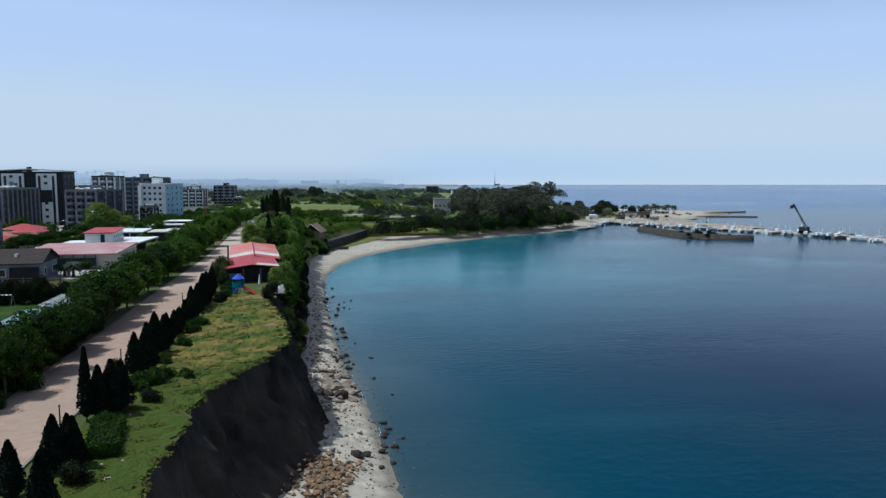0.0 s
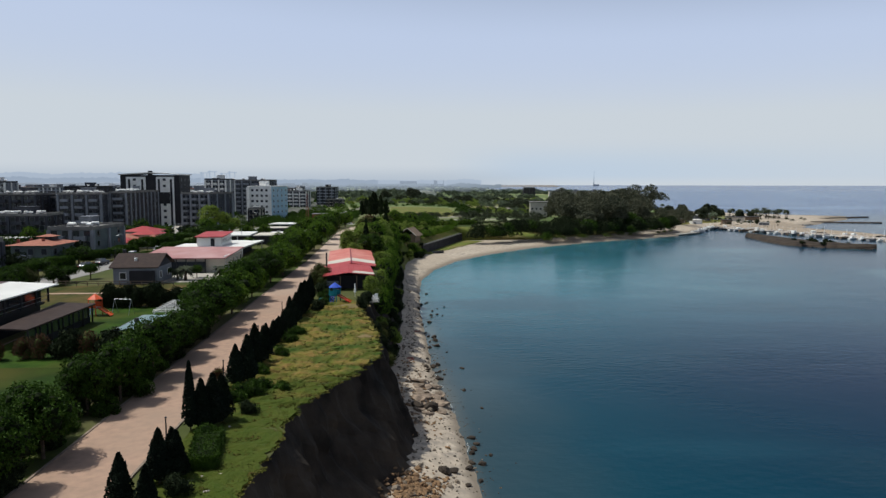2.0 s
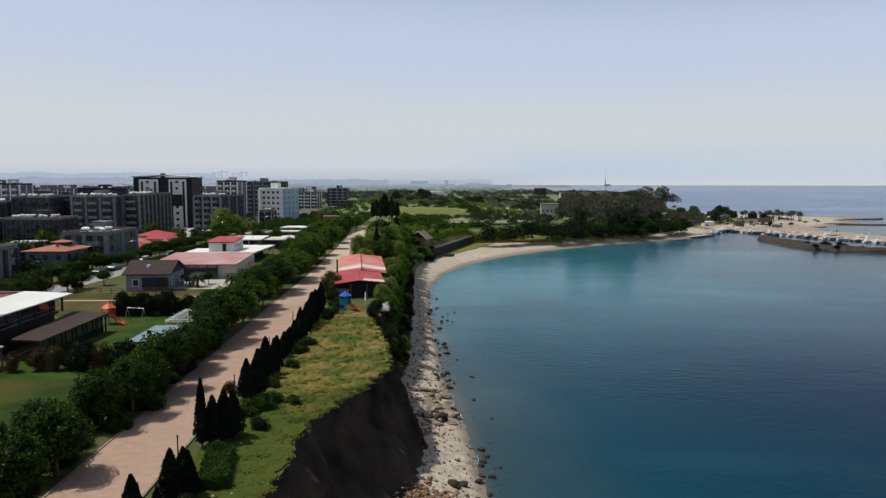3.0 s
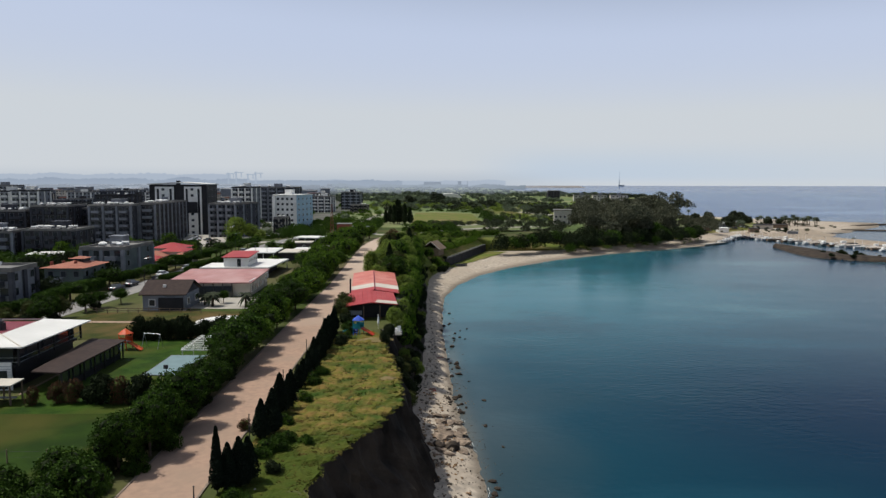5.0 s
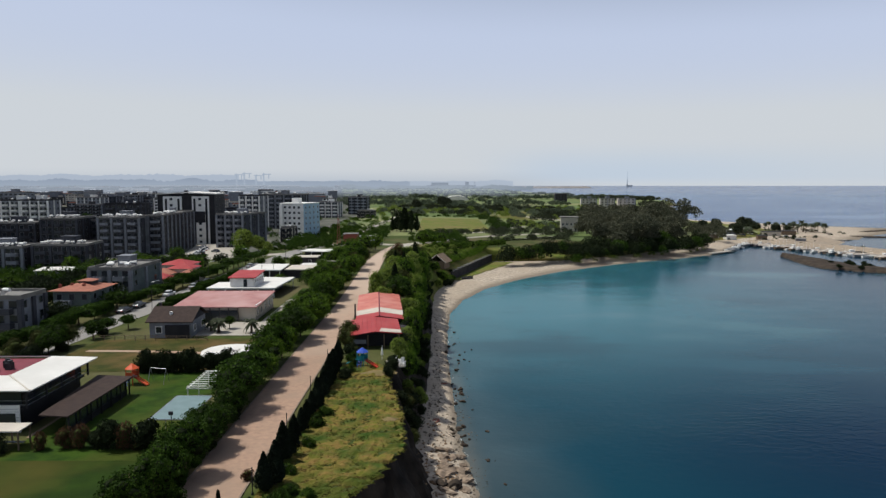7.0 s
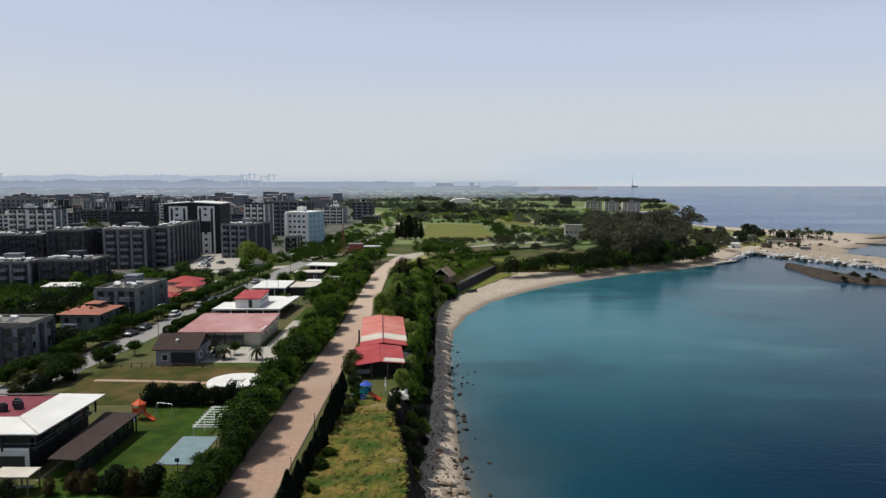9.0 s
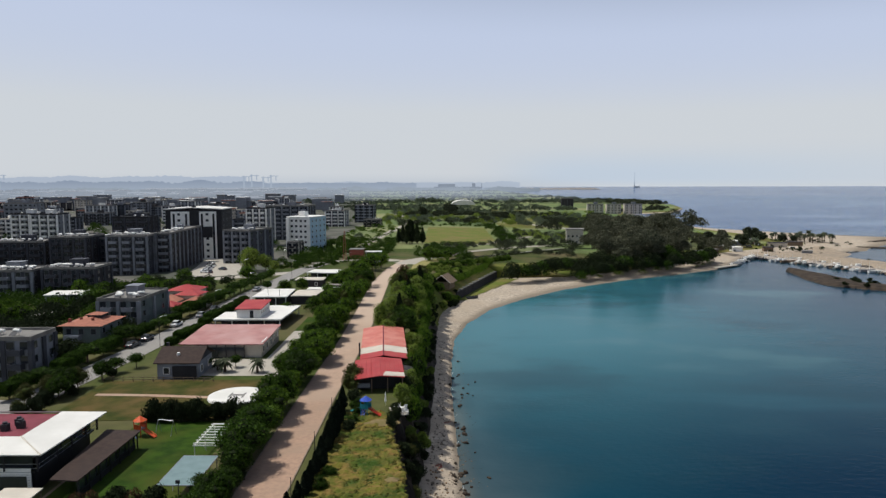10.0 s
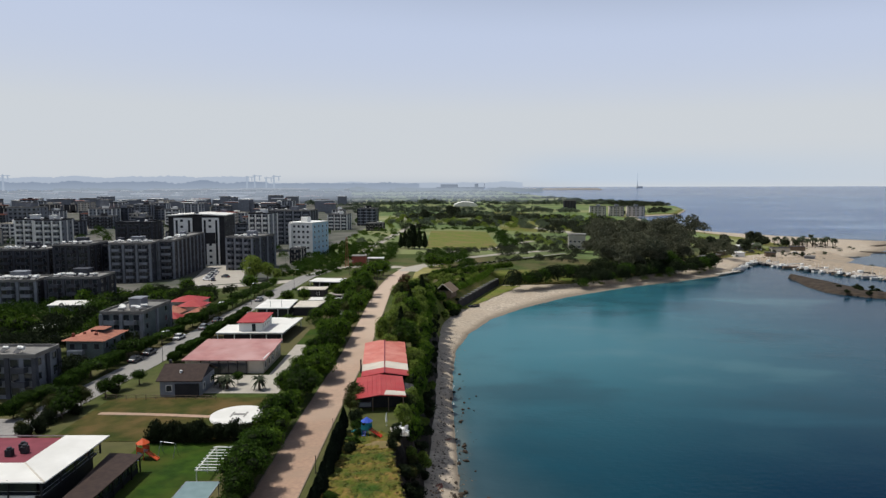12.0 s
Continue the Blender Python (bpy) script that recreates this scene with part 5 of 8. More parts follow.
def flats(x, y, rz, w, d, h, floors, wall="grey_wall", accent="pale_wall", label="", heaters=8, bays=3, base=None, roof="slab", stair=True, side_n=3, category="apartment block"):
    """A block of flats with its front-left corner at x, y: body, parapet, window rows, balconies, piers and roof gear."""
    z = (ground_at(x, y) if base is None else base) - 0.2
    ob = thing("apartment_building", x, y, z, rz, label or "grey rendered block of flats with balconies", category, "town blocks")
    st = h / floors
    bm = box(bmesh.new(), w / 2, d / 2, 0, w, d, h)
    part("wall", bm, M[wall], ob)
    bm = bmesh.new()
    box(bm, w / 2, d / 2, h, w + 0.5, d + 0.5, 0.3)
    for cx, cy, sx, sy in ((w / 2, -0.1, w + 0.5, 0.3), (w / 2, d + 0.1, w + 0.5, 0.3), (-0.1, d / 2, 0.3, d - 0.1), (w + 0.1, d / 2, 0.3, d - 0.1)):
        box(bm, cx, cy, h + 0.3, sx, sy, 0.5)
    part("roof", bm, M[roof], ob)
    if stair:
        bm = box(bmesh.new(), w * 0.55, d * 0.5, h + 0.3, min(5, w * 0.3), min(4, d * 0.4), 2.5)
        box(bm, w * 0.55, d * 0.5, h + 2.8, min(5, w * 0.3) + 0.5, min(4, d * 0.4) + 0.5, 0.2)
        part("stair_housing", bm, M[accent], ob)
    bw = w / bays
    for i in range(bays + 1):
        bm = box(bmesh.new(), i * bw, -0.15, 0, 0.9, 0.5, h - 0.05)
        part("pier", bm, M[accent], ob)
    nr = max(2, int(d / 6))
    for i in range(nr + 1):
        bm = box(bmesh.new(), w + 0.15, d * i / nr, 0, 0.5, 1.0, h - 0.05)
        part("pier", bm, M[accent], ob)
    blen = bw - 2.6
    bm = bmesh.new()
    box(bm, 0, -0.75, 0, blen, 1.5, 0.18)
    box(bm, 0, -1.45, 0.18, blen, 0.12, 0.95)
    for s in (-1, 1):
        box(bm, s * (blen / 2 - 0.06), -0.7, 0.18, 0.12, 1.38, 0.95)
    me = to_mesh("balcony", bm, M[accent])
    for f in range(1, floors):
        for i in range(bays if y < 700 else 0):
            part("balcony", me, None, ob, "", pose((i + 0.5) * bw, 0, f * st))
    if y < 520:
        windows(ob, w, d, 0, floors, st, "front", bays * 2, 1.7, 1.6, "frame")
        windows(ob, w, d, 0, floors, st, "right", side_n, 1.4, 1.5, "frame")
    else:
        bm = bmesh.new()
        for f in range(floors):
            for i in range(bays * 2):
                box(bm, w * (i + 0.5) / (bays * 2), -0.05, f * st + 0.9, 2.0, 0.16, 1.6)
            for i in range(3):
                box(bm, w + 0.05, d * (i + 0.5) / 3, f * st + 0.9, 0.16, 1.6, 1.5)
        tagged(part("glazing", bm, M["glass"], ob), kind="stuff")
    hs = []
    for i in range(heaters * 2 if y < 330 else heaters):
        hs.append(on_roof(ob, hrng.uniform(1.5, w - 1.5), hrng.uniform(1.2, d * 0.45), h + 0.3))
    solar_heaters(hs)
    return ob


flats(-147.5, 303, 3, 17.5, 16, 18.0, 6, "grey_wall", "pale_wall", heaters=9, base=5.8)
flats(-129.4, 312, 4, 6.5, 50, 18.4, 6, "brown_wall", "pale_wall", "taupe block of flats with pale pier strips", heaters=8, bays=1, base=5.8, side_n=9)
flats(-170, 299, 2, 15, 18, 18.0, 6, "brown_wall", "grey_wall", "taupe block of flats behind street trees", heaters=10, base=5.6)
flats(-156, 313, 2, 7, 22, 16.5, 6, "brown_wall", "grey_wall", "dark taupe flats between two blocks", heaters=5, bays=1, base=5.6)
flats(-158, 233, 4, 18, 13, 10.6, 4, "grey_wall", "pale_wall", "low grey flats behind garden trees", heaters=12, base=6.8)
flats(-137.5, 236, 4, 18, 13, 11.2, 4, "brown_wall", "grey_wall", "low taupe flats with roof heaters", heaters=9, base=6.8)
flats(-203, 262, 4, 20, 14, 15.5, 5, "brown_wall", "grey_wall", "taupe flats with many roof heaters", heaters=8, base=6)
flats(-196, 300, 4, 22, 14, 15.5, 5, "brown_wall", "grey_wall", "taupe flats with many roof heaters", heaters=8, base=6)
flats(-109, 345, -16, 14.5, 22, 17.6, 6, "grey_wall", "pale_wall", "grey flats with dark and pale vertical strips", heaters=10, bays=3, base=5.6, side_n=5)
flats(-83, 372, -10, 5, 9, 8.5, 3, "cream", "brown_wall", "small weathered house beside the flats", heaters=2, bays=1, base=6.3, stair=False)
flats(-262, 420, 2, 16, 14, 22.5, 7, "pale_wall", "white", "pale flats with dark roof edge", heaters=2, base=5.5, roof="charcoal")
flats(-241, 405, 2, 15, 14, 23, 7, "pale_wall", "white", "pale flats with dark roof edge", heaters=3, base=5.5, roof="charcoal")
flats(-345, 545, 2, 22, 16, 25, 8, "pale_wall", "pale_wall", "pale tall block of flats", heaters=0, base=5.5)
flats(-205, 430, 2, 22, 16, 20, 6, "brown_wall", "grey_wall", "taupe flats with broad dark roof", heaters=3, base=5.5, roof="charcoal")
flats(-126, 446, -6, 13, 16, 25, 8, "pale_wall", "white", "pale flats with dark roof edge", heaters=3, base=5.3, roof="charcoal")
flats(-128, 500, -6, 32, 18, 24.5, 8, "grey_wall", "pale_wall", "long grey flats behind the white block", heaters=6, bays=5, base=5.3, side_n=4)
flats(-108, 640, -6, 18, 16, 15, 5, "pale_wall", "white", "pale flats with a dark side strip", heaters=3, base=5)
flats(-88, 700, -6, 18, 16, 18, 6, "pale_wall", "charcoal", "dark and pale flats by the park", heaters=3, base=5)
flats(-112, 690, -6, 10, 14, 17, 6, "charcoal", "white", "dark and pale flats by the park", heaters=2, base=5)
flats(-70, 620, -6, 14, 12, 8, 3, "cream", "brown_wall", "low cream and brown flats", heaters=2, base=5, stair=False)

# far town: many smaller blocks
trng = random.Random(21)
for i in range(64):
    y = trng.uniform(450, 1150)
    x = -60 - 0.17 * y - trng.uniform(0, 0.50 * y)
    if (-280 < x < -215 and y < 470) or (-145 < x < -90 and y < 540):
        continue
    fl = trng.choice((3, 4, 4, 5, 5, 6))
    ww = trng.uniform(14, 26)
    wall, acc = trng.choice((("pale_wall", "white"), ("grey_wall", "pale_wall"), ("cream", "pale_wall"), ("brown_wall", "cream"), ("pale_wall", "brown_wall")))
    flats(x, y, trng.uniform(-10, 6), ww, 14, fl * 3.0, fl, wall, acc, "mid-rise town block with flat roof", heaters=0, bays=2 if ww < 20 else 3, base=4.5, roof=trng.choice(("slab", "slab", "slab", "charcoal", "charcoal", "cream", "tile_roof")), side_n=2)


def tower():
    z = 4.9
    ob = thing("tower_block", -149.5, 374, z, 3, "tall charcoal and pale tower with white roof slab", "apartment block", "town blocks")
    w, d, h = 30.0, 22, 27.6
    part("wall", box(bmesh.new(), w / 2, d / 2, 0, w, d, h), M["charcoal"], ob)
    bm = bmesh.new()
    slab(bm, [(-0.8, -1.0, h + 0.5), (w / 2, -1.0, h + 1.4), (w / 2, d + 1, h + 1.4), (-0.8, d + 1, h + 0.5)], 0.5)
    slab(bm, [(w / 2, -1.0, h + 1.4), (w + 0.8, -1.0, h + 0.5), (w + 0.8, d + 1, h + 0.5), (w / 2, d + 1, h + 1.4)], 0.5)
    part("roof", bm, M["white_roof"], ob)
    for x0, x1, z0, z1 in ((3.0, 12.8, 0, h - 1), (18.2, 27.2, 0, h - 1)):
        bm = box(bmesh.new(), (x0 + x1) / 2, -0.35, z0, x1 - x0, 0.7, z1 - z0)
        part("panel", bm, M["white"], ob, "pale rendered facade panel")
    for x in (4.6, 11.2, 19.6, 25.8):
        part("facade_strip", box(bmesh.new(), x, -0.36, 1.0, 1.15, 0.76, h - 3.2), M["charcoal"], ob, "dark vertical facade strip")
        for f in range(8):
            part("window", window_mesh(0.9, 1.7, "charcoal", "glass"), None, ob, "", pose(x, -0.78, 1.2 + f * 3.2))
    bm = box(bmesh.new(), 22.6, -0.5, 12.5, 5.0, 1.0, 6.0)
    part("bay", bm, M["charcoal"], ob)
    for x in (7.3, 22.4):
        for f in range(8):
            if x > 20 and f in (4, 5):
                continue
            part("window", window_mesh(1.5, 1.3, "frame", "glass"), None, ob, "", pose(x, -0.74, 1.4 + f * 3.3))
            bm = bmesh.new()
            box(bm, x, -1.1, 0.8 + f * 3.3, 2.2, 0.8, 0.15)
            part("balcony", bm, M["white"], ob)
    for f in range(8):
        for y in (4, 11, 18):
            part("window", window_mesh(1.4, 1.5, "frame", "glass"), None, ob, "", pose(w + 0.03, y, 1.2 + f * 3.3, 0, 0, 90))
    part("chimney", box(bmesh.new(), w / 2, 0.8, h, 2, 1.2, 2.2), M["charcoal"], ob)


tower()


def white_block():
    ob = thing("apartment_building", -93.5, 418, 6.0, -18, "white six-storey block with bluish shaded side", "apartment block", "town blocks")
    w, d, h = 15.5, 20, 20.0
    part("wall", box(bmesh.new(), w / 2, d / 2, 0, w, d, h), M["white"], ob)
    # thin sheet tints the white side with bluish shade
    part("side_wall", box(bmesh.new(), w + 0.06, d / 2, 0, 0.12, d - 0.02, h - 0.01), M["blue_shade_wall"], ob, "side wall tinted with bluish shade")
    bm = box(bmesh.new(), w / 2, d / 2, h, w + 0.6, d + 0.6, 0.5)
    part("roof", bm, M["white"], ob)
    part("stair_housing", box(bmesh.new(), w * 0.5, d * 0.3, h + 0.5, 4.5, 4, 3.0), M["white"], ob)
    part("wing", box(bmesh.new(), 1.0, -0.8, 0, 2.0, 1.6, h - 0.4), M["white"], ob)
    windows(ob, w, d, 0, 6, 3.2, "front", 4, 1.7, 1.5, "white", 1.2, margin=1.6)
    windows(ob, w + 0.1, d, 0, 6, 3.2, "right", 4, 1.2, 1.4, "white", 1.2)


white_block()


def gable_roof(bm, w, d, ze, zr, over_=0.5, th=0.16, axis="x"):
    """Two pitched sheets with thickness; ridge along x or y of a body w by d."""
    o = over_
    if axis == "x":
        m = d / 2
        slab(bm, [(-o, -o, ze), (w + o, -o, ze), (w + o, m, zr), (-o, m, zr)], th)
        slab(bm, [(-o, m, zr), (w + o, m, zr), (w + o, d + o, ze), (-o, d + o, ze)], th)
    else:
        m = w / 2
        slab(bm, [(-o, -o, ze), (m, -o, zr), (m, d + o, zr), (-o, d + o, ze)], th)
        slab(bm, [(m, -o, zr), (w + o, -o, ze), (w + o, d + o, ze), (m, d + o, zr)], th)
    return bm


def gable_end(bm, a, b, c, t=0.2):
    """A triangular wall end with thickness along its normal."""
    a, b, c = Vector(a), Vector(b), Vector(c)
    n = (b - a).cross(c - a).normalized() * t
    faces(bm, [a, b, c, a - n, b - n, c - n], [(0, 1, 2), (5, 4, 3), (0, 3, 4, 1), (1, 4, 5, 2), (2, 5, 3, 0)])
    return bm


def hip_roof(bm, w, d, ze, zr, o=0.6):
    x0, x1, y0, y1 = -o, w + o, -o, d + o
    k = min(w, d) / 2 + o
    if d >= w:
        r = [((x0 + x1) / 2, y0 + k, zr), ((x0 + x1) / 2, y1 - k, zr)]
        polys = [(0, 1, 4), (1, 2, 5, 4), (2, 3, 5), (3, 0, 4, 5)]
    else:
        r = [(x0 + k, (y0 + y1) / 2, zr), (x1 - k, (y0 + y1) / 2, zr)]
        polys = [(0, 1, 5, 4), (1, 2, 5), (2, 3, 4, 5), (3, 0, 4)]
    faces(bm, [(x0, y0, ze), (x1, y0, ze), (x1, y1, ze), (x0, y1, ze)] + r, polys + [(3, 2, 1, 0)])
    return bm


def brown_house():
    ob = thing("house", -53.0, 126.8, 10.95, 1, "small house with dark brown pitched roof", "house")
    w, d, h = 7.6, 8.6, 3.0
    part("wall", box(bmesh.new(), w / 2, d / 2, 0, w, d, h), M["pale_wall"], ob)
    part("gable", gable_end(bmesh.new(), (w, 0, h), (w, d, h), (w, d / 2, h + 1.9)), M["grey_wall"], ob)
    part("gable", gable_end(bmesh.new(), (0, d, h), (0, 0, h), (0, d / 2, h + 1.9)), M["grey_wall"], ob)
    part("roof", gable_roof(bmesh.new(), w, d, h + 0.15, h + 2.25, 0.55), M["brown_roof"], ob)
    # solid charcoal box paints the porch's shade on the front
    part("porch", box(bmesh.new(), w * 0.68, -0.2, 0.1, 4.4, 0.5, 2.4), M["charcoal"], ob, "dark box in place of the porch's shade")
    windows(ob, w * 0.45, d, 0, 1, 3, "front", 1, 1.2, 1.3, "white")
    windows(ob, w, d, 0, 1, 3, "right", 2, 1.2, 1.3, "white")
    bm = bmesh.new()
    cyl(bm, w * 0.45, d * 0.22, h + 0.9, h + 1.6, 0.3, 0.3, 8)
    part("roof_vent", bm, M["white"], ob)
    bm = bmesh.new()
    box(bm, 0.4, d * 0.55, h + 1.4, 0.5, 0.5, 1.5)
    part("chimney", bm, M["dark_metal"], ob)


def hall():
    ob = thing("hall", -54.0, 142.4, 10.95, 0, "long white hall with faded pink sheet roof", "hall")
    w, d, h = 16.6, 15.5, 3.0
    part("wall", box(bmesh.new(), w / 2, d / 2, 0, w, d, h), M["cream"], ob)
    bm = bmesh.new()
    slab(bm, [(-0.6, -0.7, h + 0.1), (w + 0.5, -0.7, h + 0.1), (w + 0.5, d + 0.4, h + 0.85), (-0.6, d + 0.4, h + 0.85)], 0.22)
    part("roof", bm, M["pink_roof"], ob)
    for i in range(20):
        x = -0.3 + i * 0.88
        bm = bmesh.new()
        slab(bm, [(x, -0.7, h + 0.12), (x + 0.05, -0.7, h + 0.12), (x + 0.05, d + 0.4, h + 0.87), (x, d + 0.4, h + 0.87)], 0.04)
        part("roof_rib", bm, M["pink_roof"], ob)
    bm = bmesh.new()
    box(bm, w * 0.5, -0.25, 0.0, 9.5, 0.5, 2.3)
    part("glazed_front", bm, M["glass"], ob)
    for i in range(6):
        part("post", box(bmesh.new(), w * 0.5 - 4.8 + i * 1.92, -0.55, 0, 0.16, 0.16, 2.9), M["dark_metal"], ob)
    windows(ob, w, d, 0, 1, 3, "right", 5, 1.3, 1.5, "white")
    part("parapet", box(bmesh.new(), w + 0.05, d / 2, h, 0.25, d, 0.35), M["white"], ob)


def low_white_house():
    ob = thing("house", -55.5, 171.5, 10.9, 0, "low white house with flat terrace and red upper roof", "house")
    part("wall", box(bmesh.new(), 7, 8.5, 0, 13.6, 16, 2.3), M["brown_wall"], ob)
    bm = bmesh.new()
    slab(bm, [(-1.2, -1.5, 2.7), (15.8, -1.5, 2.7), (16.8, 18, 2.7), (7.5, 18, 2.7), (7.5, 8.5, 2.7), (-1.2, 8.5, 2.7)], 0.35)
    part("terrace_roof", bm, M["white_roof"], ob)
    part("upper_storey", box(bmesh.new(), 7.2, 5, 2.7, 6.0, 9.5, 2.4), M["white"], ob)
    bm = bmesh.new()
    slab(bm, [(3.8, -0.2, 5.1), (10.6, -0.2, 5.1), (10.6, 10.2, 5.7), (3.8, 10.2, 5.7)], 0.2)
    part("roof", bm, M["red_roof"], ob)
    for x in (6.8,):
        part("door", box(bmesh.new(), x + 1.2, 0.2, 2.72, 0.9, 0.12, 1.9), M["glass"], ob)
    for i in range(5):
        part("window", window_mesh(0.8, 0.9, "white", "glass"), None, ob, "", pose(10.24, 1.2 + i * 1.8, 3.6, 0, 0, 90))
    for x, y in ((-0.8, -1.2), (3.4, -1.2), (7.5, -1.2), (11.5, -1.2), (15.4, -1.2), (16.3, 17.6)):
        part("post", box(bmesh.new(), x, y, 0, 0.2, 0.2, 2.4), M["white"], ob)
    ob = thing("house", -55.3, 202, 10.9, 0, "low house with broad white flat roof", "house")
    part("wall", box(bmesh.new(), 4.8, 7.5, 0, 8.8, 13, 2.7), M["brown_wall"], ob)
    bm = bmesh.new()
    slab(bm, [(-0.3, -0.4, 3.1), (10.0, -0.4, 3.1), (9.4, 14.6, 3.1), (-0.3, 14.6, 3.1)], 0.3)
    part("roof", bm, M["white_roof"], ob)
    for x in (0.2, 3.3, 6.6, 9.6):
        part("post", box(bmesh.new(), x, -0.1, 0, 0.2, 0.2, 2.8), M["white"], ob)
    for x, y in ((7.4, 1.5), (4.0, 1.5)):
        part("roof_pole", cyl(bmesh.new(), x, y, 3.1, 5.0, 0.06), M["metal"], ob)
    ob = thing("house", -45.0, 205, 10.9, 0, "low annex with faded salmon flat roof", "house")
    part("wall", box(bmesh.new(), 3.6, 5.5, 0, 7, 10, 2.3), M["brown_wall"], ob)
    bm = bmesh.new()
    slab(bm, [(0, 0, 2.8), (7.4, 0, 2.8), (8.2, 11, 2.8), (0, 11, 2.8)], 0.25)
    part("roof", bm, M["cream"], ob)
    for x, y, w, d, h, rf, label in ((-51, 239, 10, 7, 2.6, "cream", "low house with faded salmon flat roof"), (-43, 219, 10, 5, 2.4, "white_roof", "low open store with white flat roof"), (-38.5, 229, 7, 5, 2.4, "concrete", "low store with dusty flat roof")):
        ob = thing("house", x, y, 10.7, 0, label, "house")
        part("wall", box(bmesh.new(), w / 2, d / 2, 0, w - 0.6, d - 0.6, h), M["brown_wall"], ob)
        part("roof", slab(bmesh.new(), [(0, 0, h + 0.3), (w, 0, h + 0.3), (w, d, h + 0.3), (0, d, h + 0.3)], 0.25), M[rf], ob)
        windows(ob, w, d, 0, 1, 2.6, "front", 2, 1.0, 1.1, "white")
    ob = thing("pavilion", -50.5, 258, 10.6, -8, "open pavilion with a long white flat roof", "pavilion")
    bm = bmesh.new()
    slab(bm, [(0, -0.5, 3.2), (12.4, -0.5, 3.2), (12.4, 9, 3.2), (0, 9, 3.2)], 0.3)
    part("roof", bm, M["white_roof"], ob)
    part("wall", box(bmesh.new(), 6, 6, 0, 11, 5, 2.9), M["brown_wall"], ob)
    for x in (0.4, 4.2, 8.2, 12):
        part("post", box(bmesh.new(), x, 0, 0, 0.2, 0.2, 2.9), M["white"], ob)


def tile_house():
    ob = thing("house", -85.0, 152.9, 9.8, -1, "two-storey grey-green house with clay tile roof", "house")
    w, d, h = 8.4, 10.5, 5.9
    part("wall", box(bmesh.new(), w / 2, d / 2, 0, w, d, h), M["teal_wall"], ob)
    part("roof", hip_roof(bmesh.new(), w, d, h, h + 1.1, 0.8), M["tile_roof"], ob)
    part("dormer", box(bmesh.new(), w * 0.55, d * 0.62, h + 0.3, 3, 3, 1.2), M["brown_wall"], ob)
    bm = hip_roof(bmesh.new(), 3, 3, 0, 0.5, 0.4)
    bmesh.ops.translate(bm, verts=bm.verts, vec=(w * 0.55 - 1.5, d * 0.62 - 1.5, h + 1.5))
    part("dormer_roof", bm, M["tile_roof"], ob)
    for i, (x, y) in enumerate(((2.5, 3.4), (5.6, 2.6), (4.6, 4.6), (0.6, 2.0))):
        part("chimney", box(bmesh.new(), x, y, h + 0.2, 0.5, 0.5, 1.0), M["brick"], ob)
    windows(ob, w, d, 0, 2, 2.9, "front", 3, 1.3, 1.4, "frame")
    windows(ob, w, d, 0, 2, 2.9, "right", 3, 1.3, 1.4, "frame")
    part("balcony", box(bmesh.new(), w * 0.3, -0.7, 2.8, 3.4, 1.4, 1.0), M["pale_wall"], ob)
    a = flats(-87.8, 174.8, -2, 10.6, 17, 7.9, 3, "teal_wall", "pale_wall", "grey house with tanks on its flat roof", heaters=7, bays=2, base=9.8, category="house")
    flats(-98.6, 128.5, 0, 21, 8, 8.2, 3, "pale_wall", "grey_wall", "weathered grey three-storey flats", heaters=2, stair=False, bays=4, base=10.0, category="apartment block")
    # red-roofed houses beyond
    for x, y, w, d, h, rf in ((-84, 199, 7, 8, 3.2, "tile_roof"), (-79.5, 204, 7, 7, 4.2, "red_roof"), (-75.5, 199, 5.5, 9, 2.8, "tile_roof"), (-81, 192.5, 6, 5, 2.8, "red_roof"), (-84, 210, 9, 8, 4.6, "red_roof")):
        hb = thing("house", x, y, 9.9, -3, "low house with red pitched roof", "house", "red-roofed houses")
        part("wall", box(bmesh.new(), w / 2, d / 2, 0, w, d, h), M["cream"], hb)
        part("roof", hip_roof(bmesh.new(), w, d, h, h + 1.4, 0.5), M[rf], hb)
        windows(hb, w, d, 0, 1, 2.8, "front", 2, 1.1, 1.2, "white")
    for x, y, w, d, h, rf in ((-129, 222, 15, 7, 3.4, "white_roof"), (-112, 186, 5, 4, 2.6, "white_roof")):
        hb = thing("shed", x, y, ground_at(x, y), 6, "low shed with white flat roof among trees", "shed", "garden sheds")
        part("wall", box(bmesh.new(), w / 2, d / 2, -0.2, w, d, h + 0.2), M["pale_wall"], hb)
        part("roof", slab(bmesh.new(), [(-0.3, -0.3, h + 0.2), (w + 0.3, -0.3, h + 0.2), (w + 0.3, d + 0.3, h + 0.5), (-0.3, d + 0.3, h + 0.5)], 0.2), M[rf], hb)


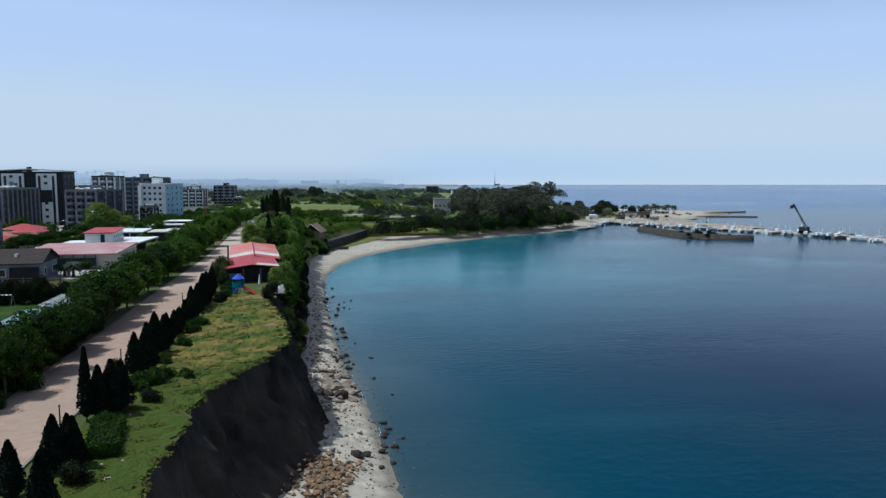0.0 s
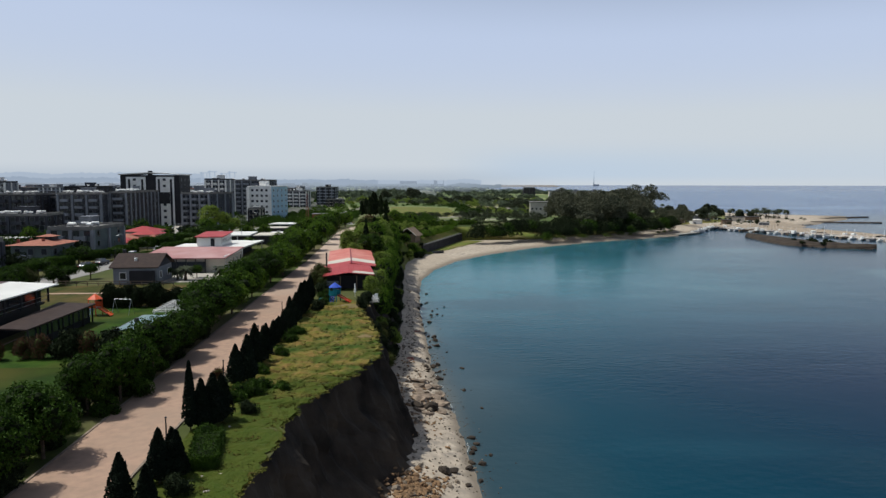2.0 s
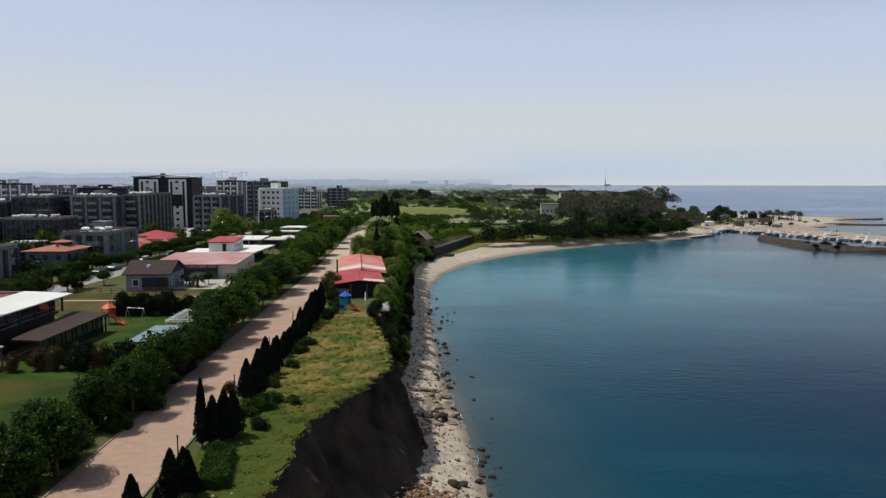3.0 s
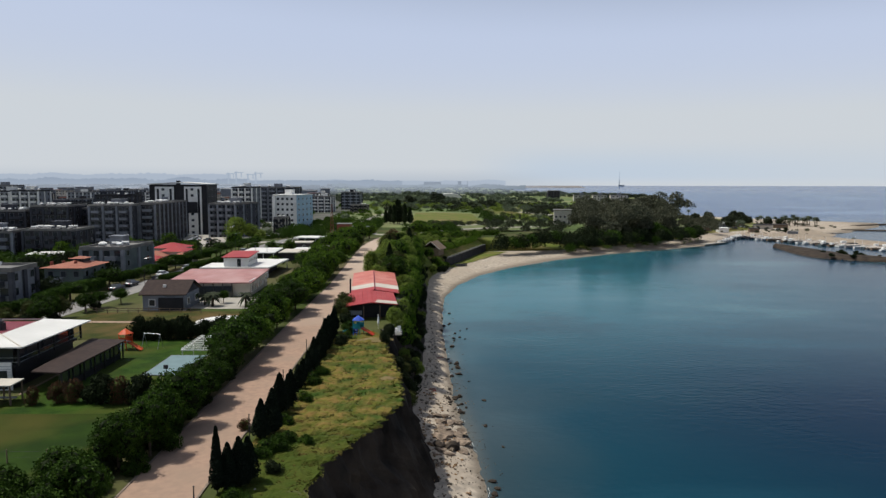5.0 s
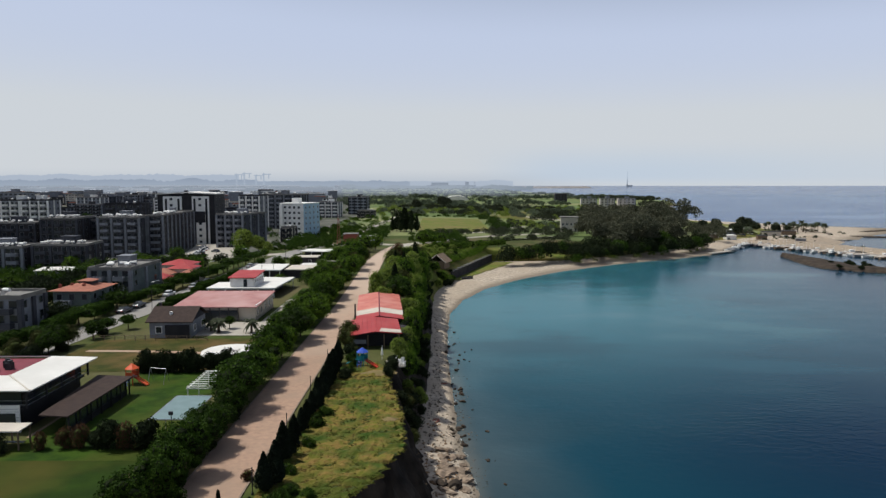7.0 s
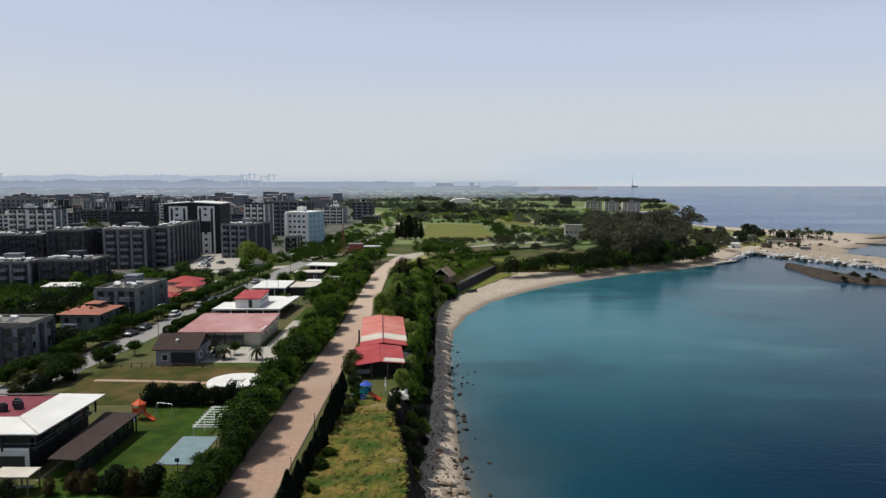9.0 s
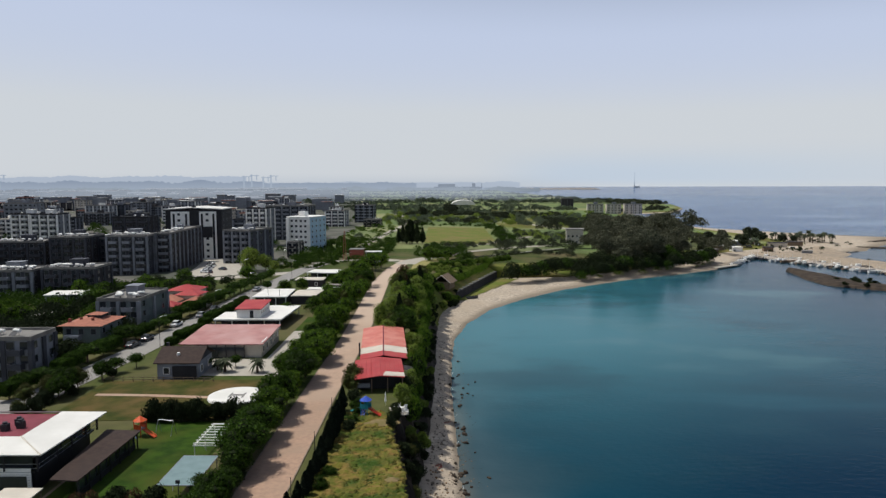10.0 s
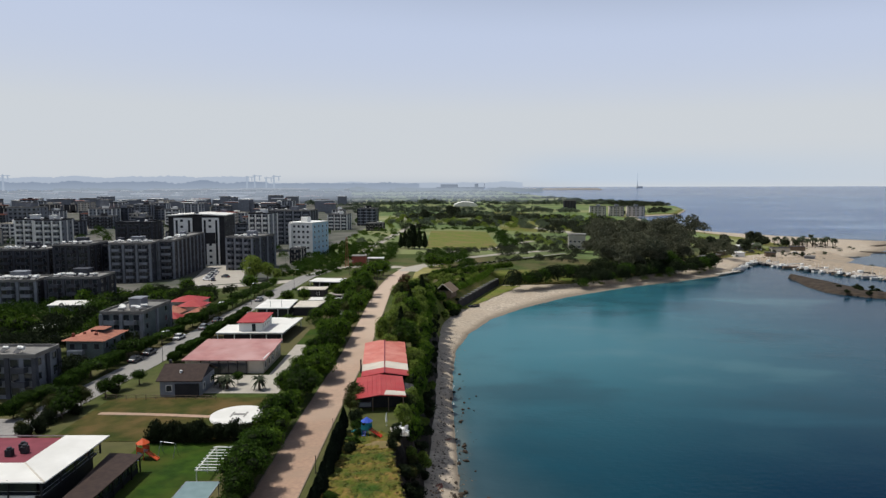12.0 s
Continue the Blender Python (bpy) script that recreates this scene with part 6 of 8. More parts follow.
def restaurant():
    ob = thing("restaurant", -63, 78.3, 10.95, 0, "two-storey restaurant with white hipped canopy roof", "restaurant")
    w, d = 16.4, 14.6
    part("ground_storey", box(bmesh.new(), 7.4, 7.55, 0, 14.8, 13, 2.6), M["charcoal"], ob, "dark ground storey walls")
    part("front_cladding", box(bmesh.new(), 7.4, 0.16, 0, 15.0, 0.14, 3.25), M["white"], ob, "white boarded front wall")
    # slab and sheets darken the open storey with the roof's shade
    part("floor_slab", box(bmesh.new(), 7.6, 7.2, 2.6, 15.4, 14, 0.3), M["charcoal"], ob)
    part("side_screen", box(bmesh.new(), 15.1, 7.4, 2.9, 0.1, 12.6, 2.0), M["glass"], ob, "dark side sheet for the shade under the roof")
    part("front_screen", box(bmesh.new(), 7.4, 0.62, 2.9, 15.0, 0.1, 1.9), M["glass"], ob, "dark front sheet for the shade under the roof")
    part("upper_room", box(bmesh.new(), 5.5, 9, 2.9, 10.5, 9.5, 2.1), M["charcoal"], ob, "dark glazed upper dining room")
    zi, zo = 5.65, 5.15
    a, b = 5.2, 4.2
    inner = [(-2, b), (w - a + 0.2, b), (w - a + 0.2, d - 1.0), (-2, d - 1.0)]
    outer = [(-2, -0.4), (w + 0.1, -0.4), (w + 0.5, d + 0.3), (-2, d + 0.3)]
    for nm, q in (("roof_slope", (outer[0], outer[1], inner[1], inner[0])), ("roof_slope", (outer[1], outer[2], inner[2], inner[1])), ("roof_slope", (inner[3], inner[2], outer[2], outer[3]))):
        bm = bmesh.new()
        slab(bm, [(x, y, zo if (x, y) in outer else zi) for x, y in q], 0.14)
        part(nm, bm, M["white_roof"], ob)
    bm = bmesh.new()
    slab(bm, [(x, y, zi - 0.35) for x, y in ((-2, b + 0.02), (w - a + 0.18, b + 0.02), (w - a + 0.18, d - 1.02), (-2, d - 1.02))], 0.15)
    part("sunken_roof", bm, M["burgundy"], ob, "burgundy sheeted sunken roof")
    part("hip_strip", rod(bmesh.new(), (inner[1][0], inner[1][1], zi + 0.02), (outer[1][0], outer[1][1], zo + 0.02), 0.09), M["cream"], ob)
    # posts in charcoal, the roof's shade in their colour
    for x in (0.3, 4.0, 7.8, 11.8, 15.8):
        part("post", box(bmesh.new(), x, 0.1, 2.9, 0.2, 0.2, 2.3), M["charcoal"], ob)
    for y in (4, 7.5, 11, 14):
        part("post", box(bmesh.new(), 15.9, y, 2.9, 0.2, 0.2, 2.3), M["charcoal"], ob)
    for z in (3.3, 3.8):
        part("railing", rod(bmesh.new(), (0, 0.1, z), (15.8, 0.1, z), 0.035), M["metal"], ob)
        part("railing", rod(bmesh.new(), (15.9, 0.1, z), (15.9, 14, z), 0.035), M["metal"], ob)
    part("glazing", box(bmesh.new(), 12.2, 0.07, 0.2, 4.4, 0.12, 2.1), M["glass"], ob)
    part("glazing", box(bmesh.new(), 4, 0.07, 0.2, 2.4, 0.12, 2.0), M["glass"], ob)
    for i in range(9):
        part("cladding_strip", box(bmesh.new(), 7.4, 0.075, 0.15 + i * 0.33, 14.9, 0.05, 0.03), M["pale_wall"], ob)
    for x, y in ((8.2, 9.2), (9.0, 8.2), (7.6, 7.2)):
        bm = bmesh.new()
        box(bm, x, y, zi - 0.35, 0.8, 0.8, 0.9)
        cyl(bm, x, y, zi + 0.55, zi + 0.8, 0.3, 0.3, 8)
        part("roof_fan", bm, M["dark_metal"], ob)
    # lean-to with brown roof over the terrace
    aw = thing("veranda", -46.6, 76.6, 10.95, 0, "long dark veranda with brown sloped roof", "veranda")
    bm = bmesh.new()
    slab(bm, [(1.7, 0, 2.72), (5.0, 0, 2.55), (5.3, 16.2, 2.55), (0.6, 16.2, 2.75)], 0.16)
    part("roof", bm, M["brown_roof"], aw)
    for i in range(7):
        part("post", box(bmesh.new(), 4.9, 0.3 + i * 2.6, 0, 0.16, 0.16, 2.45), M["charcoal"], aw)
    part("low_wall", box(bmesh.new(), 4.6, 8, 0, 0.12, 15.6, 0.9), M["charcoal"], aw)
    part("glazing", box(bmesh.new(), 4.62, 8, 0.9, 0.05, 15.4, 1.3), M["glass"], aw)
    part("deck", box(bmesh.new(), 2.6, 8, 0, 5.0, 16, 0.06), M["wood"], aw)


def hut():
    ob = thing("beach_cafe", -14.6, 117.6, 10.95, 6, "beach cafe hut with crimson and faded red roofs", "cafe")
    part("wall", box(bmesh.new(), 4.4, 7.5, 0, 7.6, 10.2, 2.35), M["brown_wall"], ob)
    # charcoal sheet before the wall stands for the eave's shade
    part("dark_front", box(bmesh.new(), 4.6, 2.3, 0.0, 6.6, 0.2, 2.2), M["charcoal"], ob, "dark sheet for the shade under the front eave")
    bm = bmesh.new()
    slab(bm, [(-0.1, -0.3, 2.55), (4.3, -0.2, 3.15), (4.3, 12.6, 3.25), (-0.1, 12.6, 2.65)], 0.12)
    slab(bm, [(4.3, -0.2, 3.15), (8.9, 0.3, 2.6), (8.8, 12.6, 2.7), (4.3, 12.6, 3.25)], 0.12)
    part("roof", bm, M["red_roof"], ob)
    bm = bmesh.new()
    slab(bm, [(5.0, 0.1, 3.12), (8.9, 0.6, 2.66), (8.85, 3.0, 2.68), (5.4, 2.8, 3.09)], 0.05)
    part("roof_patch", bm, M["cream"], ob, "faded white roof sheet")
    for i in range(10):
        x = 0.3 + i * 0.87
        z = 3.19 - abs(x - 4.3) * 0.133
        bm = bmesh.new()
        rod(bm, (x, 0.1, z - 0.0), (x, 12.5, z + 0.1), 0.035, 4)
        part("roof_rib", bm, M["red_roof"], ob)
    for x in (0.3, 3.0, 5.8, 8.4):
        part("post", box(bmesh.new(), x, 0.2, 0, 0.15, 0.15, 2.5), M["wood"], ob)
    part("hatch", box(bmesh.new(), 1.6, 0.6, 0.9, 2.2, 0.5, 0.7), M["pale_wall"], ob)
    part("side_shed", slab(bmesh.new(), [(9.0, 2.5, 2.2), (10.8, 2.8, 1.8), (10.8, 10, 1.8), (9.0, 10, 2.2)], 0.15), M["brown_wall"], ob)
    for x, y in ((10.6, 3.2), (10.6, 9.6), (9.2, 6)):
        part("post", box(bmesh.new(), x, y, -0.4, 0.14, 0.14, 2.1), M["wood"], ob)
    ob = thing("beach_cafe", -15.4, 134.6, 10.95, 5, "rear cafe hall with faded red and white roof", "cafe")
    part("wall", box(bmesh.new(), 4.5, 12, 0, 8.2, 22, 2.1), M["brown_wall"], ob)
    for nm, y0, y1, mt, lb in (("roof", -2.6, 1.2, "red_roof", "crimson roof sheets"), ("roof", 1.2, 6.0, "cream", "faded white roof sheets"), ("roof", 6.0, 24.6, "salmon_roof", "faded salmon-red roof sheets")):
        bm = bmesh.new()
        za, zb = 2.35 + 0.012 * y0, 2.35 + 0.012 * y1
        slab(bm, [(-0.2, y0, za), (4.4, y0, za + 0.75), (4.4, y1, zb + 0.75), (-0.2, y1, zb)], 0.12)
        slab(bm, [(4.4, y0, za + 0.75), (9.2, y0, za), (9.2, y1, zb), (4.4, y1, zb + 0.75)], 0.12)
        part(nm, bm, M[mt], ob, lb)
    part("ridge", rod(bmesh.new(), (4.4, -2.6, 3.12), (4.4, 24.6, 3.4), 0.12), M["burgundy"], ob)
    part("flue", cyl(bmesh.new(), -0.4, 2.0, 1.8, 4.6, 0.16, 0.16, 8), M["dark_metal"], ob)


brown_house()
hall()
low_white_house()
tile_house()
restaurant()
hut()

# brick kiosk and lattice mast at the promenade's end
ob = thing("kiosk", -47, 352, 7.6, 0, "square red brick kiosk with flat roof", "kiosk")
part("wall", box(bmesh.new(), 3.5, 3, 0, 7, 6, 5.2), M["brick"], ob)
part("roof", box(bmesh.new(), 3.5, 3, 5.2, 7.6, 6.6, 0.3), M["slab"], ob)
ob = thing("shelter", -39.5, 356, 7.5, 0, "low shelter with a white flat roof", "shelter")
part("roof", box(bmesh.new(), 4.2, 2, 3.6, 8.6, 5, 0.4), M["white_roof"], ob)
for x in (0.4, 8.0):
    part("post", box(bmesh.new(), x, 0.2, 0, 0.25, 0.25, 3.6), M["metal"], ob)
    part("post", box(bmesh.new(), x, 3.8, 0, 0.25, 0.25, 3.6), M["metal"], ob)
ob = thing("lattice_mast", -48.5, 345, 8.0, 0, "slender rust-red lattice mast", "mast")
bm = bmesh.new()
for k in range(8):
    z0, z1 = k * 1.9, (k + 1) * 1.9
    s0, s1 = 0.8 - 0.07 * k, 0.8 - 0.07 * (k + 1)
    for i in range(4):
        a, b = ((-1, -1), (1, -1), (1, 1), (-1, 1))[i], ((-1, -1), (1, -1), (1, 1), (-1, 1))[(i + 1) % 4]
        rod(bm, (a[0] * s0, a[1] * s0, z0), (a[0] * s1, a[1] * s1, z1), 0.07, 4)
        rod(bm, (a[0] * s0, a[1] * s0, z0), (b[0] * s1, b[1] * s1, z1), 0.045, 4)
part("lattice", bm, M["brick"], ob)


# ---- the cafe garden and the restaurant lawn ----
def helipad():
    ob = thing("helipad", -34.6, 115.5, 10.95, 0, "round white concrete helipad with faded grey landing mark", "helipad")
    bm = cyl(bmesh.new(), 0, 0, 0, 0.42, 4.95, 4.85, 48)
    part("slab", bm, M["white_roof"], ob)
    bm = bmesh.new()
    for x, y, sx, sy in ((-1.15, 0, 0.34, 2.7), (1.15, 0, 0.34, 2.7), (0, 0.1, 1.9, 0.9)):
        box(bm, x, y, 0.421, sx, sy, 0.008)
    part("centre_mark", bm, M["slab"], ob, "faded grey bars of the landing mark")


helipad()

ob = thing("canopy", -31.7, 75.0, 10.95, 0, "flat grey-green sheet canopy on white posts", "canopy")
part("roof", slab(bmesh.new(), [(0, 0, 2.75), (4.2, 0, 2.75), (4.2, 8.4, 2.75), (0, 8.4, 2.75)], 0.08), M["green_sheet"], ob)
for x, y, sx, sy in ((2.1, -0.06, 4.4, 0.1), (2.1, 8.46, 4.4, 0.1), (-0.06, 4.2, 0.1, 8.4), (4.26, 4.2, 0.1, 8.4)):
    part("edge_beam", box(bmesh.new(), x, y, 2.66, sx, sy, 0.1), M["pale_wall"], ob)
for x, y in ((0.1, 0.1), (4.1, 0.1), (0.1, 8.3), (4.1, 8.3), (0.1, 4.2), (4.1, 4.2)):
    part("post", cyl(bmesh.new(), x, y, 0, 2.66, 0.06), M["white"], ob)

ob = thing("pergola", -32.2, 88.0, 10.95, 0, "white slatted pergola over the lawn edge", "pergola")
for y in (0, 8.2):
    part("beam", box(bmesh.new(), 2.5, y, 2.2, 5.2, 0.12, 0.14), M["white"], ob)
for i in range(8):
    part("slat", box(bmesh.new(), 2.5, 0.55 + i * 1.02, 2.36, 5.4, 0.16, 0.08), M["white"], ob)
for x in (0.1, 4.9):
    part("beam", box(bmesh.new(), x, 4.1, 2.36 - 0.16, 0.12, 8.0, 0.14), M["white"], ob)
    for y in (0.0, 4.1, 8.2):
        part("post", cyl(bmesh.new(), x, y, 0, 2.2, 0.06), M["white"], ob)


def play_tower(x, y, rz, roof, slide_a, slide_b, label):
    ob = thing("play_tower", x, y, 10.95, rz, label, "playground")
    part("deck", box(bmesh.new(), 0, 0, 1.1, 1.3, 1.3, 0.1), M["teal_plastic" if slide_b else "metal"], ob)
    for sx in (-0.6, 0.6):
        for sy in (-0.6, 0.6):
            part("post", cyl(bmesh.new(), sx, sy, 0, 2.5, 0.06), M["teal_plastic" if slide_b else "orange_plastic"], ob)
    bm = bmesh.new()
    cyl(bm, 0, 0, 2.4, 3.1, 1.0, 0.05, 8)
    part("roof", bm, M[roof], ob)
    for side, m in ((1, slide_a), (-1, slide_b)):
        if not m:
            continue
        bm = bmesh.new()
        slab(bm, [(side * 0.65, -0.3, 1.15), (side * 2.7, -0.3, 0.25), (side * 2.7, 0.3, 0.25), (side * 0.65, 0.3, 1.15)] if side > 0 else [(-2.7, -0.3, 0.25), (-0.65, -0.3, 1.15), (-0.65, 0.3, 1.15), (-2.7, 0.3, 0.25)], 0.06)
        for e in (-0.33, 0.33):
            rod(bm, (side * 0.65, e, 1.28), (side * 2.7, e, 0.36), 0.06)
        part("slide", bm, M[m], ob)
    for sy in (-0.65, 0.65):
        part("panel", box(bmesh.new(), 0, sy, 1.2, 1.2, 0.06, 0.7), M["teal_plastic" if slide_b else "orange_plastic"], ob)
    bm = bmesh.new()
    for k in range(5):
        rod(bm, (-0.3, -1.0 + k * 0.07, 0.1 + k * 0.22), (0.3, -1.0 + k * 0.07, 0.1 + k * 0.22), 0.03)
    for s in (-0.3, 0.3):
        rod(bm, (s, -1.05, 0), (s, -0.68, 1.15), 0.035)
    part("ladder", bm, M["blue_plastic"], ob)
    return ob


play_tower(-11.4, 106.6, -25, "blue_plastic", "red_plastic", "teal_plastic", "blue-roofed play tower with red and teal slides")
play_tower(-43.4, 97.4, -20, "orange_plastic", "orange_plastic", None, "orange-red play tower with slide on lawn")
ob = thing("swing_frame", -41.2, 98.4, 10.95, -15, "grey tubular swing frame on the lawn", "swing")
for x in (0, 2.6):
    part("leg", rod(bmesh.new(), (x, -0.7, 0), (x, 0, 2.2), 0.035), M["metal"], ob)
    part("leg", rod(bmesh.new(), (x, 0.7, 0), (x, 0, 2.2), 0.035), M["metal"], ob)
part("top_bar", rod(bmesh.new(), (0, 0, 2.2), (2.6, 0, 2.2), 0.035), M["metal"], ob)

ob = thing("patio", -6.9, 106.4, 10.93, 12, "small pale concrete patio by the cafe", "patio")
part("slab", box(bmesh.new(), 1.0, 1.6, 0, 2.6, 4.2, 0.12), M["concrete"], ob)


def plastic_chair(x, y, rz, first=[None]):
    if first[0] is None:
        ob = thing("garden_chair", x, y, 11.05, rz, "white plastic garden chair on the cafe patio", "chair", "cafe chairs")
        part("seat", box(bmesh.new(), 0, 0, 0.4, 0.5, 0.5, 0.05, 0, 0.02), M["white"], ob)
        part("backrest", box(bmesh.new(), 0, 0.24, 0.45, 0.5, 0.05, 0.45, 0, 0.02), M["white"], ob)
        for sx in (-0.2, 0.2):
            for sy in (-0.2, 0.2):
                part("leg", cyl(bmesh.new(), sx, sy, 0, 0.4, 0.03, 0.03, 5), M["white"], ob)
            part("armrest", box(bmesh.new(), sx * 1.2, 0, 0.62, 0.06, 0.45, 0.04), M["white"], ob)
        first[0] = ob
        return ob
    return copy_thing(first[0], pose(x, y, 11.05, 0, 0, rz))


for i, (x, y) in enumerate(((-6.8, 107.6), (-6.0, 108.2), (-5.4, 107.4), (-5.2, 108.9), (-6.3, 109.6), (-7.0, 109.2), (-4.9, 106.7), (-5.8, 106.6))):
    plastic_chair(x, y, i * 67)
ob = thing("garden_table", -5.9, 107.6, 11.05, 0, "square white plastic table on the patio", "table")
part("tabletop", box(bmesh.new(), 0, 0, 0.7, 0.9, 0.9, 0.05, 0, 0.02), M["white"], ob)
for sx in (-0.36, 0.36):
    for sy in (-0.36, 0.36):
        part("leg", cyl(bmesh.new(), sx, sy, 0, 0.7, 0.03, 0.03, 5), M["white"], ob)
ob = thing("parasol", -8.6, 110.6, 10.95, 0, "closed pale parasol beside the cafe", "parasol")
part("pole", cyl(bmesh.new(), 0, 0, 0, 2.3, 0.04), M["white"], ob)
part("canopy", cyl(bmesh.new(), 0, 0, 0.9, 2.4, 0.2, 0.05, 8), M["white"], ob)


def lamp_post(x, y, h, label, head="globe", first={}):
    z = surface(x, y) - 0.05
    if head in first:
        ob = copy_thing(first[head], pose(x, y, z))
        return ob
    ob = thing("lamp_post", x, y, z, 0, label, "lamp", "lamp posts")
    part("base", cyl(bmesh.new(), 0, 0, 0, 0.3, 0.14, 0.1, 8), M["dark_metal"], ob)
    part("pole", cyl(bmesh.new(), 0, 0, 0.3, h, 0.06, 0.045, 8), M["dark_metal"], ob)
    if head == "globe":
        bm = bmesh.new()
        bmesh.ops.create_icosphere(bm, subdivisions=2, radius=0.075, matrix=Matrix.Translation((0, 0, h + 0.06)))
        part("globe", bm, M["dark_metal"], ob)
    elif head == "flood":
        part("floodlight", box(bmesh.new(), 0, -0.12, h - 0.1, 0.45, 0.2, 0.4, 0, 0.03), M["dark_metal"], ob)
    else:
        part("arm", rod(bmesh.new(), (0, 0, h - 0.05), (1.4, 0, h + 0.25), 0.045), M["metal"], ob)
        part("lamp_head", box(bmesh.new(), 1.5, 0, h + 0.18, 0.6, 0.25, 0.14), M["metal"], ob)
    first[head] = ob
    return ob


for y in (32, 47, 62, 77, 92, 107):
    lamp_post(-16.9, y, 2.6, "thin dark lamp post along the promenade", "globe")
lamp_post(-28.2, 72.3, 4.3, "floodlight pole beside the lawn", "flood")
for x, y in ((-63.2, 153), (-62.6, 190), (-63.4, 226), (-57, 262), (-40.6, 297), (-75, 326), (-24.5, 258), (-79, 275)):
    lamp_post(x, y, 7.0, "tall steel street lamp with single arm", "arm")

ob = thing("garden_shelter", -49.2, 72.6, 10.95, 0, "small timber shelter with pale flat roof", "shelter")
part("roof", slab(bmesh.new(), [(0, 0, 2.3), (4.4, 0, 2.3), (4.4, 2.6, 2.35), (0, 2.6, 2.35)], 0.12), M["cream"], ob)
for x in (0.2, 2.2, 4.2):
    for y in (0.2, 2.4):
        part("post", box(bmesh.new(), x, y, 0, 0.14, 0.14, 2.2), M["wood"], ob)
part("bench", box(bmesh.new(), 2.2, 1.8, 0.4, 3.4, 0.45, 0.08), M["pale_wall"], ob)
ob = thing("timber_shelter", -29.5, 38.4, 10.95, -8, "weathered timber shelter with slatted roof edge", "shelter")
part("roof", slab(bmesh.new(), [(0, 0, 2.1), (3.0, 0, 2.1), (3.0, 4, 2.3), (0, 4, 2.3)], 0.1), M["wood"], ob)
for i in range(6):
    part("rafter", box(bmesh.new(), 3.4, 0.3 + i * 0.7, 2.0, 1.6, 0.1, 0.12), M["wood"], ob)
for x, y in ((0.2, 0.2), (2.8, 0.2), (0.2, 3.8), (2.8, 3.8)):
    part("post", box(bmesh.new(), x, y, 0, 0.14, 0.14, 2.05), M["wood"], ob)
ob = thing("fence", -60, 57.5, 10.95, 0, "low wire fence across the shaded lawn", "fence")
for i in range(9):
    part("post", cyl(bmesh.new(), i * 3.4, 0, 0, 1.3, 0.06, 0.05, 6), M["wood"], ob)
for z in (0.6, 1.1):
    part("wire", rod(bmesh.new(), (0, 0, z), (27.2, 0, z), 0.008, 4), M["dark_metal"], ob)
# garden fence of the hall's neighbour
ob = thing("fence", -62.5, 125.2, 10.93, -2, "low wooden fence along the garden path", "fence")
for i in range(12):
    part("post", box(bmesh.new(), i * 1.9, 0, 0, 0.1, 0.1, 1.0), M["wood"], ob)
for z in (0.45, 0.85):
    part("rail", box(bmesh.new(), 10.4, 0, z, 21, 0.05, 0.09), M["wood"], ob)


# ---- cars ----
CAR = {}


def car(x, y, rz, paint, label):
    z = surface(x, y) + 0.05
    if paint in CAR:
        return copy_thing(CAR[paint], pose(x, y, z, 0, 0, rz))
    ob = thing("car", x, y, z, rz, label, "car", "parked cars")
    bm = box(bmesh.new(), 0, 0, 0.28, 1.76, 4.3, 0.62, 0, 0.14)
    part("body", bm, M[paint], ob)
    bm = bmesh.new()
    faces(bm, [(-0.8, -1.5, 0.88), (0.8, -1.5, 0.88), (0.8, 1.1, 0.88), (-0.8, 1.1, 0.88), (-0.62, -1.0, 1.42), (0.62, -1.0, 1.42), (0.62, 0.45, 1.42), (-0.62, 0.45, 1.42)],
          [(0, 1, 5, 4), (1, 2, 6, 5), (2, 3, 7, 6), (3, 0, 4, 7), (4, 5, 6, 7), (3, 2, 1, 0)])
    part("cabin_glass", bm, M["glass"], ob)
    part("roof", box(bmesh.new(), 0, -0.28, 1.41, 1.26, 1.5, 0.06, 0, 0.02), M[paint], ob)
    for sx in (-0.8, 0.8):
        for sy in (-1.35, 1.35):
            bm = cyl(bmesh.new(), 0, 0, -0.1, 0.1, 0.31, 0.31, 12)
            w = part("wheel", bm, M["rubber"], ob, "", pose(sx, sy, 0.31, 0, 90, 0))
            part("rim", cyl(bmesh.new(), 0, 0, -0.11, 0.11, 0.18, 0.18, 10), M["metal"], w)
    for sx in (-0.6, 0.6):
        part("headlight", box(bmesh.new(), sx, 2.13, 0.6, 0.35, 0.06, 0.16), M["white"], ob)
        part("tail_light", box(bmesh.new(), sx, -2.13, 0.62, 0.3, 0.06, 0.16), M["red_plastic"], ob)
    CAR[paint] = ob
    return ob


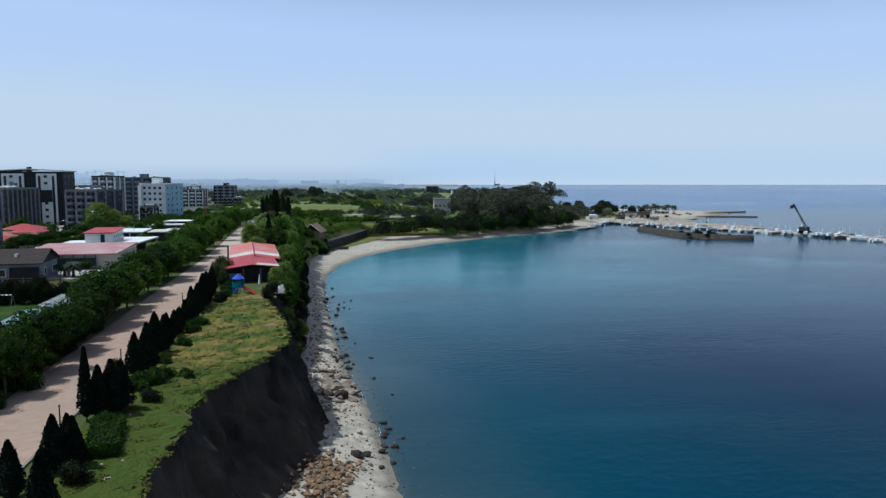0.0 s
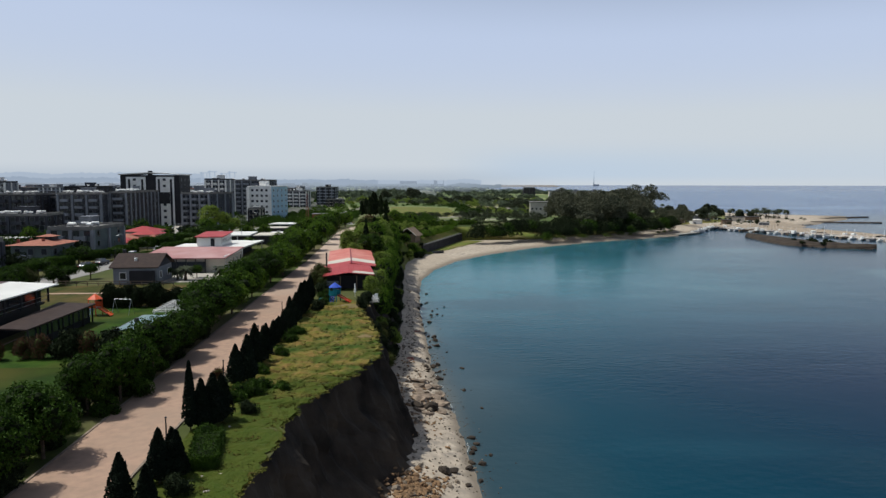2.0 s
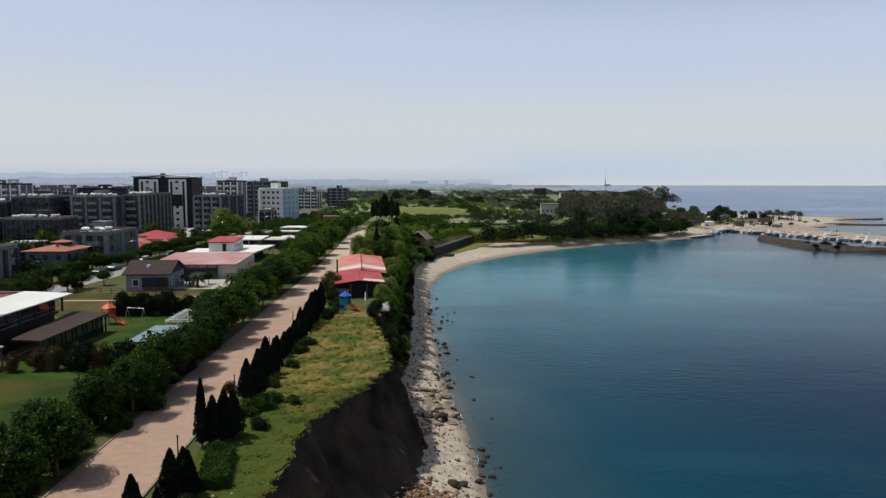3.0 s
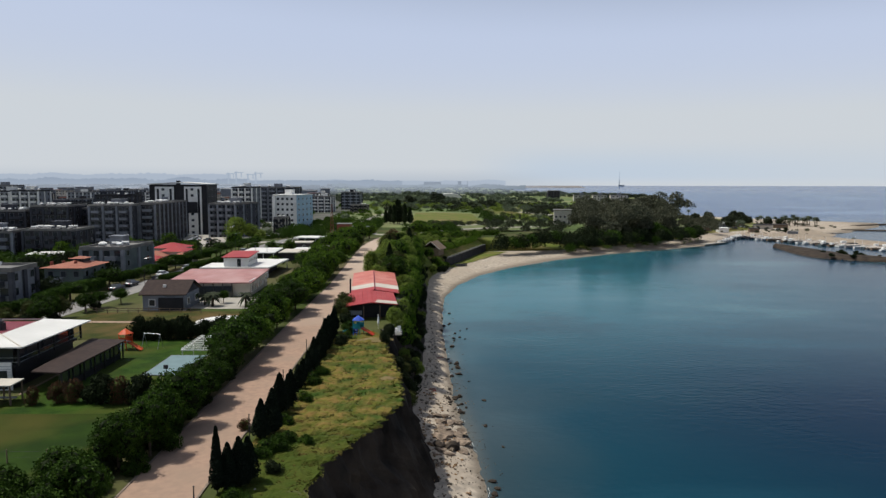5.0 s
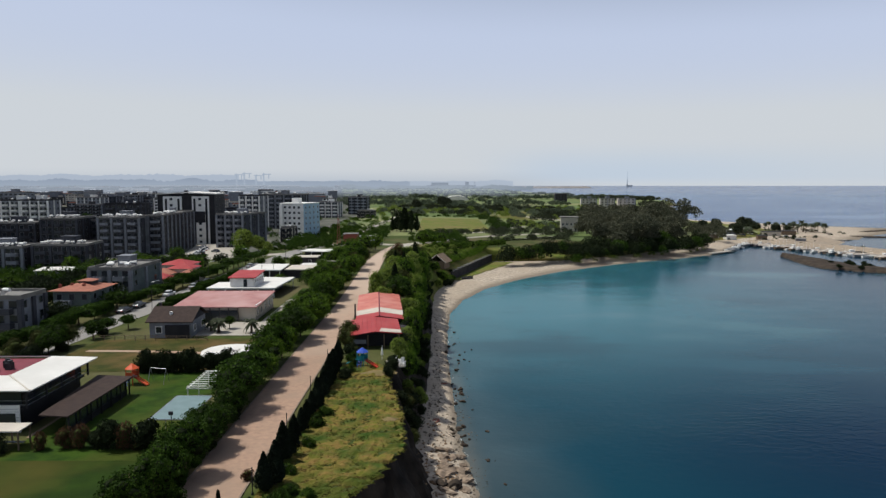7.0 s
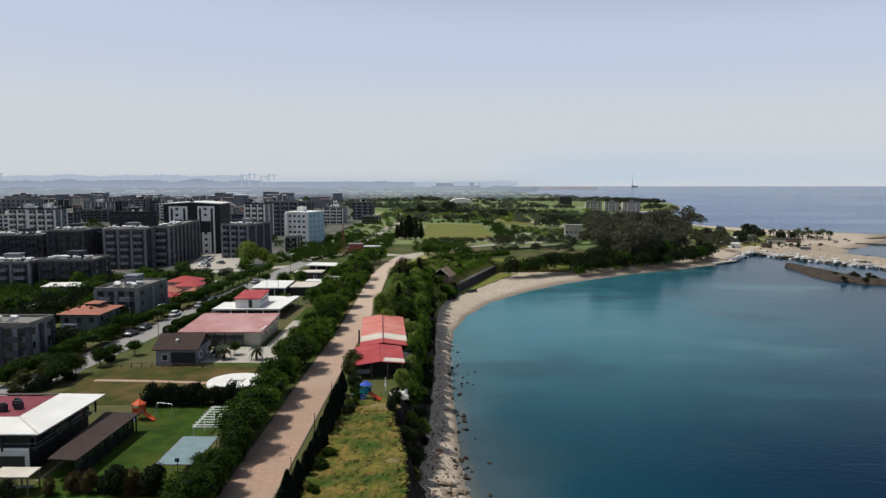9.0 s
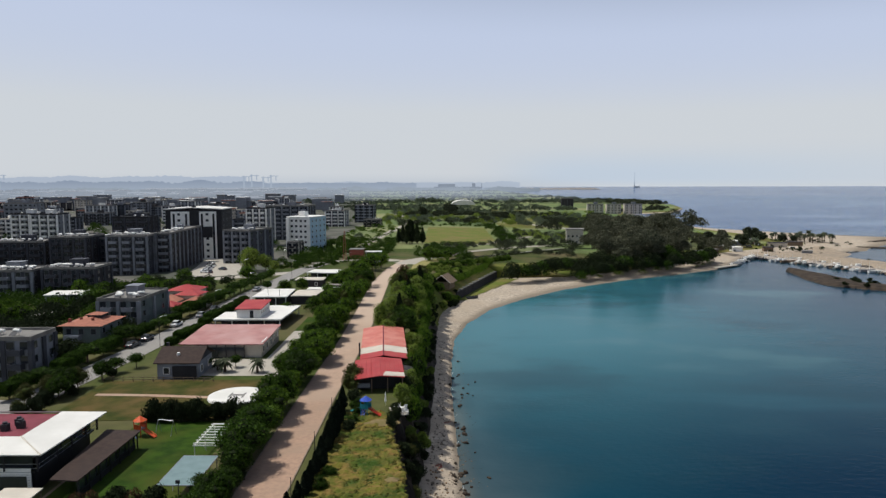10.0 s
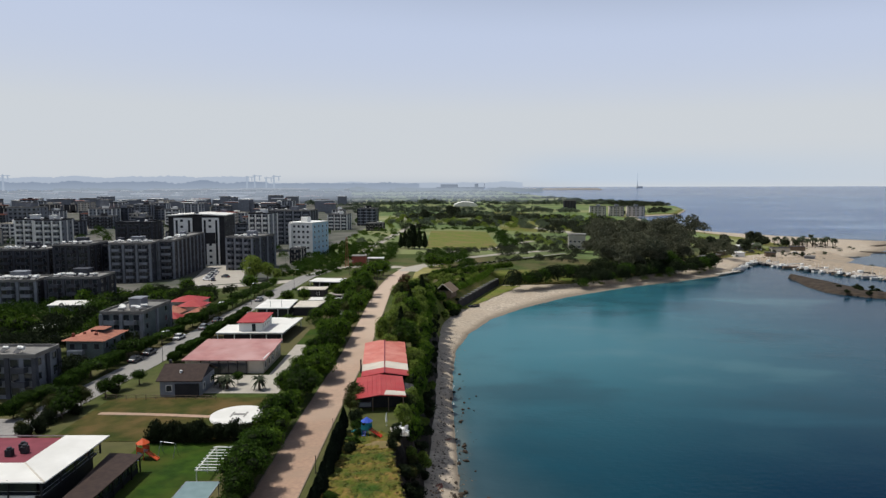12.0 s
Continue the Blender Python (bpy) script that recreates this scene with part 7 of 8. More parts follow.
for x, y, rz, p in ((-68.3, 176, -4, "car_white"), (-69.2, 160, -5, "car_dark"), (-69.7, 153.6, -6, "car_dark"), (-65.3, 197, -4, "car_dark"), (-66, 188, -4, "car_grey"), (-62.4, 232, -6, "car_grey"),
                    (-103.5, 300, 70, "car_white"), (-104.8, 305, 70, "car_white"), (-106, 310, 70, "car_grey"), (-107.2, 315, 70, "car_white"), (-108.4, 320, 70, "car_dark"), (-109.6, 326, 70, "car_white"), (-111, 332, 70, "car_grey"), (-98.5, 309, 60, "car_dark"), (-100, 297, 20, "car_dark"), (-116, 345, 70, "car_white"), (-34, 349, 80, "car_dark"), (-29, 351, 60, "car_white"), (186, 456, 40, "car_white"), (194, 462, 80, "car_grey"), (201, 466, 20, "car_white"), (212, 474, 70, "car_dark"), (222, 484, 10, "car_white"), (178, 448, 60, "car_white"), (168, 434, 30, "car_grey"), (240, 470, 80, "car_white")):
    car(x, y, rz, p, {"car_white": "white hatchback parked on pale ground", "car_dark": "dark hatchback parked on pale ground", "car_grey": "silver hatchback parked on pale ground"}[p])


# ---- beach: rocks, stones, wreckage of the cliff ----
def rock_bm(seed, sub=2, flat=0.65):
    bm = bmesh.new()
    bmesh.ops.create_icosphere(bm, subdivisions=sub, radius=1.0)
    for v in bm.verts:
        k = 1 + 0.45 * noise.noise(v.co * 1.1 + Vector((seed * 7.3, 0, 0))) + 0.2 * noise.noise(v.co * 2.7 + Vector((0, seed, 0)))
        v.co = Vector((v.co.x * k, v.co.y * k * 0.85, v.co.z * k * flat))
    return bm


ROCKS = [to_mesh("rock", rock_bm(s), M["rock"]) for s in range(5)]
DARK = [to_mesh("rock", rock_bm(s + 9, 2, 0.8), M["islet"]) for s in range(3)]
rk = random.Random(3)


def rocks(spots, meshes, label, group):
    for x, y, s in spots:
        ob = new("rock", meshes[rk.randrange(len(meshes))])
        ob.matrix_basis = Matrix.LocRotScale((x, y, max(surface(x, y), -0.35) + s * 0.2), Euler((rk.uniform(-0.3, 0.3), rk.uniform(-0.3, 0.3), rk.uniform(0, 6.28))), (s * rk.uniform(0.8, 1.5), s, s * rk.uniform(0.7, 1.1)))
        tagged(ob, label, "rock", group)


rocks([(x, y, s * 0.75) for x, y, s in [(7.4, 70.1, 0.55), (8.6, 72.4, 0.35), (8.4, 107.4, 0.4), (7.7, 95.9, 0.45), (6.9, 74.2, 0.6), (7.4, 75.6, 0.45), (6.6, 73.0, 0.5), (7.0, 77.5, 0.5), (6.3, 70.4, 0.45), (5.9, 68.6, 0.5), (6.8, 66.0, 0.4), (5.4, 64.3, 0.4), (5.2, 149, 0.35), (6.5, 152, 0.4), (7.6, 150.5, 0.3), (5.6, 156, 0.45), (4.8, 144, 0.4), (8.6, 161, 0.35), (6.9, 159, 0.3), (4.4, 166, 0.35), (5.0, 131, 0.3), (6.6, 118, 0.3), (9.4, 88, 0.3), (5.4, 104, 0.35)]], DARK, "wet weathered rock at the waterline", "waterline rocks")
rocks([(x, y, s * 0.62) for x, y, s in [(2.4, 84.7, 0.85), (0.6, 84.0, 0.75), (2.9, 86.0, 0.6), (1.6, 88.6, 0.6), (3.4, 89.5, 0.5), (0.6, 90.5, 0.5), (2.2, 92.6, 0.55), (-0.4, 94.5, 0.5), (1.8, 96, 0.6), (0.8, 79.2, 0.5), (1.6, 79.8, 0.45), (0.8, 66.4, 0.5), (2.2, 64.4, 0.55), (1.4, 62.8, 0.6), (-0.6, 62.6, 0.7), (-1.4, 61.2, 0.8), (0.2, 60.6, 0.6), (3.6, 63.2, 0.6), (4.4, 64.6, 0.5), (1.0, 103, 0.4), (2.2, 108, 0.5)]], ROCKS, "brown earth boulder fallen onto the beach", "fallen boulders")
rocks([(0.9, 85.2, 0.9), (2.6, 85.4, 0.95), (3.2, 66.2, 0.6), (4.2, 66.8, 0.5)], DARK, "dark wet boulder on the sand", "dark boulders")


def stones(name, label, spots, material, category="stones"):
    """Many loose stones in one mesh, each an uneven little block."""
    vs, fs, off = [], [], 0
    base = rock_bm(4, 1)
    base.verts.index_update()
    bv = np.array([v.co[:] for v in base.verts])
    bf = [tuple(v.index for v in f.verts) for f in base.faces]
    base.free()
    for x, y, z, s in spots:
        a = rk.uniform(0, 6.28)
        c, n_ = math.cos(a), math.sin(a)
        p = bv * np.array([s * rk.uniform(0.7, 1.5), s, s * rk.uniform(0.6, 1.1)]) + rng.normal(0, 0.08 * s, bv.shape)
        p = np.stack([p[:, 0] * c - p[:, 1] * n_ + x, p[:, 0] * n_ + p[:, 1] * c + y, p[:, 2] + z], 1)
        vs.append(p)
        fs += [tuple(k + off for k in q) for q in bf]
        off += len(p)
    me = bpy.data.meshes.new(name)
    me.from_pydata(np.concatenate(vs).tolist(), [], fs)
    me.materials.append(material)
    return tagged(new(name, me), label, category, "", "stuff")


spots = []
for i in range(1500):
    y = rk.choice((rk.uniform(40, 130), rk.uniform(40, 230)))
    s0 = shore(y)
    x = s0 + rk.gauss(-1.6, 1.9)
    spots.append((x, y, max(surface(x, y), -0.2) + 0.02, rk.uniform(0.05, 0.08 + 0.16 * rk.random() ** 2)))
stones("pebbles", "loose dark and pale stones along the waterline", spots, M["rock"])
spots = []
for i in range(700):
    y = rk.choice((rk.gauss(61, 2.2), rk.gauss(61, 2.2), rk.gauss(86, 5), rk.gauss(90, 8)))
    x = edge(y) + float(np.interp(y, BASE_OFF_Y, BASE_OFF)) + rk.uniform(-0.6, 4.5)
    if x < shore(y):
        spots.append((x, y, surface(x, y) + 0.03, 0.07 + 0.25 * rk.random() ** 2))
for i in range(420):
    x, y = rk.gauss(-0.4, 1.0), rk.gauss(60.5, 1.9)
    if x > -1.7:
        spots.append((x, y, surface(x, y) + rk.uniform(0, 0.25), 0.1 + 0.32 * rk.random() ** 2))
stones("rubble", "clods and rubble fallen from the earth cliff", spots, M["rubble"])
spots = []
for i in range(500):
    y = rk.uniform(60, 160)
    x = shore(y) + abs(rk.gauss(0, 2.2))
    spots.append((x, y, -0.16, rk.uniform(0.1, 0.3)))
stones("shallows_stones", "dark stones lying in the shallow water", spots, M["islet"])


spots = []
for i in range(420):
    y = rk.uniform(58, 200)
    bx = edge(y) + float(np.interp(y, BASE_OFF_Y, BASE_OFF))
    x = bx + abs(rk.gauss(0, 1.1)) + (0.8 if y > 80 else 0)
    if x < shore(y):
        spots.append((x, y, surface(x, y) + 0.02, 0.06 + 0.26 * rk.random() ** 2.5))
stones("beach_stones", "dark stones strewn under the earth bank", spots, M["rock"])


rocks([(-13.5, 43.2, 0.16), (-12.4, 43.4, 0.18), (-12.6, 41.0, 0.2), (-13.9, 51.9, 0.22), (-13.4, 47.0, 0.14)], [to_mesh("rock", rock_bm(2), M["riprap"])], "small pale stone lying in the grass", "field stones")

for x, y, rz, ln in ((0.2, 108.6, 70, 2.2), (-0.2, 109.4, 55, 1.8), (0.6, 110.0, 95, 1.6), (1.4, 131, 20, 2.4)):
    ob = thing("driftwood", x, y, surface(x, y), rz, "reddish-brown broken plank washed up on the sand", "driftwood", "driftwood")
    part("plank", box(bmesh.new(), 0, 0, 0.02, ln, 0.28, 0.07, 0, 0.02), M["brick"], ob)
    part("plank", box(bmesh.new(), 0.2, 0.22, 0.05, ln * 0.7, 0.2, 0.06, 0.25, 0.02), M["wood"], ob)

SLABS = [to_mesh("rock", rock_bm(s + 20, 2, 0.42), M["slab_rock"]) for s in range(4)]
rocks([(rk.uniform(0.2, 4.2), rk.uniform(82, 98), rk.uniform(0.3, 0.85)) for _ in range(46)], SLABS, "flat brown earth slab fallen on the sand", "fallen slabs")
rocks([(rk.uniform(2.4, 5.2), rk.uniform(100, 182), rk.uniform(0.2, 0.5)) for _ in range(30)], DARK, "dark stone on the narrow beach", "beach boulders")


def foam_line():
    """Broken edge of thin foam where the ripples run out."""
    bm = bmesh.new()
    for y in np.arange(58, 176, 0.5):
        if noise.noise((y * 0.21, 4.0, 0)) < 0.12:
            continue
        q = []
        for yy, side in ((y, 0), (y + 0.5, 0), (y + 0.5, 1), (y, 1)):
            c = shore(yy) + jag(yy * 0.6 + 9, 0.5) + 0.15 + 0.3 * noise.noise((yy * 0.7, 2.0, 1))
            q.append((c + (0.04 + 0.16 * abs(noise.noise((yy * 1.3, 6.0, 2)))) * side, yy, 0.05))
        faces(bm, q, [(0, 1, 2, 3)])
    bmesh.ops.remove_doubles(bm, verts=bm.verts, dist=0.001)
    sheet("foam", bm, M["foam"], "thin broken foam along the waterline", "foam", "stuff")


foam_line()


def bare_patch(cx, cy, w, d, seed, label):
    """A trodden bare spot with an uneven outline, domed a little so that the turf meets it."""
    bm = bmesh.new()
    k = 26
    rim_pts = []
    for i in range(k):
        a = 6.28319 * i / k
        r = 1 + 0.38 * noise.noise((math.cos(a) * 1.4, math.sin(a) * 1.4, seed))
        x, y = cx + w / 2 * r * math.cos(a), cy + d / 2 * r * math.sin(a)
        rim_pts.append((x, y, land(x, y) + 0.14))
    faces(bm, rim_pts + [(cx, cy, land(cx, cy) + 0.42)], [(i, (i + 1) % k, k) for i in range(k)])
    sheet("bare_ground", bm, M["bare"], label, "ground")


bare_patch(-8.2, 102.4, 5.6, 3.0, 1.0, "trodden tan earth before the cafe patio")
bare_patch(-5.4, 82.0, 1.9, 1.5, 2.0, "bare tan earth near the cliff edge")

# rough grass on the cliff top
def tufts(name, label, n, place, size, material):
    cent, nrm = [], []
    while len(cent) < n:
        p = place()
        if p is not None:
            cent.append(p)
    cent = np.repeat(np.array(cent), 4, axis=0)
    cent += rng.normal(0, size * 0.7, cent.shape) * np.array([1, 1, 0.25]) + np.array([0, 0, size * 0.5])
    up = np.tile(np.array([0.0, 0.0, 2.2]), (len(cent), 1))
    vs, fs = leaves(cent, up, size)
    me = bpy.data.meshes.new(name)
    me.from_pydata(vs.tolist(), [], fs.tolist())
    me.materials.append(material)
    return tagged(new(name, me), label, "grass", "", "stuff")


def on_field():
    y = rk.choice((rk.uniform(60, 106), rk.uniform(60, 106), rk.uniform(38, 66)))
    x = rk.uniform(-16.2, brink(y) - 0.2)
    if noise.noise((x * 0.35, y * 0.35, 0)) < -0.7:
        return None
    return (x, y, land(x, y) + 0.05)


tufts("grass_tufts", "yellow-green rough grass tufts on the cliff top", 5200, on_field, 0.10, M["tuft"])


def on_rim():
    y = rk.uniform(38, 106)
    x = brink(y) + rk.uniform(-0.8, 0.06)
    return (x, y, land(edge(y), y) + 0.0)


tufts("rim_grass", "grass hanging over the cliff edge", 1800, on_rim, 0.13, M["tuft"])


# ---- bay head: wall, park, stairs ----
def retaining_wall():
    ob = thing("retaining_wall", 5.5, 262, 1.6, 0, "dark stone retaining wall with pale stepped coping", "wall")
    a, b = Vector((0.6, 4, 0)), Vector((21.0, 66, 0))
    n = 13
    ang = math.atan2(-(b.x - a.x), b.y - a.y)
    for i in range(n):
        c = a.lerp(b, (i + 0.5) / n)
        ln = (b - a).length / n
        part("wall_bay", box(bmesh.new(), c.x, c.y, -0.6, 0.7, ln - 0.03, 3.7, ang), M["brown_wall"], ob)
        part("coping", box(bmesh.new(), c.x - 0.9, c.y, 3.1, 2.6, ln * 0.42, 0.3, ang), M["slab"], ob)


retaining_wall()
bm = bmesh.new()
yy = list(np.arange(266, 327, 4.0))
strip(bm, [(wall_x(y) + 0.6, y) for y in yy], [(wall_x(y) + float(np.interp(y, [266, 300, 326], [2.5, 8, 11])) + jag(y, 1.2), y) for y in yy], lambda x, y: surface(x, y) + 0.14)
bmesh.ops.remove_doubles(bm, verts=bm.verts, dist=0.001)
sheet("beach_grass", bm, M["meadow"], "yellow-green grass strip behind the sand", "grass")
ob = thing("timber_hut", -2.4, 264.5, surface(1, 268) - 1.3, -18, "small timber hut with steep pale timber roof", "hut")
ob.scale = (1.4, 1.4, 1.3)
part("wall", box(bmesh.new(), 2.2, 2.6, 0, 4.2, 5.0, 2.2), M["wood"], ob)
part("roof", gable_roof(bmesh.new(), 4.4, 5.2, 1.9, 4.2, 0.5, 0.14, "y"), M["wood"], ob)
for s in (0, 1):
    part("bargeboard", rod(bmesh.new(), (-0.5 + 5.4 * s, -0.52, 1.9), (2.2, -0.52, 4.2), 0.1), M["cream"], ob)
dr = part("door", box(bmesh.new(), 2.2, -0.06, 0.2, 0.9, 0.1, 1.8), M["charcoal"], ob)
part("handle", box(bmesh.new(), 2.5, -0.13, 1.1, 0.12, 0.05, 0.04), M["metal"], dr)
patch("verge", -30.5, -24.3, 40, 236, M["soil"], "green grass below the promenade trees", "grass", 0.045)
patch("park_lawn", -13, 7, 288, 354, M["hay"], "pale dry park lawn", "lawn", 0.06)
patch("sports_field", -12, 38, 458, 615, M["meadow"], "olive rectangular playing field", "field", 0.08)
patch("park_meadow", 55, 150, 640, 860, M["meadow"], "pale green meadow in the park", "meadow", 0.3)
patch("park_meadow", -10, 120, 900, 1050, M["meadow"], "pale green meadow in the park", "meadow", 0.5)
ribbon("path", [(-16.5, 322), (-14, 345), (-6, 362)], 9, M["concrete"], "pale dusty square where the avenue starts", "path", 0.1)
ribbon("path", [(-20, 330), (-7, 353), (15, 403), (41, 436), (80, 474), (130, 520)], 6, M["concrete"], "pale park avenue", "path", 0.13)
ribbon("path", [(-45, 360), (-50, 455), (-35, 642), (-28, 726), (-60, 900)], 6, M["concrete"], "pale road through scrub", "path", 0.12)
ribbon("path", [(90, 705), (103, 668), (120, 640)], 13, M["concrete"], "pale paved plaza in the park", "path", 0.4)
ribbon("path", [(-13, 424), (6, 434), (30, 456), (48, 500), (70, 540)], 4.5, M["concrete"], "pale terrace path below the playing field", "path", 0.1)
ribbon("hedge_path", [(-9, 277), (4, 335), (20, 372), (50, 415), (80, 452)], 2.2, M["asphalt"], "dark park footpath", "path", 0.1)
ob = thing("pink_house", 82, 452, 6.2, -8, "pale pinkish house among dark trees", "house")
part("wall", box(bmesh.new(), 5.5, 5, 0, 11, 10, 9.5), M["cream"], ob)
part("roof", box(bmesh.new(), 5.5, 5, 9.5, 12, 11, 0.5), M["slab"], ob)
windows(ob, 11, 10, 0, 2, 3.6, "front", 4, 1.4, 1.5, "white")
flats(188, 1090, -4, 18, 16, 17, 5, "brown_wall", "grey_wall", "lone grey block by the far shore", heaters=0, bays=2, base=2.0, stair=False)
for x, w in ((196, 20), (222, 18), (246, 22)):
    flats(x, 930, -4, w, 14, 13, 4, "cream", "pale_wall", "pale low flats by the far shore", heaters=0, bays=2, base=2.6, side_n=2)
ob = thing("sports_hall", 16, 1274, 3, 0, "white arched sports hall in far fields", "hall")
bm = bmesh.new()
vs = [(45 * k, -2, 0) for k in (0, 1)]
prof = [(22.5 - 22.5 * math.cos(math.pi * i / 8), 8.5 * math.sin(math.pi * i / 8)) for i in range(9)]
vs = [(x, y, z) for y in (0, 40) for x, z in prof]
faces(bm, vs, [(i, i + 1, i + 10, i + 9) for i in range(8)] + [tuple(range(8, -1, -1)), tuple(range(9, 18))])
part("shell", bm, M["white_roof"], ob)


# ---- the point: breakwater, boats, islet, crane ----
BREAK = [(194, 428), (207, 407), (215, 388), (223, 372), (231, 358), (240, 338), (249, 318), (255, 306), (262, 287), (261, 268), (266, 250)]


def along(line, d):
    for (x0, y0), (x1, y1) in zip(line, line[1:]):
        ln = math.hypot(x1 - x0, y1 - y0)
        if d <= ln:
            return x0 + (x1 - x0) * d / ln, y0 + (y1 - y0) * d / ln, math.atan2(y1 - y0, x1 - x0)
        d -= ln
    return x1, y1, math.atan2(y1 - y0, x1 - x0)


def mound(name, line, widths, height, material, label, category):
    """A long low bank with uneven sides."""
    rows = []
    total = sum(math.hypot(b[0] - a[0], b[1] - a[1]) for a, b in zip(line, line[1:]))
    n = int(total / 4)
    for i in range(n + 1):
        x, y, a = along(line, total * i / n)
        w = float(np.interp(i / n, np.linspace(0, 1, len(widths)), widths))
        nx, ny = -math.sin(a), math.cos(a)
        row = []
        for k in range(9):
            u = -1 + k / 4
            wob = noise.noise((i * 0.5, k * 0.7, len(line))) * 0.14
            ww = w * (1 + 0.2 * noise.noise((i * 0.4, 7 if u < 0 else 3, 0)))
            z = height * (1 - abs(u) ** 2.2) * (1 + 2 * wob) - 0.5
            row.append((x + nx * ww * u, y + ny * ww * u, z + (0.5 if abs(u) < 0.9 else 0)))
        rows.append(row)
    w = 9
    me = bpy.data.meshes.new(name)
    me.from_pydata([p for r in rows for p in r], [], [(i * w + j, i * w + j + 1, (i + 1) * w + j + 1, (i + 1) * w + j) for i in range(len(rows) - 1) for j in range(w - 1)])
    me.materials.append(material)
    return tagged(new(name, me), label, category, "", "structure")


mound("spit", [(x + 14, y + 22) for x, y in BREAK[:6]] + [(252, 352)], [20, 26, 29, 31, 27, 18, 5], 1.25, M["spit_sand"], "sandy bank behind the moored boats", "beach")
mound("spit", [(218, 424), (246, 452), (266, 486)], [24, 24, 12], 1.1, M["spit_sand"], "trodden sand between harbour and palms", "beach")
mound("breakwater", BREAK, [6, 5, 5, 5, 5, 4], 1.5, M["riprap"], "pale stone breakwater of the small harbour", "breakwater")
ISLE = [(184, 362), (186, 345), (186, 326), (188, 308), (199, 298), (208, 294)]
mound("islet", ISLE, [2, 7, 11, 12, 7, 1], 2.0, M["islet"], "low brown stony islet in the bay", "islet")
mound("sandbar", [(296, 490), (318, 482), (340, 476)], [3, 3, 1], 0.8, M["islet"], "dark rocky bar off the spit", "rocks")
mound("sandbar", [(330, 530), (355, 545), (385, 556)], [4, 3, 1], 0.9, M["islet"], "dark rocky bar off the spit", "rocks")
spots = []
for i in range(620):
    x, y, a = along(BREAK, rk.uniform(0, 190))
    u = rk.gauss(0, 3.6)
    spots.append((x - math.sin(a) * u, y + math.cos(a) * u, max(0.0, 1.3 - abs(u) * 0.25), rk.uniform(0.35, 0.95)))
stones("riprap", "pale quarry stones heaped on the breakwater", spots, M["riprap"])
spots = []
for i in range(500):
    x, y, a = along(ISLE, rk.uniform(0, 78))
    u = rk.uniform(-1, 1) * float(np.interp(y, [270, 300, 340, 357], [2, 7, 8, 2]))
    spots.append((x - math.sin(a) * u, y + math.cos(a) * u, 0.1, rk.uniform(0.25, 0.8)))
stones("islet_stones", "brown stones scattered over the islet", spots, M["islet"])
spots = []
for i in range(260):
    y = rk.uniform(380, 462)
    x = shore(y) + rk.gauss(-1, 1.5)
    spots.append((x, y, 0.15, rk.uniform(0.3, 0.8)))
stones("riprap", "pale stones along the harbour shore", spots, M["riprap"])
plant(dark_bush, [(192 + rk.gauss(0, 5), 314 + rk.gauss(0, 8), rk.uniform(0.5, 1.0), 0.7) for _ in range(26)], "islet scrub", zoff=1.3)


def boat_meshes():
    bm = bmesh.new()
    prof = [(-2.6, 0.75), (-1.2, 0.95), (0.6, 0.95), (2.0, 0.6), (3.0, 0.05)]
    vs = []
    for x, w in prof:
        vs += [(x, -w, 0.75 + 0.06 * max(0, x)), (x, -w * 0.6, -0.25), (x, w * 0.6, -0.25), (x, w, 0.75 + 0.06 * max(0, x))]
    polys = []
    for i in range(len(prof) - 1):
        polys += [(4 * i + k, 4 * i + k + 1, 4 * i + 5 + k, 4 * i + 4 + k) for k in range(3)]
    polys += [(3, 2, 1, 0)]
    faces(bm, vs, polys)
    inner = [(x, y * 0.8, 0.45) for x, w in prof for y in (-w, w)]
    faces(bm, inner, [(2 * i, 2 * i + 1, 2 * i + 3, 2 * i + 2) for i in range(len(prof) - 1)])
    cab = box(bmesh.new(), -0.4, 0, 0.45, 1.6, 1.2, 1.1, 0, 0.08)
    hull = to_mesh("hull", bm, M["hull"])
    hulls = [hull]
    for m in ("white", "car_dark", "teal_wall", "wood", "white"):
        me = hull.copy()
        me.materials[0] = M[m]
        hulls.append(me)
    return hulls, to_mesh("cabin", cab, M["white"])


HULLS, CABIN = boat_meshes()


def boats(spots):
    for x, y, rz, s in spots:
        ob = thing("boat", x, y, 0.0, rz, "small open fishing boat moored in the harbour", "boat", "moored boats")
        ob.scale = (s, s, s)
        part("hull", HULLS[rk.randrange(6)], None, ob)
        if rk.random() < 0.55:
            part("cabin", CABIN, None, ob)
        bm = cyl(bmesh.new(), 0.8, 0, 0.4, 3.4, 0.05, 0.03, 5)
        part("mast", bm, M["white"], ob)


bs = []
OFFS = (-6.4, -5.6, 5.8, -7.2, 6.6)
for i in range(82):
    x, y, a = along(BREAK, 2 + i * 2.1 + rk.uniform(-1.2, 1.2))
    bs.append((x - math.sin(a) * OFFS[i % 5], y + math.cos(a) * OFFS[i % 5], math.degrees(a) + 90 + rk.uniform(-35, 35), rk.uniform(0.8, 1.6)))
for i in range(16):
    y = 384 + i * 3.2
    bs.append((shore(y) + rk.uniform(1.5, 4), y, rk.uniform(-40, 20), rk.uniform(0.9, 1.2)))
boats(bs)

ob = thing("crane", 250, 312, 1.2, 20, "dark crawler crane with raised lattice boom", "crane")
for s in (-1.6, 1.6):
    part("track", box(bmesh.new(), 0, s, 0, 6, 0.9, 1.1, 0, 0.25), M["rubber"], ob)
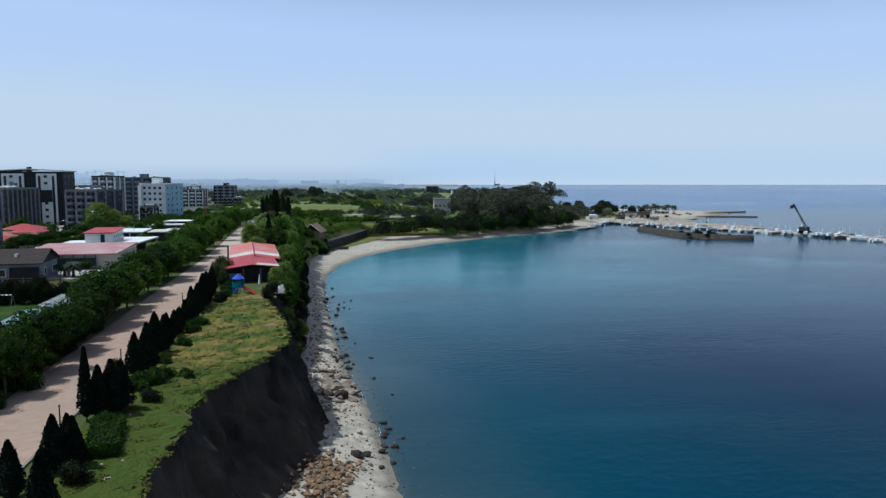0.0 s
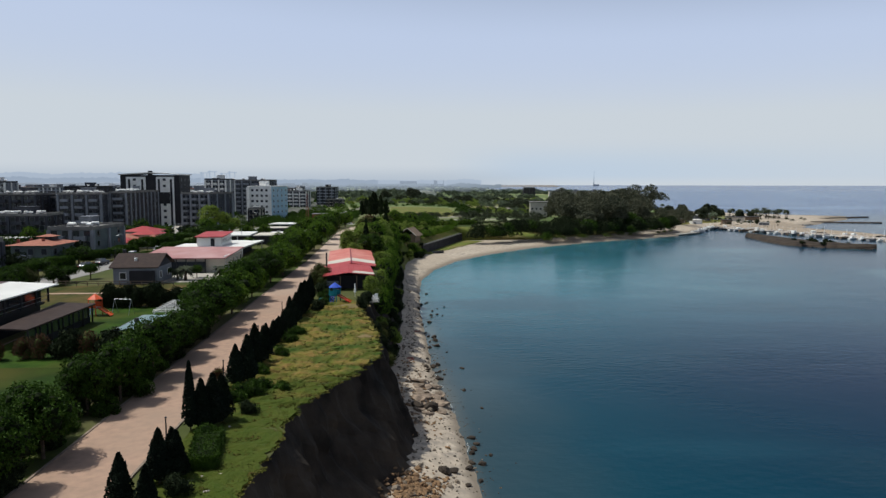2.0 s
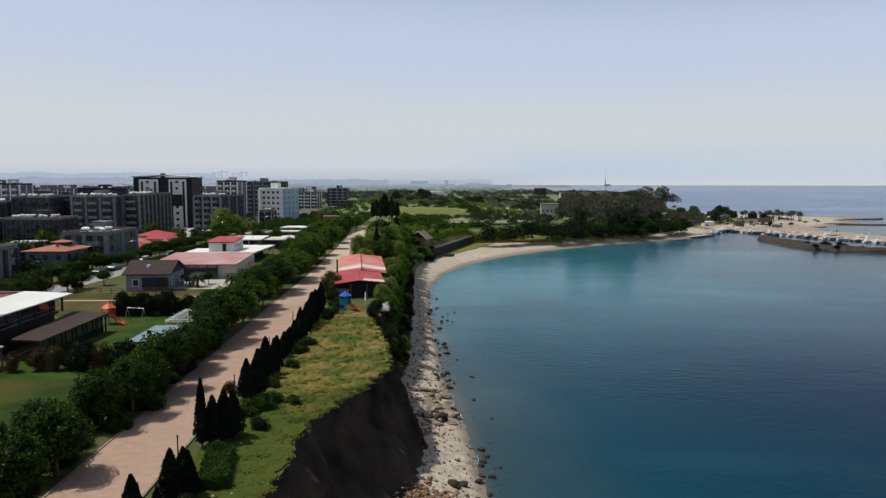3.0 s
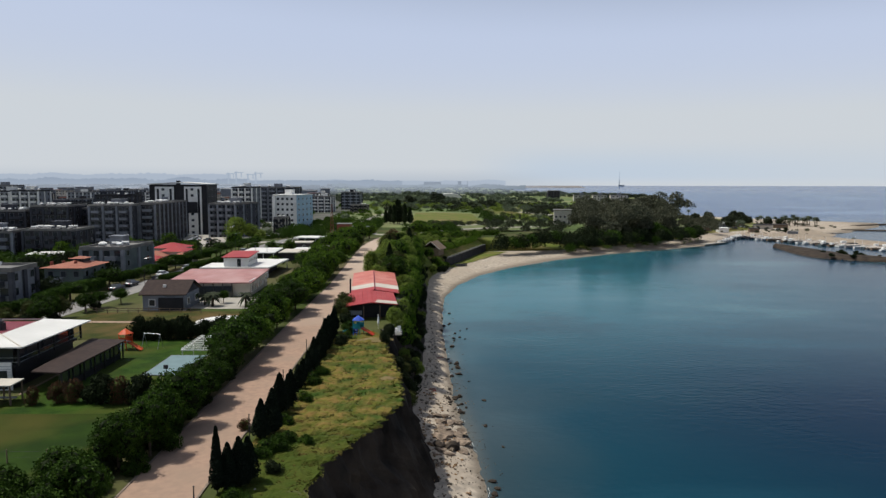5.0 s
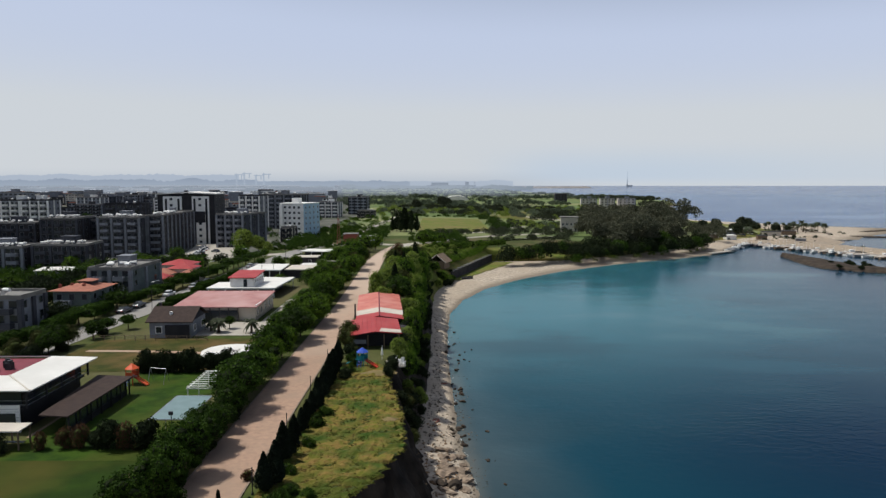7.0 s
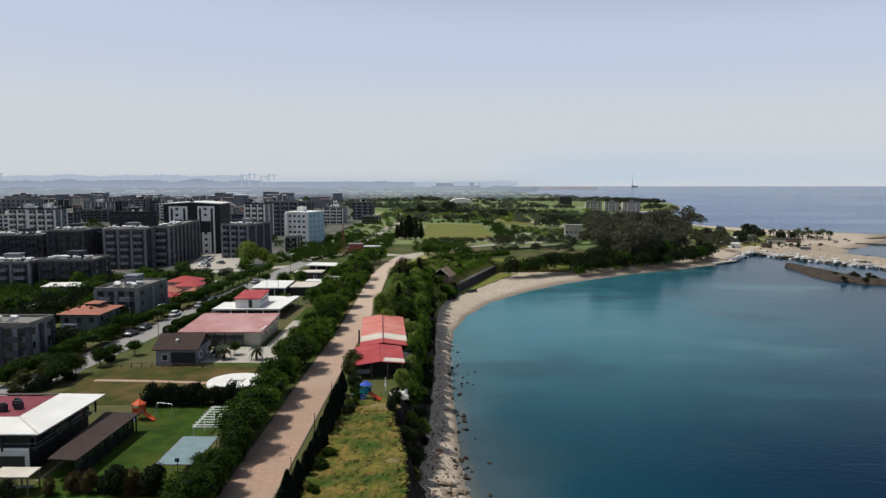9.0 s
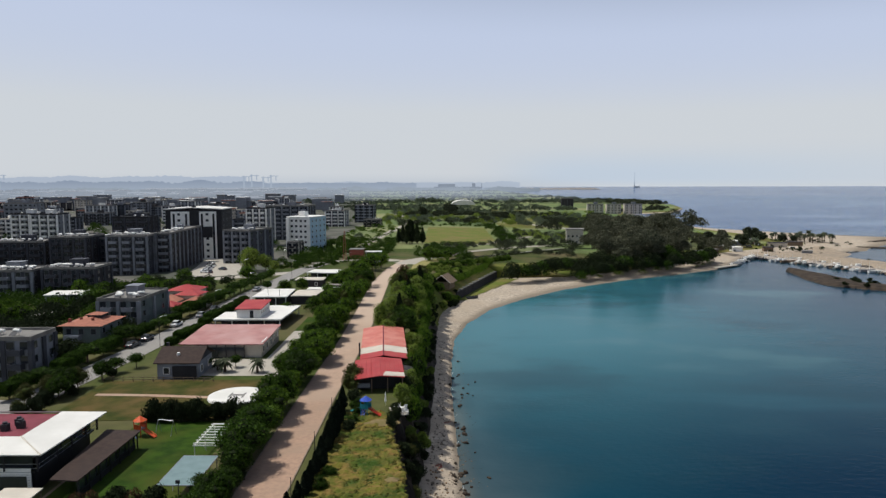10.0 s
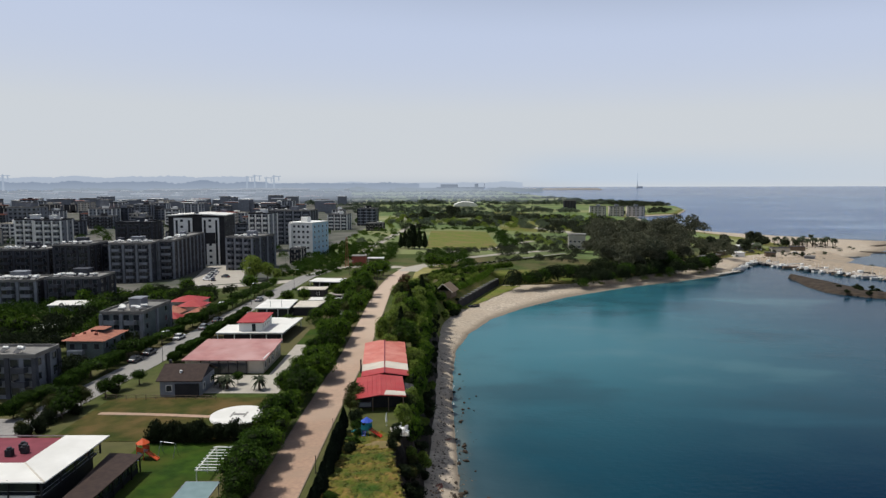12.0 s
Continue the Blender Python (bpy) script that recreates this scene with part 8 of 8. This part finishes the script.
part("cab", box(bmesh.new(), -0.6, 0, 1.1, 5.2, 3.0, 2.2, 0, 0.2), M["dark_metal"], ob)
bm = bmesh.new()
p, q = Vector((2, 0, 2)), Vector((-5.5, 3.5, 15))
for sy, sz in ((-0.5, -0.4), (0.5, -0.4), (-0.5, 0.4), (0.5, 0.4)):
    rod(bm, p + Vector((0, sy, sz)), q + Vector((0, sy * 0.5, sz * 0.5)), 0.11, 4)
for i in range(10):
    u, v = p.lerp(q, i / 10), p.lerp(q, (i + 1) / 10)
    rod(bm, u + Vector((0, -0.45, 0.3)), v + Vector((0, 0.45, -0.3)), 0.07, 4)
    rod(bm, u + Vector((0, 0.45, 0.3)), v + Vector((0, -0.45, -0.3)), 0.07, 4)
part("boom", bm, M["dark_metal"], ob)
part("hoist_block", box(bmesh.new(), -6.2, 3.8, 12.6, 1.6, 1.0, 1.6), M["dark_metal"], ob)
part("hoist_rope", rod(bmesh.new(), (-6.0, 3.7, 14.2), (-5.5, 3.5, 15), 0.05, 4), M["dark_metal"], ob)


def beach_hut(x, y, w, d, h, rz, wall, roof, label):
    ob = thing("beach_hut", x, y, surface(x, y), rz, label, "hut", "huts on the spit")
    part("wall", box(bmesh.new(), w / 2, d / 2, -0.2, w, d, h + 0.2), M[wall], ob)
    part("roof", slab(bmesh.new(), [(-0.4, -0.4, h + 0.25), (w + 0.4, -0.4, h + 0.25), (w + 0.4, d + 0.4, h + 0.5), (-0.4, d + 0.4, h + 0.5)], 0.2), M[roof], ob)


for a in ((216, 486, 9, 6, 3.2, 10, "wood", "slab"), (228, 478, 12, 5, 2.8, -6, "cream", "brown_wall"), (205, 478, 7, 6, 3, 0, "pale_wall", "white_roof"), (246, 488, 10, 4, 2.6, -5, "wood", "brown_wall"), (196, 470, 6, 5, 2.8, 12, "pale_wall", "slab"), (181, 452, 7, 5, 2.8, 20, "wood", "white_roof"), (160, 424, 6, 4, 2.6, 30, "pale_wall", "slab"), (128, 398, 7, 4, 2.6, 35, "white", "white_roof"), (143, 410, 5, 4, 2.6, 30, "wood", "brown_wall"), (172, 437, 6, 4, 2.4, 25, "wood", "slab"), (190, 448, 7, 4, 2.6, 10, "white", "white_roof"), (212, 452, 6, 4, 2.6, -10, "wood", "brown_wall"), (232, 442, 6, 4, 2.5, -30, "pale_wall", "slab")):
    beach_hut(*a, "low weathered hut near the small harbour")
boards = thing("jetty", 150, 372, 0.2, 38, "low grey concrete landing jetty", "jetty")
part("deck", box(bmesh.new(), 9, 0, 0.2, 22, 3.0, 0.5), M["concrete"], boards)
for i in range(5):
    part("pile", cyl(bmesh.new(), i * 4.2 + 0.8, 0, -1.5, 0.25, 0.3, 0.3, 8), M["concrete"], boards)


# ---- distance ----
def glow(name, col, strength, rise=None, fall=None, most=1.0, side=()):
    """Emission with distance haze put into its colour; rise and fall: heights between which a haze thickens and thins;
    side: stretches in x over which it sets in or clears.
    """
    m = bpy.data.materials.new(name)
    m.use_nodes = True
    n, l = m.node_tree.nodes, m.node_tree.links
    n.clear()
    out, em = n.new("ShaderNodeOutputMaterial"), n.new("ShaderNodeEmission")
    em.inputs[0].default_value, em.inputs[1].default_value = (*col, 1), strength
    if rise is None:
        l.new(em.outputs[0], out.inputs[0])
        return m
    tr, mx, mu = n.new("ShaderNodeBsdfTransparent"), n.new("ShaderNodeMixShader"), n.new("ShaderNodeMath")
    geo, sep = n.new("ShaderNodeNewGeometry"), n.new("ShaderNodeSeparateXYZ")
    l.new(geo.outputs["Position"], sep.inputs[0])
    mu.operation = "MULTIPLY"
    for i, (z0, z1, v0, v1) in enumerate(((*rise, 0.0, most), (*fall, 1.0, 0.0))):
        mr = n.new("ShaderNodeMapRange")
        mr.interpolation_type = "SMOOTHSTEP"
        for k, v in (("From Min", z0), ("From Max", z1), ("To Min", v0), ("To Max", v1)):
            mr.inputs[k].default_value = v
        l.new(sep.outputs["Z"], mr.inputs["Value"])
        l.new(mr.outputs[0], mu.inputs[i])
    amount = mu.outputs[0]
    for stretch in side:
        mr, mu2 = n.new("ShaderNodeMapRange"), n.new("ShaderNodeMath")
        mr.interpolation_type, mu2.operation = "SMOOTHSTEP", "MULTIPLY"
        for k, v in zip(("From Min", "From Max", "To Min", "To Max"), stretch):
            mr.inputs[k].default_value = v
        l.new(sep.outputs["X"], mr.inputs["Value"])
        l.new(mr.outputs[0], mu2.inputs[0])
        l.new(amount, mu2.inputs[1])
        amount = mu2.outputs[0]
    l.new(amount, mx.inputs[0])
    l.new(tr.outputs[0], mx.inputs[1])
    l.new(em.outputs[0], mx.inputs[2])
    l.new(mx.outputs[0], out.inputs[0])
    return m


# haze is painted as emission on see-through rings, no real air
HAZE = glow("sea_haze_glow", (0.53, 0.60, 0.68), 1.0, (10, 58), (72, 205), 0.82, ((60, 520, 0.0, 1.0), (700, 1700, 1.0, 0.45)))
NEAR_HAZE = glow("town_haze_glow", (0.42, 0.465, 0.53), 1.0, (0, 24), (26, 66), 0.66, ((40, 360, 1.0, 0.0),))
# silhouettes below glow in colours already blended with haze
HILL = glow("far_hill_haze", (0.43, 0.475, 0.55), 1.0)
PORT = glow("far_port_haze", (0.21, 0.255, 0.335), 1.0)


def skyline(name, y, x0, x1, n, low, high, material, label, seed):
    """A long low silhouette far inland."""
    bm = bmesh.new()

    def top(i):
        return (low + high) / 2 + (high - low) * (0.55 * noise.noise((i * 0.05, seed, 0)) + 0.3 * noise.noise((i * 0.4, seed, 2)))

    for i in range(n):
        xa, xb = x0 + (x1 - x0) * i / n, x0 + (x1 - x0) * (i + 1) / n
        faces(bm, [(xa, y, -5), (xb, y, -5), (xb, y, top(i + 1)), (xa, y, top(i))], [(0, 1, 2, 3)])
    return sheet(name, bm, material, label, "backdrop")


for radius, top, material, label in ((2750, 220, HAZE, "glowing sheet as pale haze over the far sea horizon"), (1420, 125, NEAR_HAZE, "glowing sheet as thin haze over the far plain")):
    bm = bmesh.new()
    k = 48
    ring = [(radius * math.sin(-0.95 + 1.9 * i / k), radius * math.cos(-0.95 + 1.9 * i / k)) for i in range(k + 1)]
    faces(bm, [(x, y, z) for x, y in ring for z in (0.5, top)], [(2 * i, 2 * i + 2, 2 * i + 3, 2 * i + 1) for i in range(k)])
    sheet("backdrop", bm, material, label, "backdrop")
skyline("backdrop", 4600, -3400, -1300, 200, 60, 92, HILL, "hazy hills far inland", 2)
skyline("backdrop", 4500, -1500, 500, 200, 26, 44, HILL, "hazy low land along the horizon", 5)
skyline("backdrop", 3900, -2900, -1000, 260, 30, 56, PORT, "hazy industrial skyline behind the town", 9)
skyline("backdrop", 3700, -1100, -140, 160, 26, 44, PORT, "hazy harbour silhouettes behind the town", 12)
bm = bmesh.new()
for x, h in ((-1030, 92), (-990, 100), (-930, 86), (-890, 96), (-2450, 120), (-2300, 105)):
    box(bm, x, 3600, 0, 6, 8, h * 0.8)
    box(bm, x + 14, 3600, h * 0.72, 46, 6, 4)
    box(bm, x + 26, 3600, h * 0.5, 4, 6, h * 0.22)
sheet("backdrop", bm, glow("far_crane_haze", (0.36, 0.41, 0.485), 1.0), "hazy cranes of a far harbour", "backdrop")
# tree line glows too, haze mixed into its green
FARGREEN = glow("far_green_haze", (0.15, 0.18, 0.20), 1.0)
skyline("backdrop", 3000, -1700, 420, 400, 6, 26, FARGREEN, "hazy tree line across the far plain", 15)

bm = bmesh.new()
frng = random.Random(33)
for i in range(420):
    y = frng.uniform(1000, 2300)
    x = -0.12 * y - 40 - frng.uniform(0, 0.62 * y)
    w, d, h = frng.uniform(12, 30), frng.uniform(12, 20), frng.choice((6, 9, 12, 15, 18))
    box(bm, x, y, 1.5, w, d, h + 2, frng.uniform(-0.2, 0.2))
    q = len(bm.faces)
    box(bm, x, y, h + 3.5, w + 1, d + 1, 1.2, 0)
    bm.faces.ensure_lookup_table()
    for f in bm.faces[q:]:
        f.material_index = frng.choice((0, 0, 1, 1, 1, 3, 3, 2))
me = to_mesh("far_town", bm, [M["pale_wall"], M["slab"], M["tile_roof"], M["white"]])
tagged(new("far_town", me), "far pale town blocks with flat and tiled roofs", "buildings", "", "stuff")

# blue-grey with distance haze in it, for ship and sea tower
FAR_SHIP = mat("far_ship_hazed_grey", (0.30, 0.33, 0.37), None, 0.02, 0.8)
ob = thing("ship", -45, 3640, 0, 0, "long grey cargo ship on the horizon", "ship")
bm = bmesh.new()
faces(bm, [(0, 0, 0), (245, 0, 0), (256, 0, 14), (-4, 0, 14), (0, 30, 0), (245, 30, 0), (256, 30, 14), (-4, 30, 14)], [(0, 1, 2, 3), (7, 6, 5, 4), (3, 2, 6, 7), (0, 3, 7, 4), (1, 5, 6, 2)])
part("hull", bm, FAR_SHIP, ob)
part("superstructure", box(bmesh.new(), 65, 15, 14, 90, 26, 14), FAR_SHIP, ob)
part("bridge", box(bmesh.new(), 208, 15, 14, 18, 26, 18), FAR_SHIP, ob)
part("funnel", box(bmesh.new(), 250, 15, 14, 3, 3, 20), FAR_SHIP, ob)
ob = thing("sea_tower", 1225, 4400, 0, 0, "slender grey tower standing in the far sea", "tower")
part("base", box(bmesh.new(), 4, 0, 0, 34, 20, 9), FAR_SHIP, ob)
part("shaft", cyl(bmesh.new(), -10, 0, 0, 96, 3.0, 2.2, 8), FAR_SHIP, ob)
ob = thing("breakwater", 250, 3500, 0, 6, "long sandy breakwater on the far sea", "breakwater")
bm = bmesh.new()
slab(bm, [(-20, -60, 0.4), (545, -60, 0.4), (530, 10, 9), (-10, 10, 9)], 1.2)
slab(bm, [(-10, 10, 9), (530, 10, 9), (540, 40, 0.5), (-20, 40, 0.5)], 1.2)
part("bank", bm, M["riprap"], ob)
for x, y, w, h in ((-880, 1750, 190, 12), (-640, 1900, 150, 12), (-1000, 2300, 320, 16), (-560, 1600, 90, 10), (-430, 1400, 70, 9), (-1150, 1950, 200, 14), (-760, 2500, 260, 15)):
    hb = thing("warehouse", x, y, 3, 0, "long pale industrial shed beyond the town", "warehouse", "far sheds")
    part("wall", box(bmesh.new(), w / 2, 30, 0, w, 60, h), M["grey_wall"], hb)
    part("roof", slab(bmesh.new(), [(-2, -2, h + 0.5), (w + 2, -2, h + 0.5), (w + 2, 62, h + 4), (-2, 62, h + 4)], 0.6), M["pale_wall"], hb)

ob = thing("rowing_boat", 12.5, 271.5, surface(12.5, 271.5) + 0.1, 35, "dark open rowing boat drawn up on the sand", "boat")
part("hull", HULLS[2], None, ob)
for k in (-1.2, 0.2, 1.4):
    part("thwart", box(bmesh.new(), k, 0, 0.5, 0.25, 1.3, 0.05), M["wood"], ob)
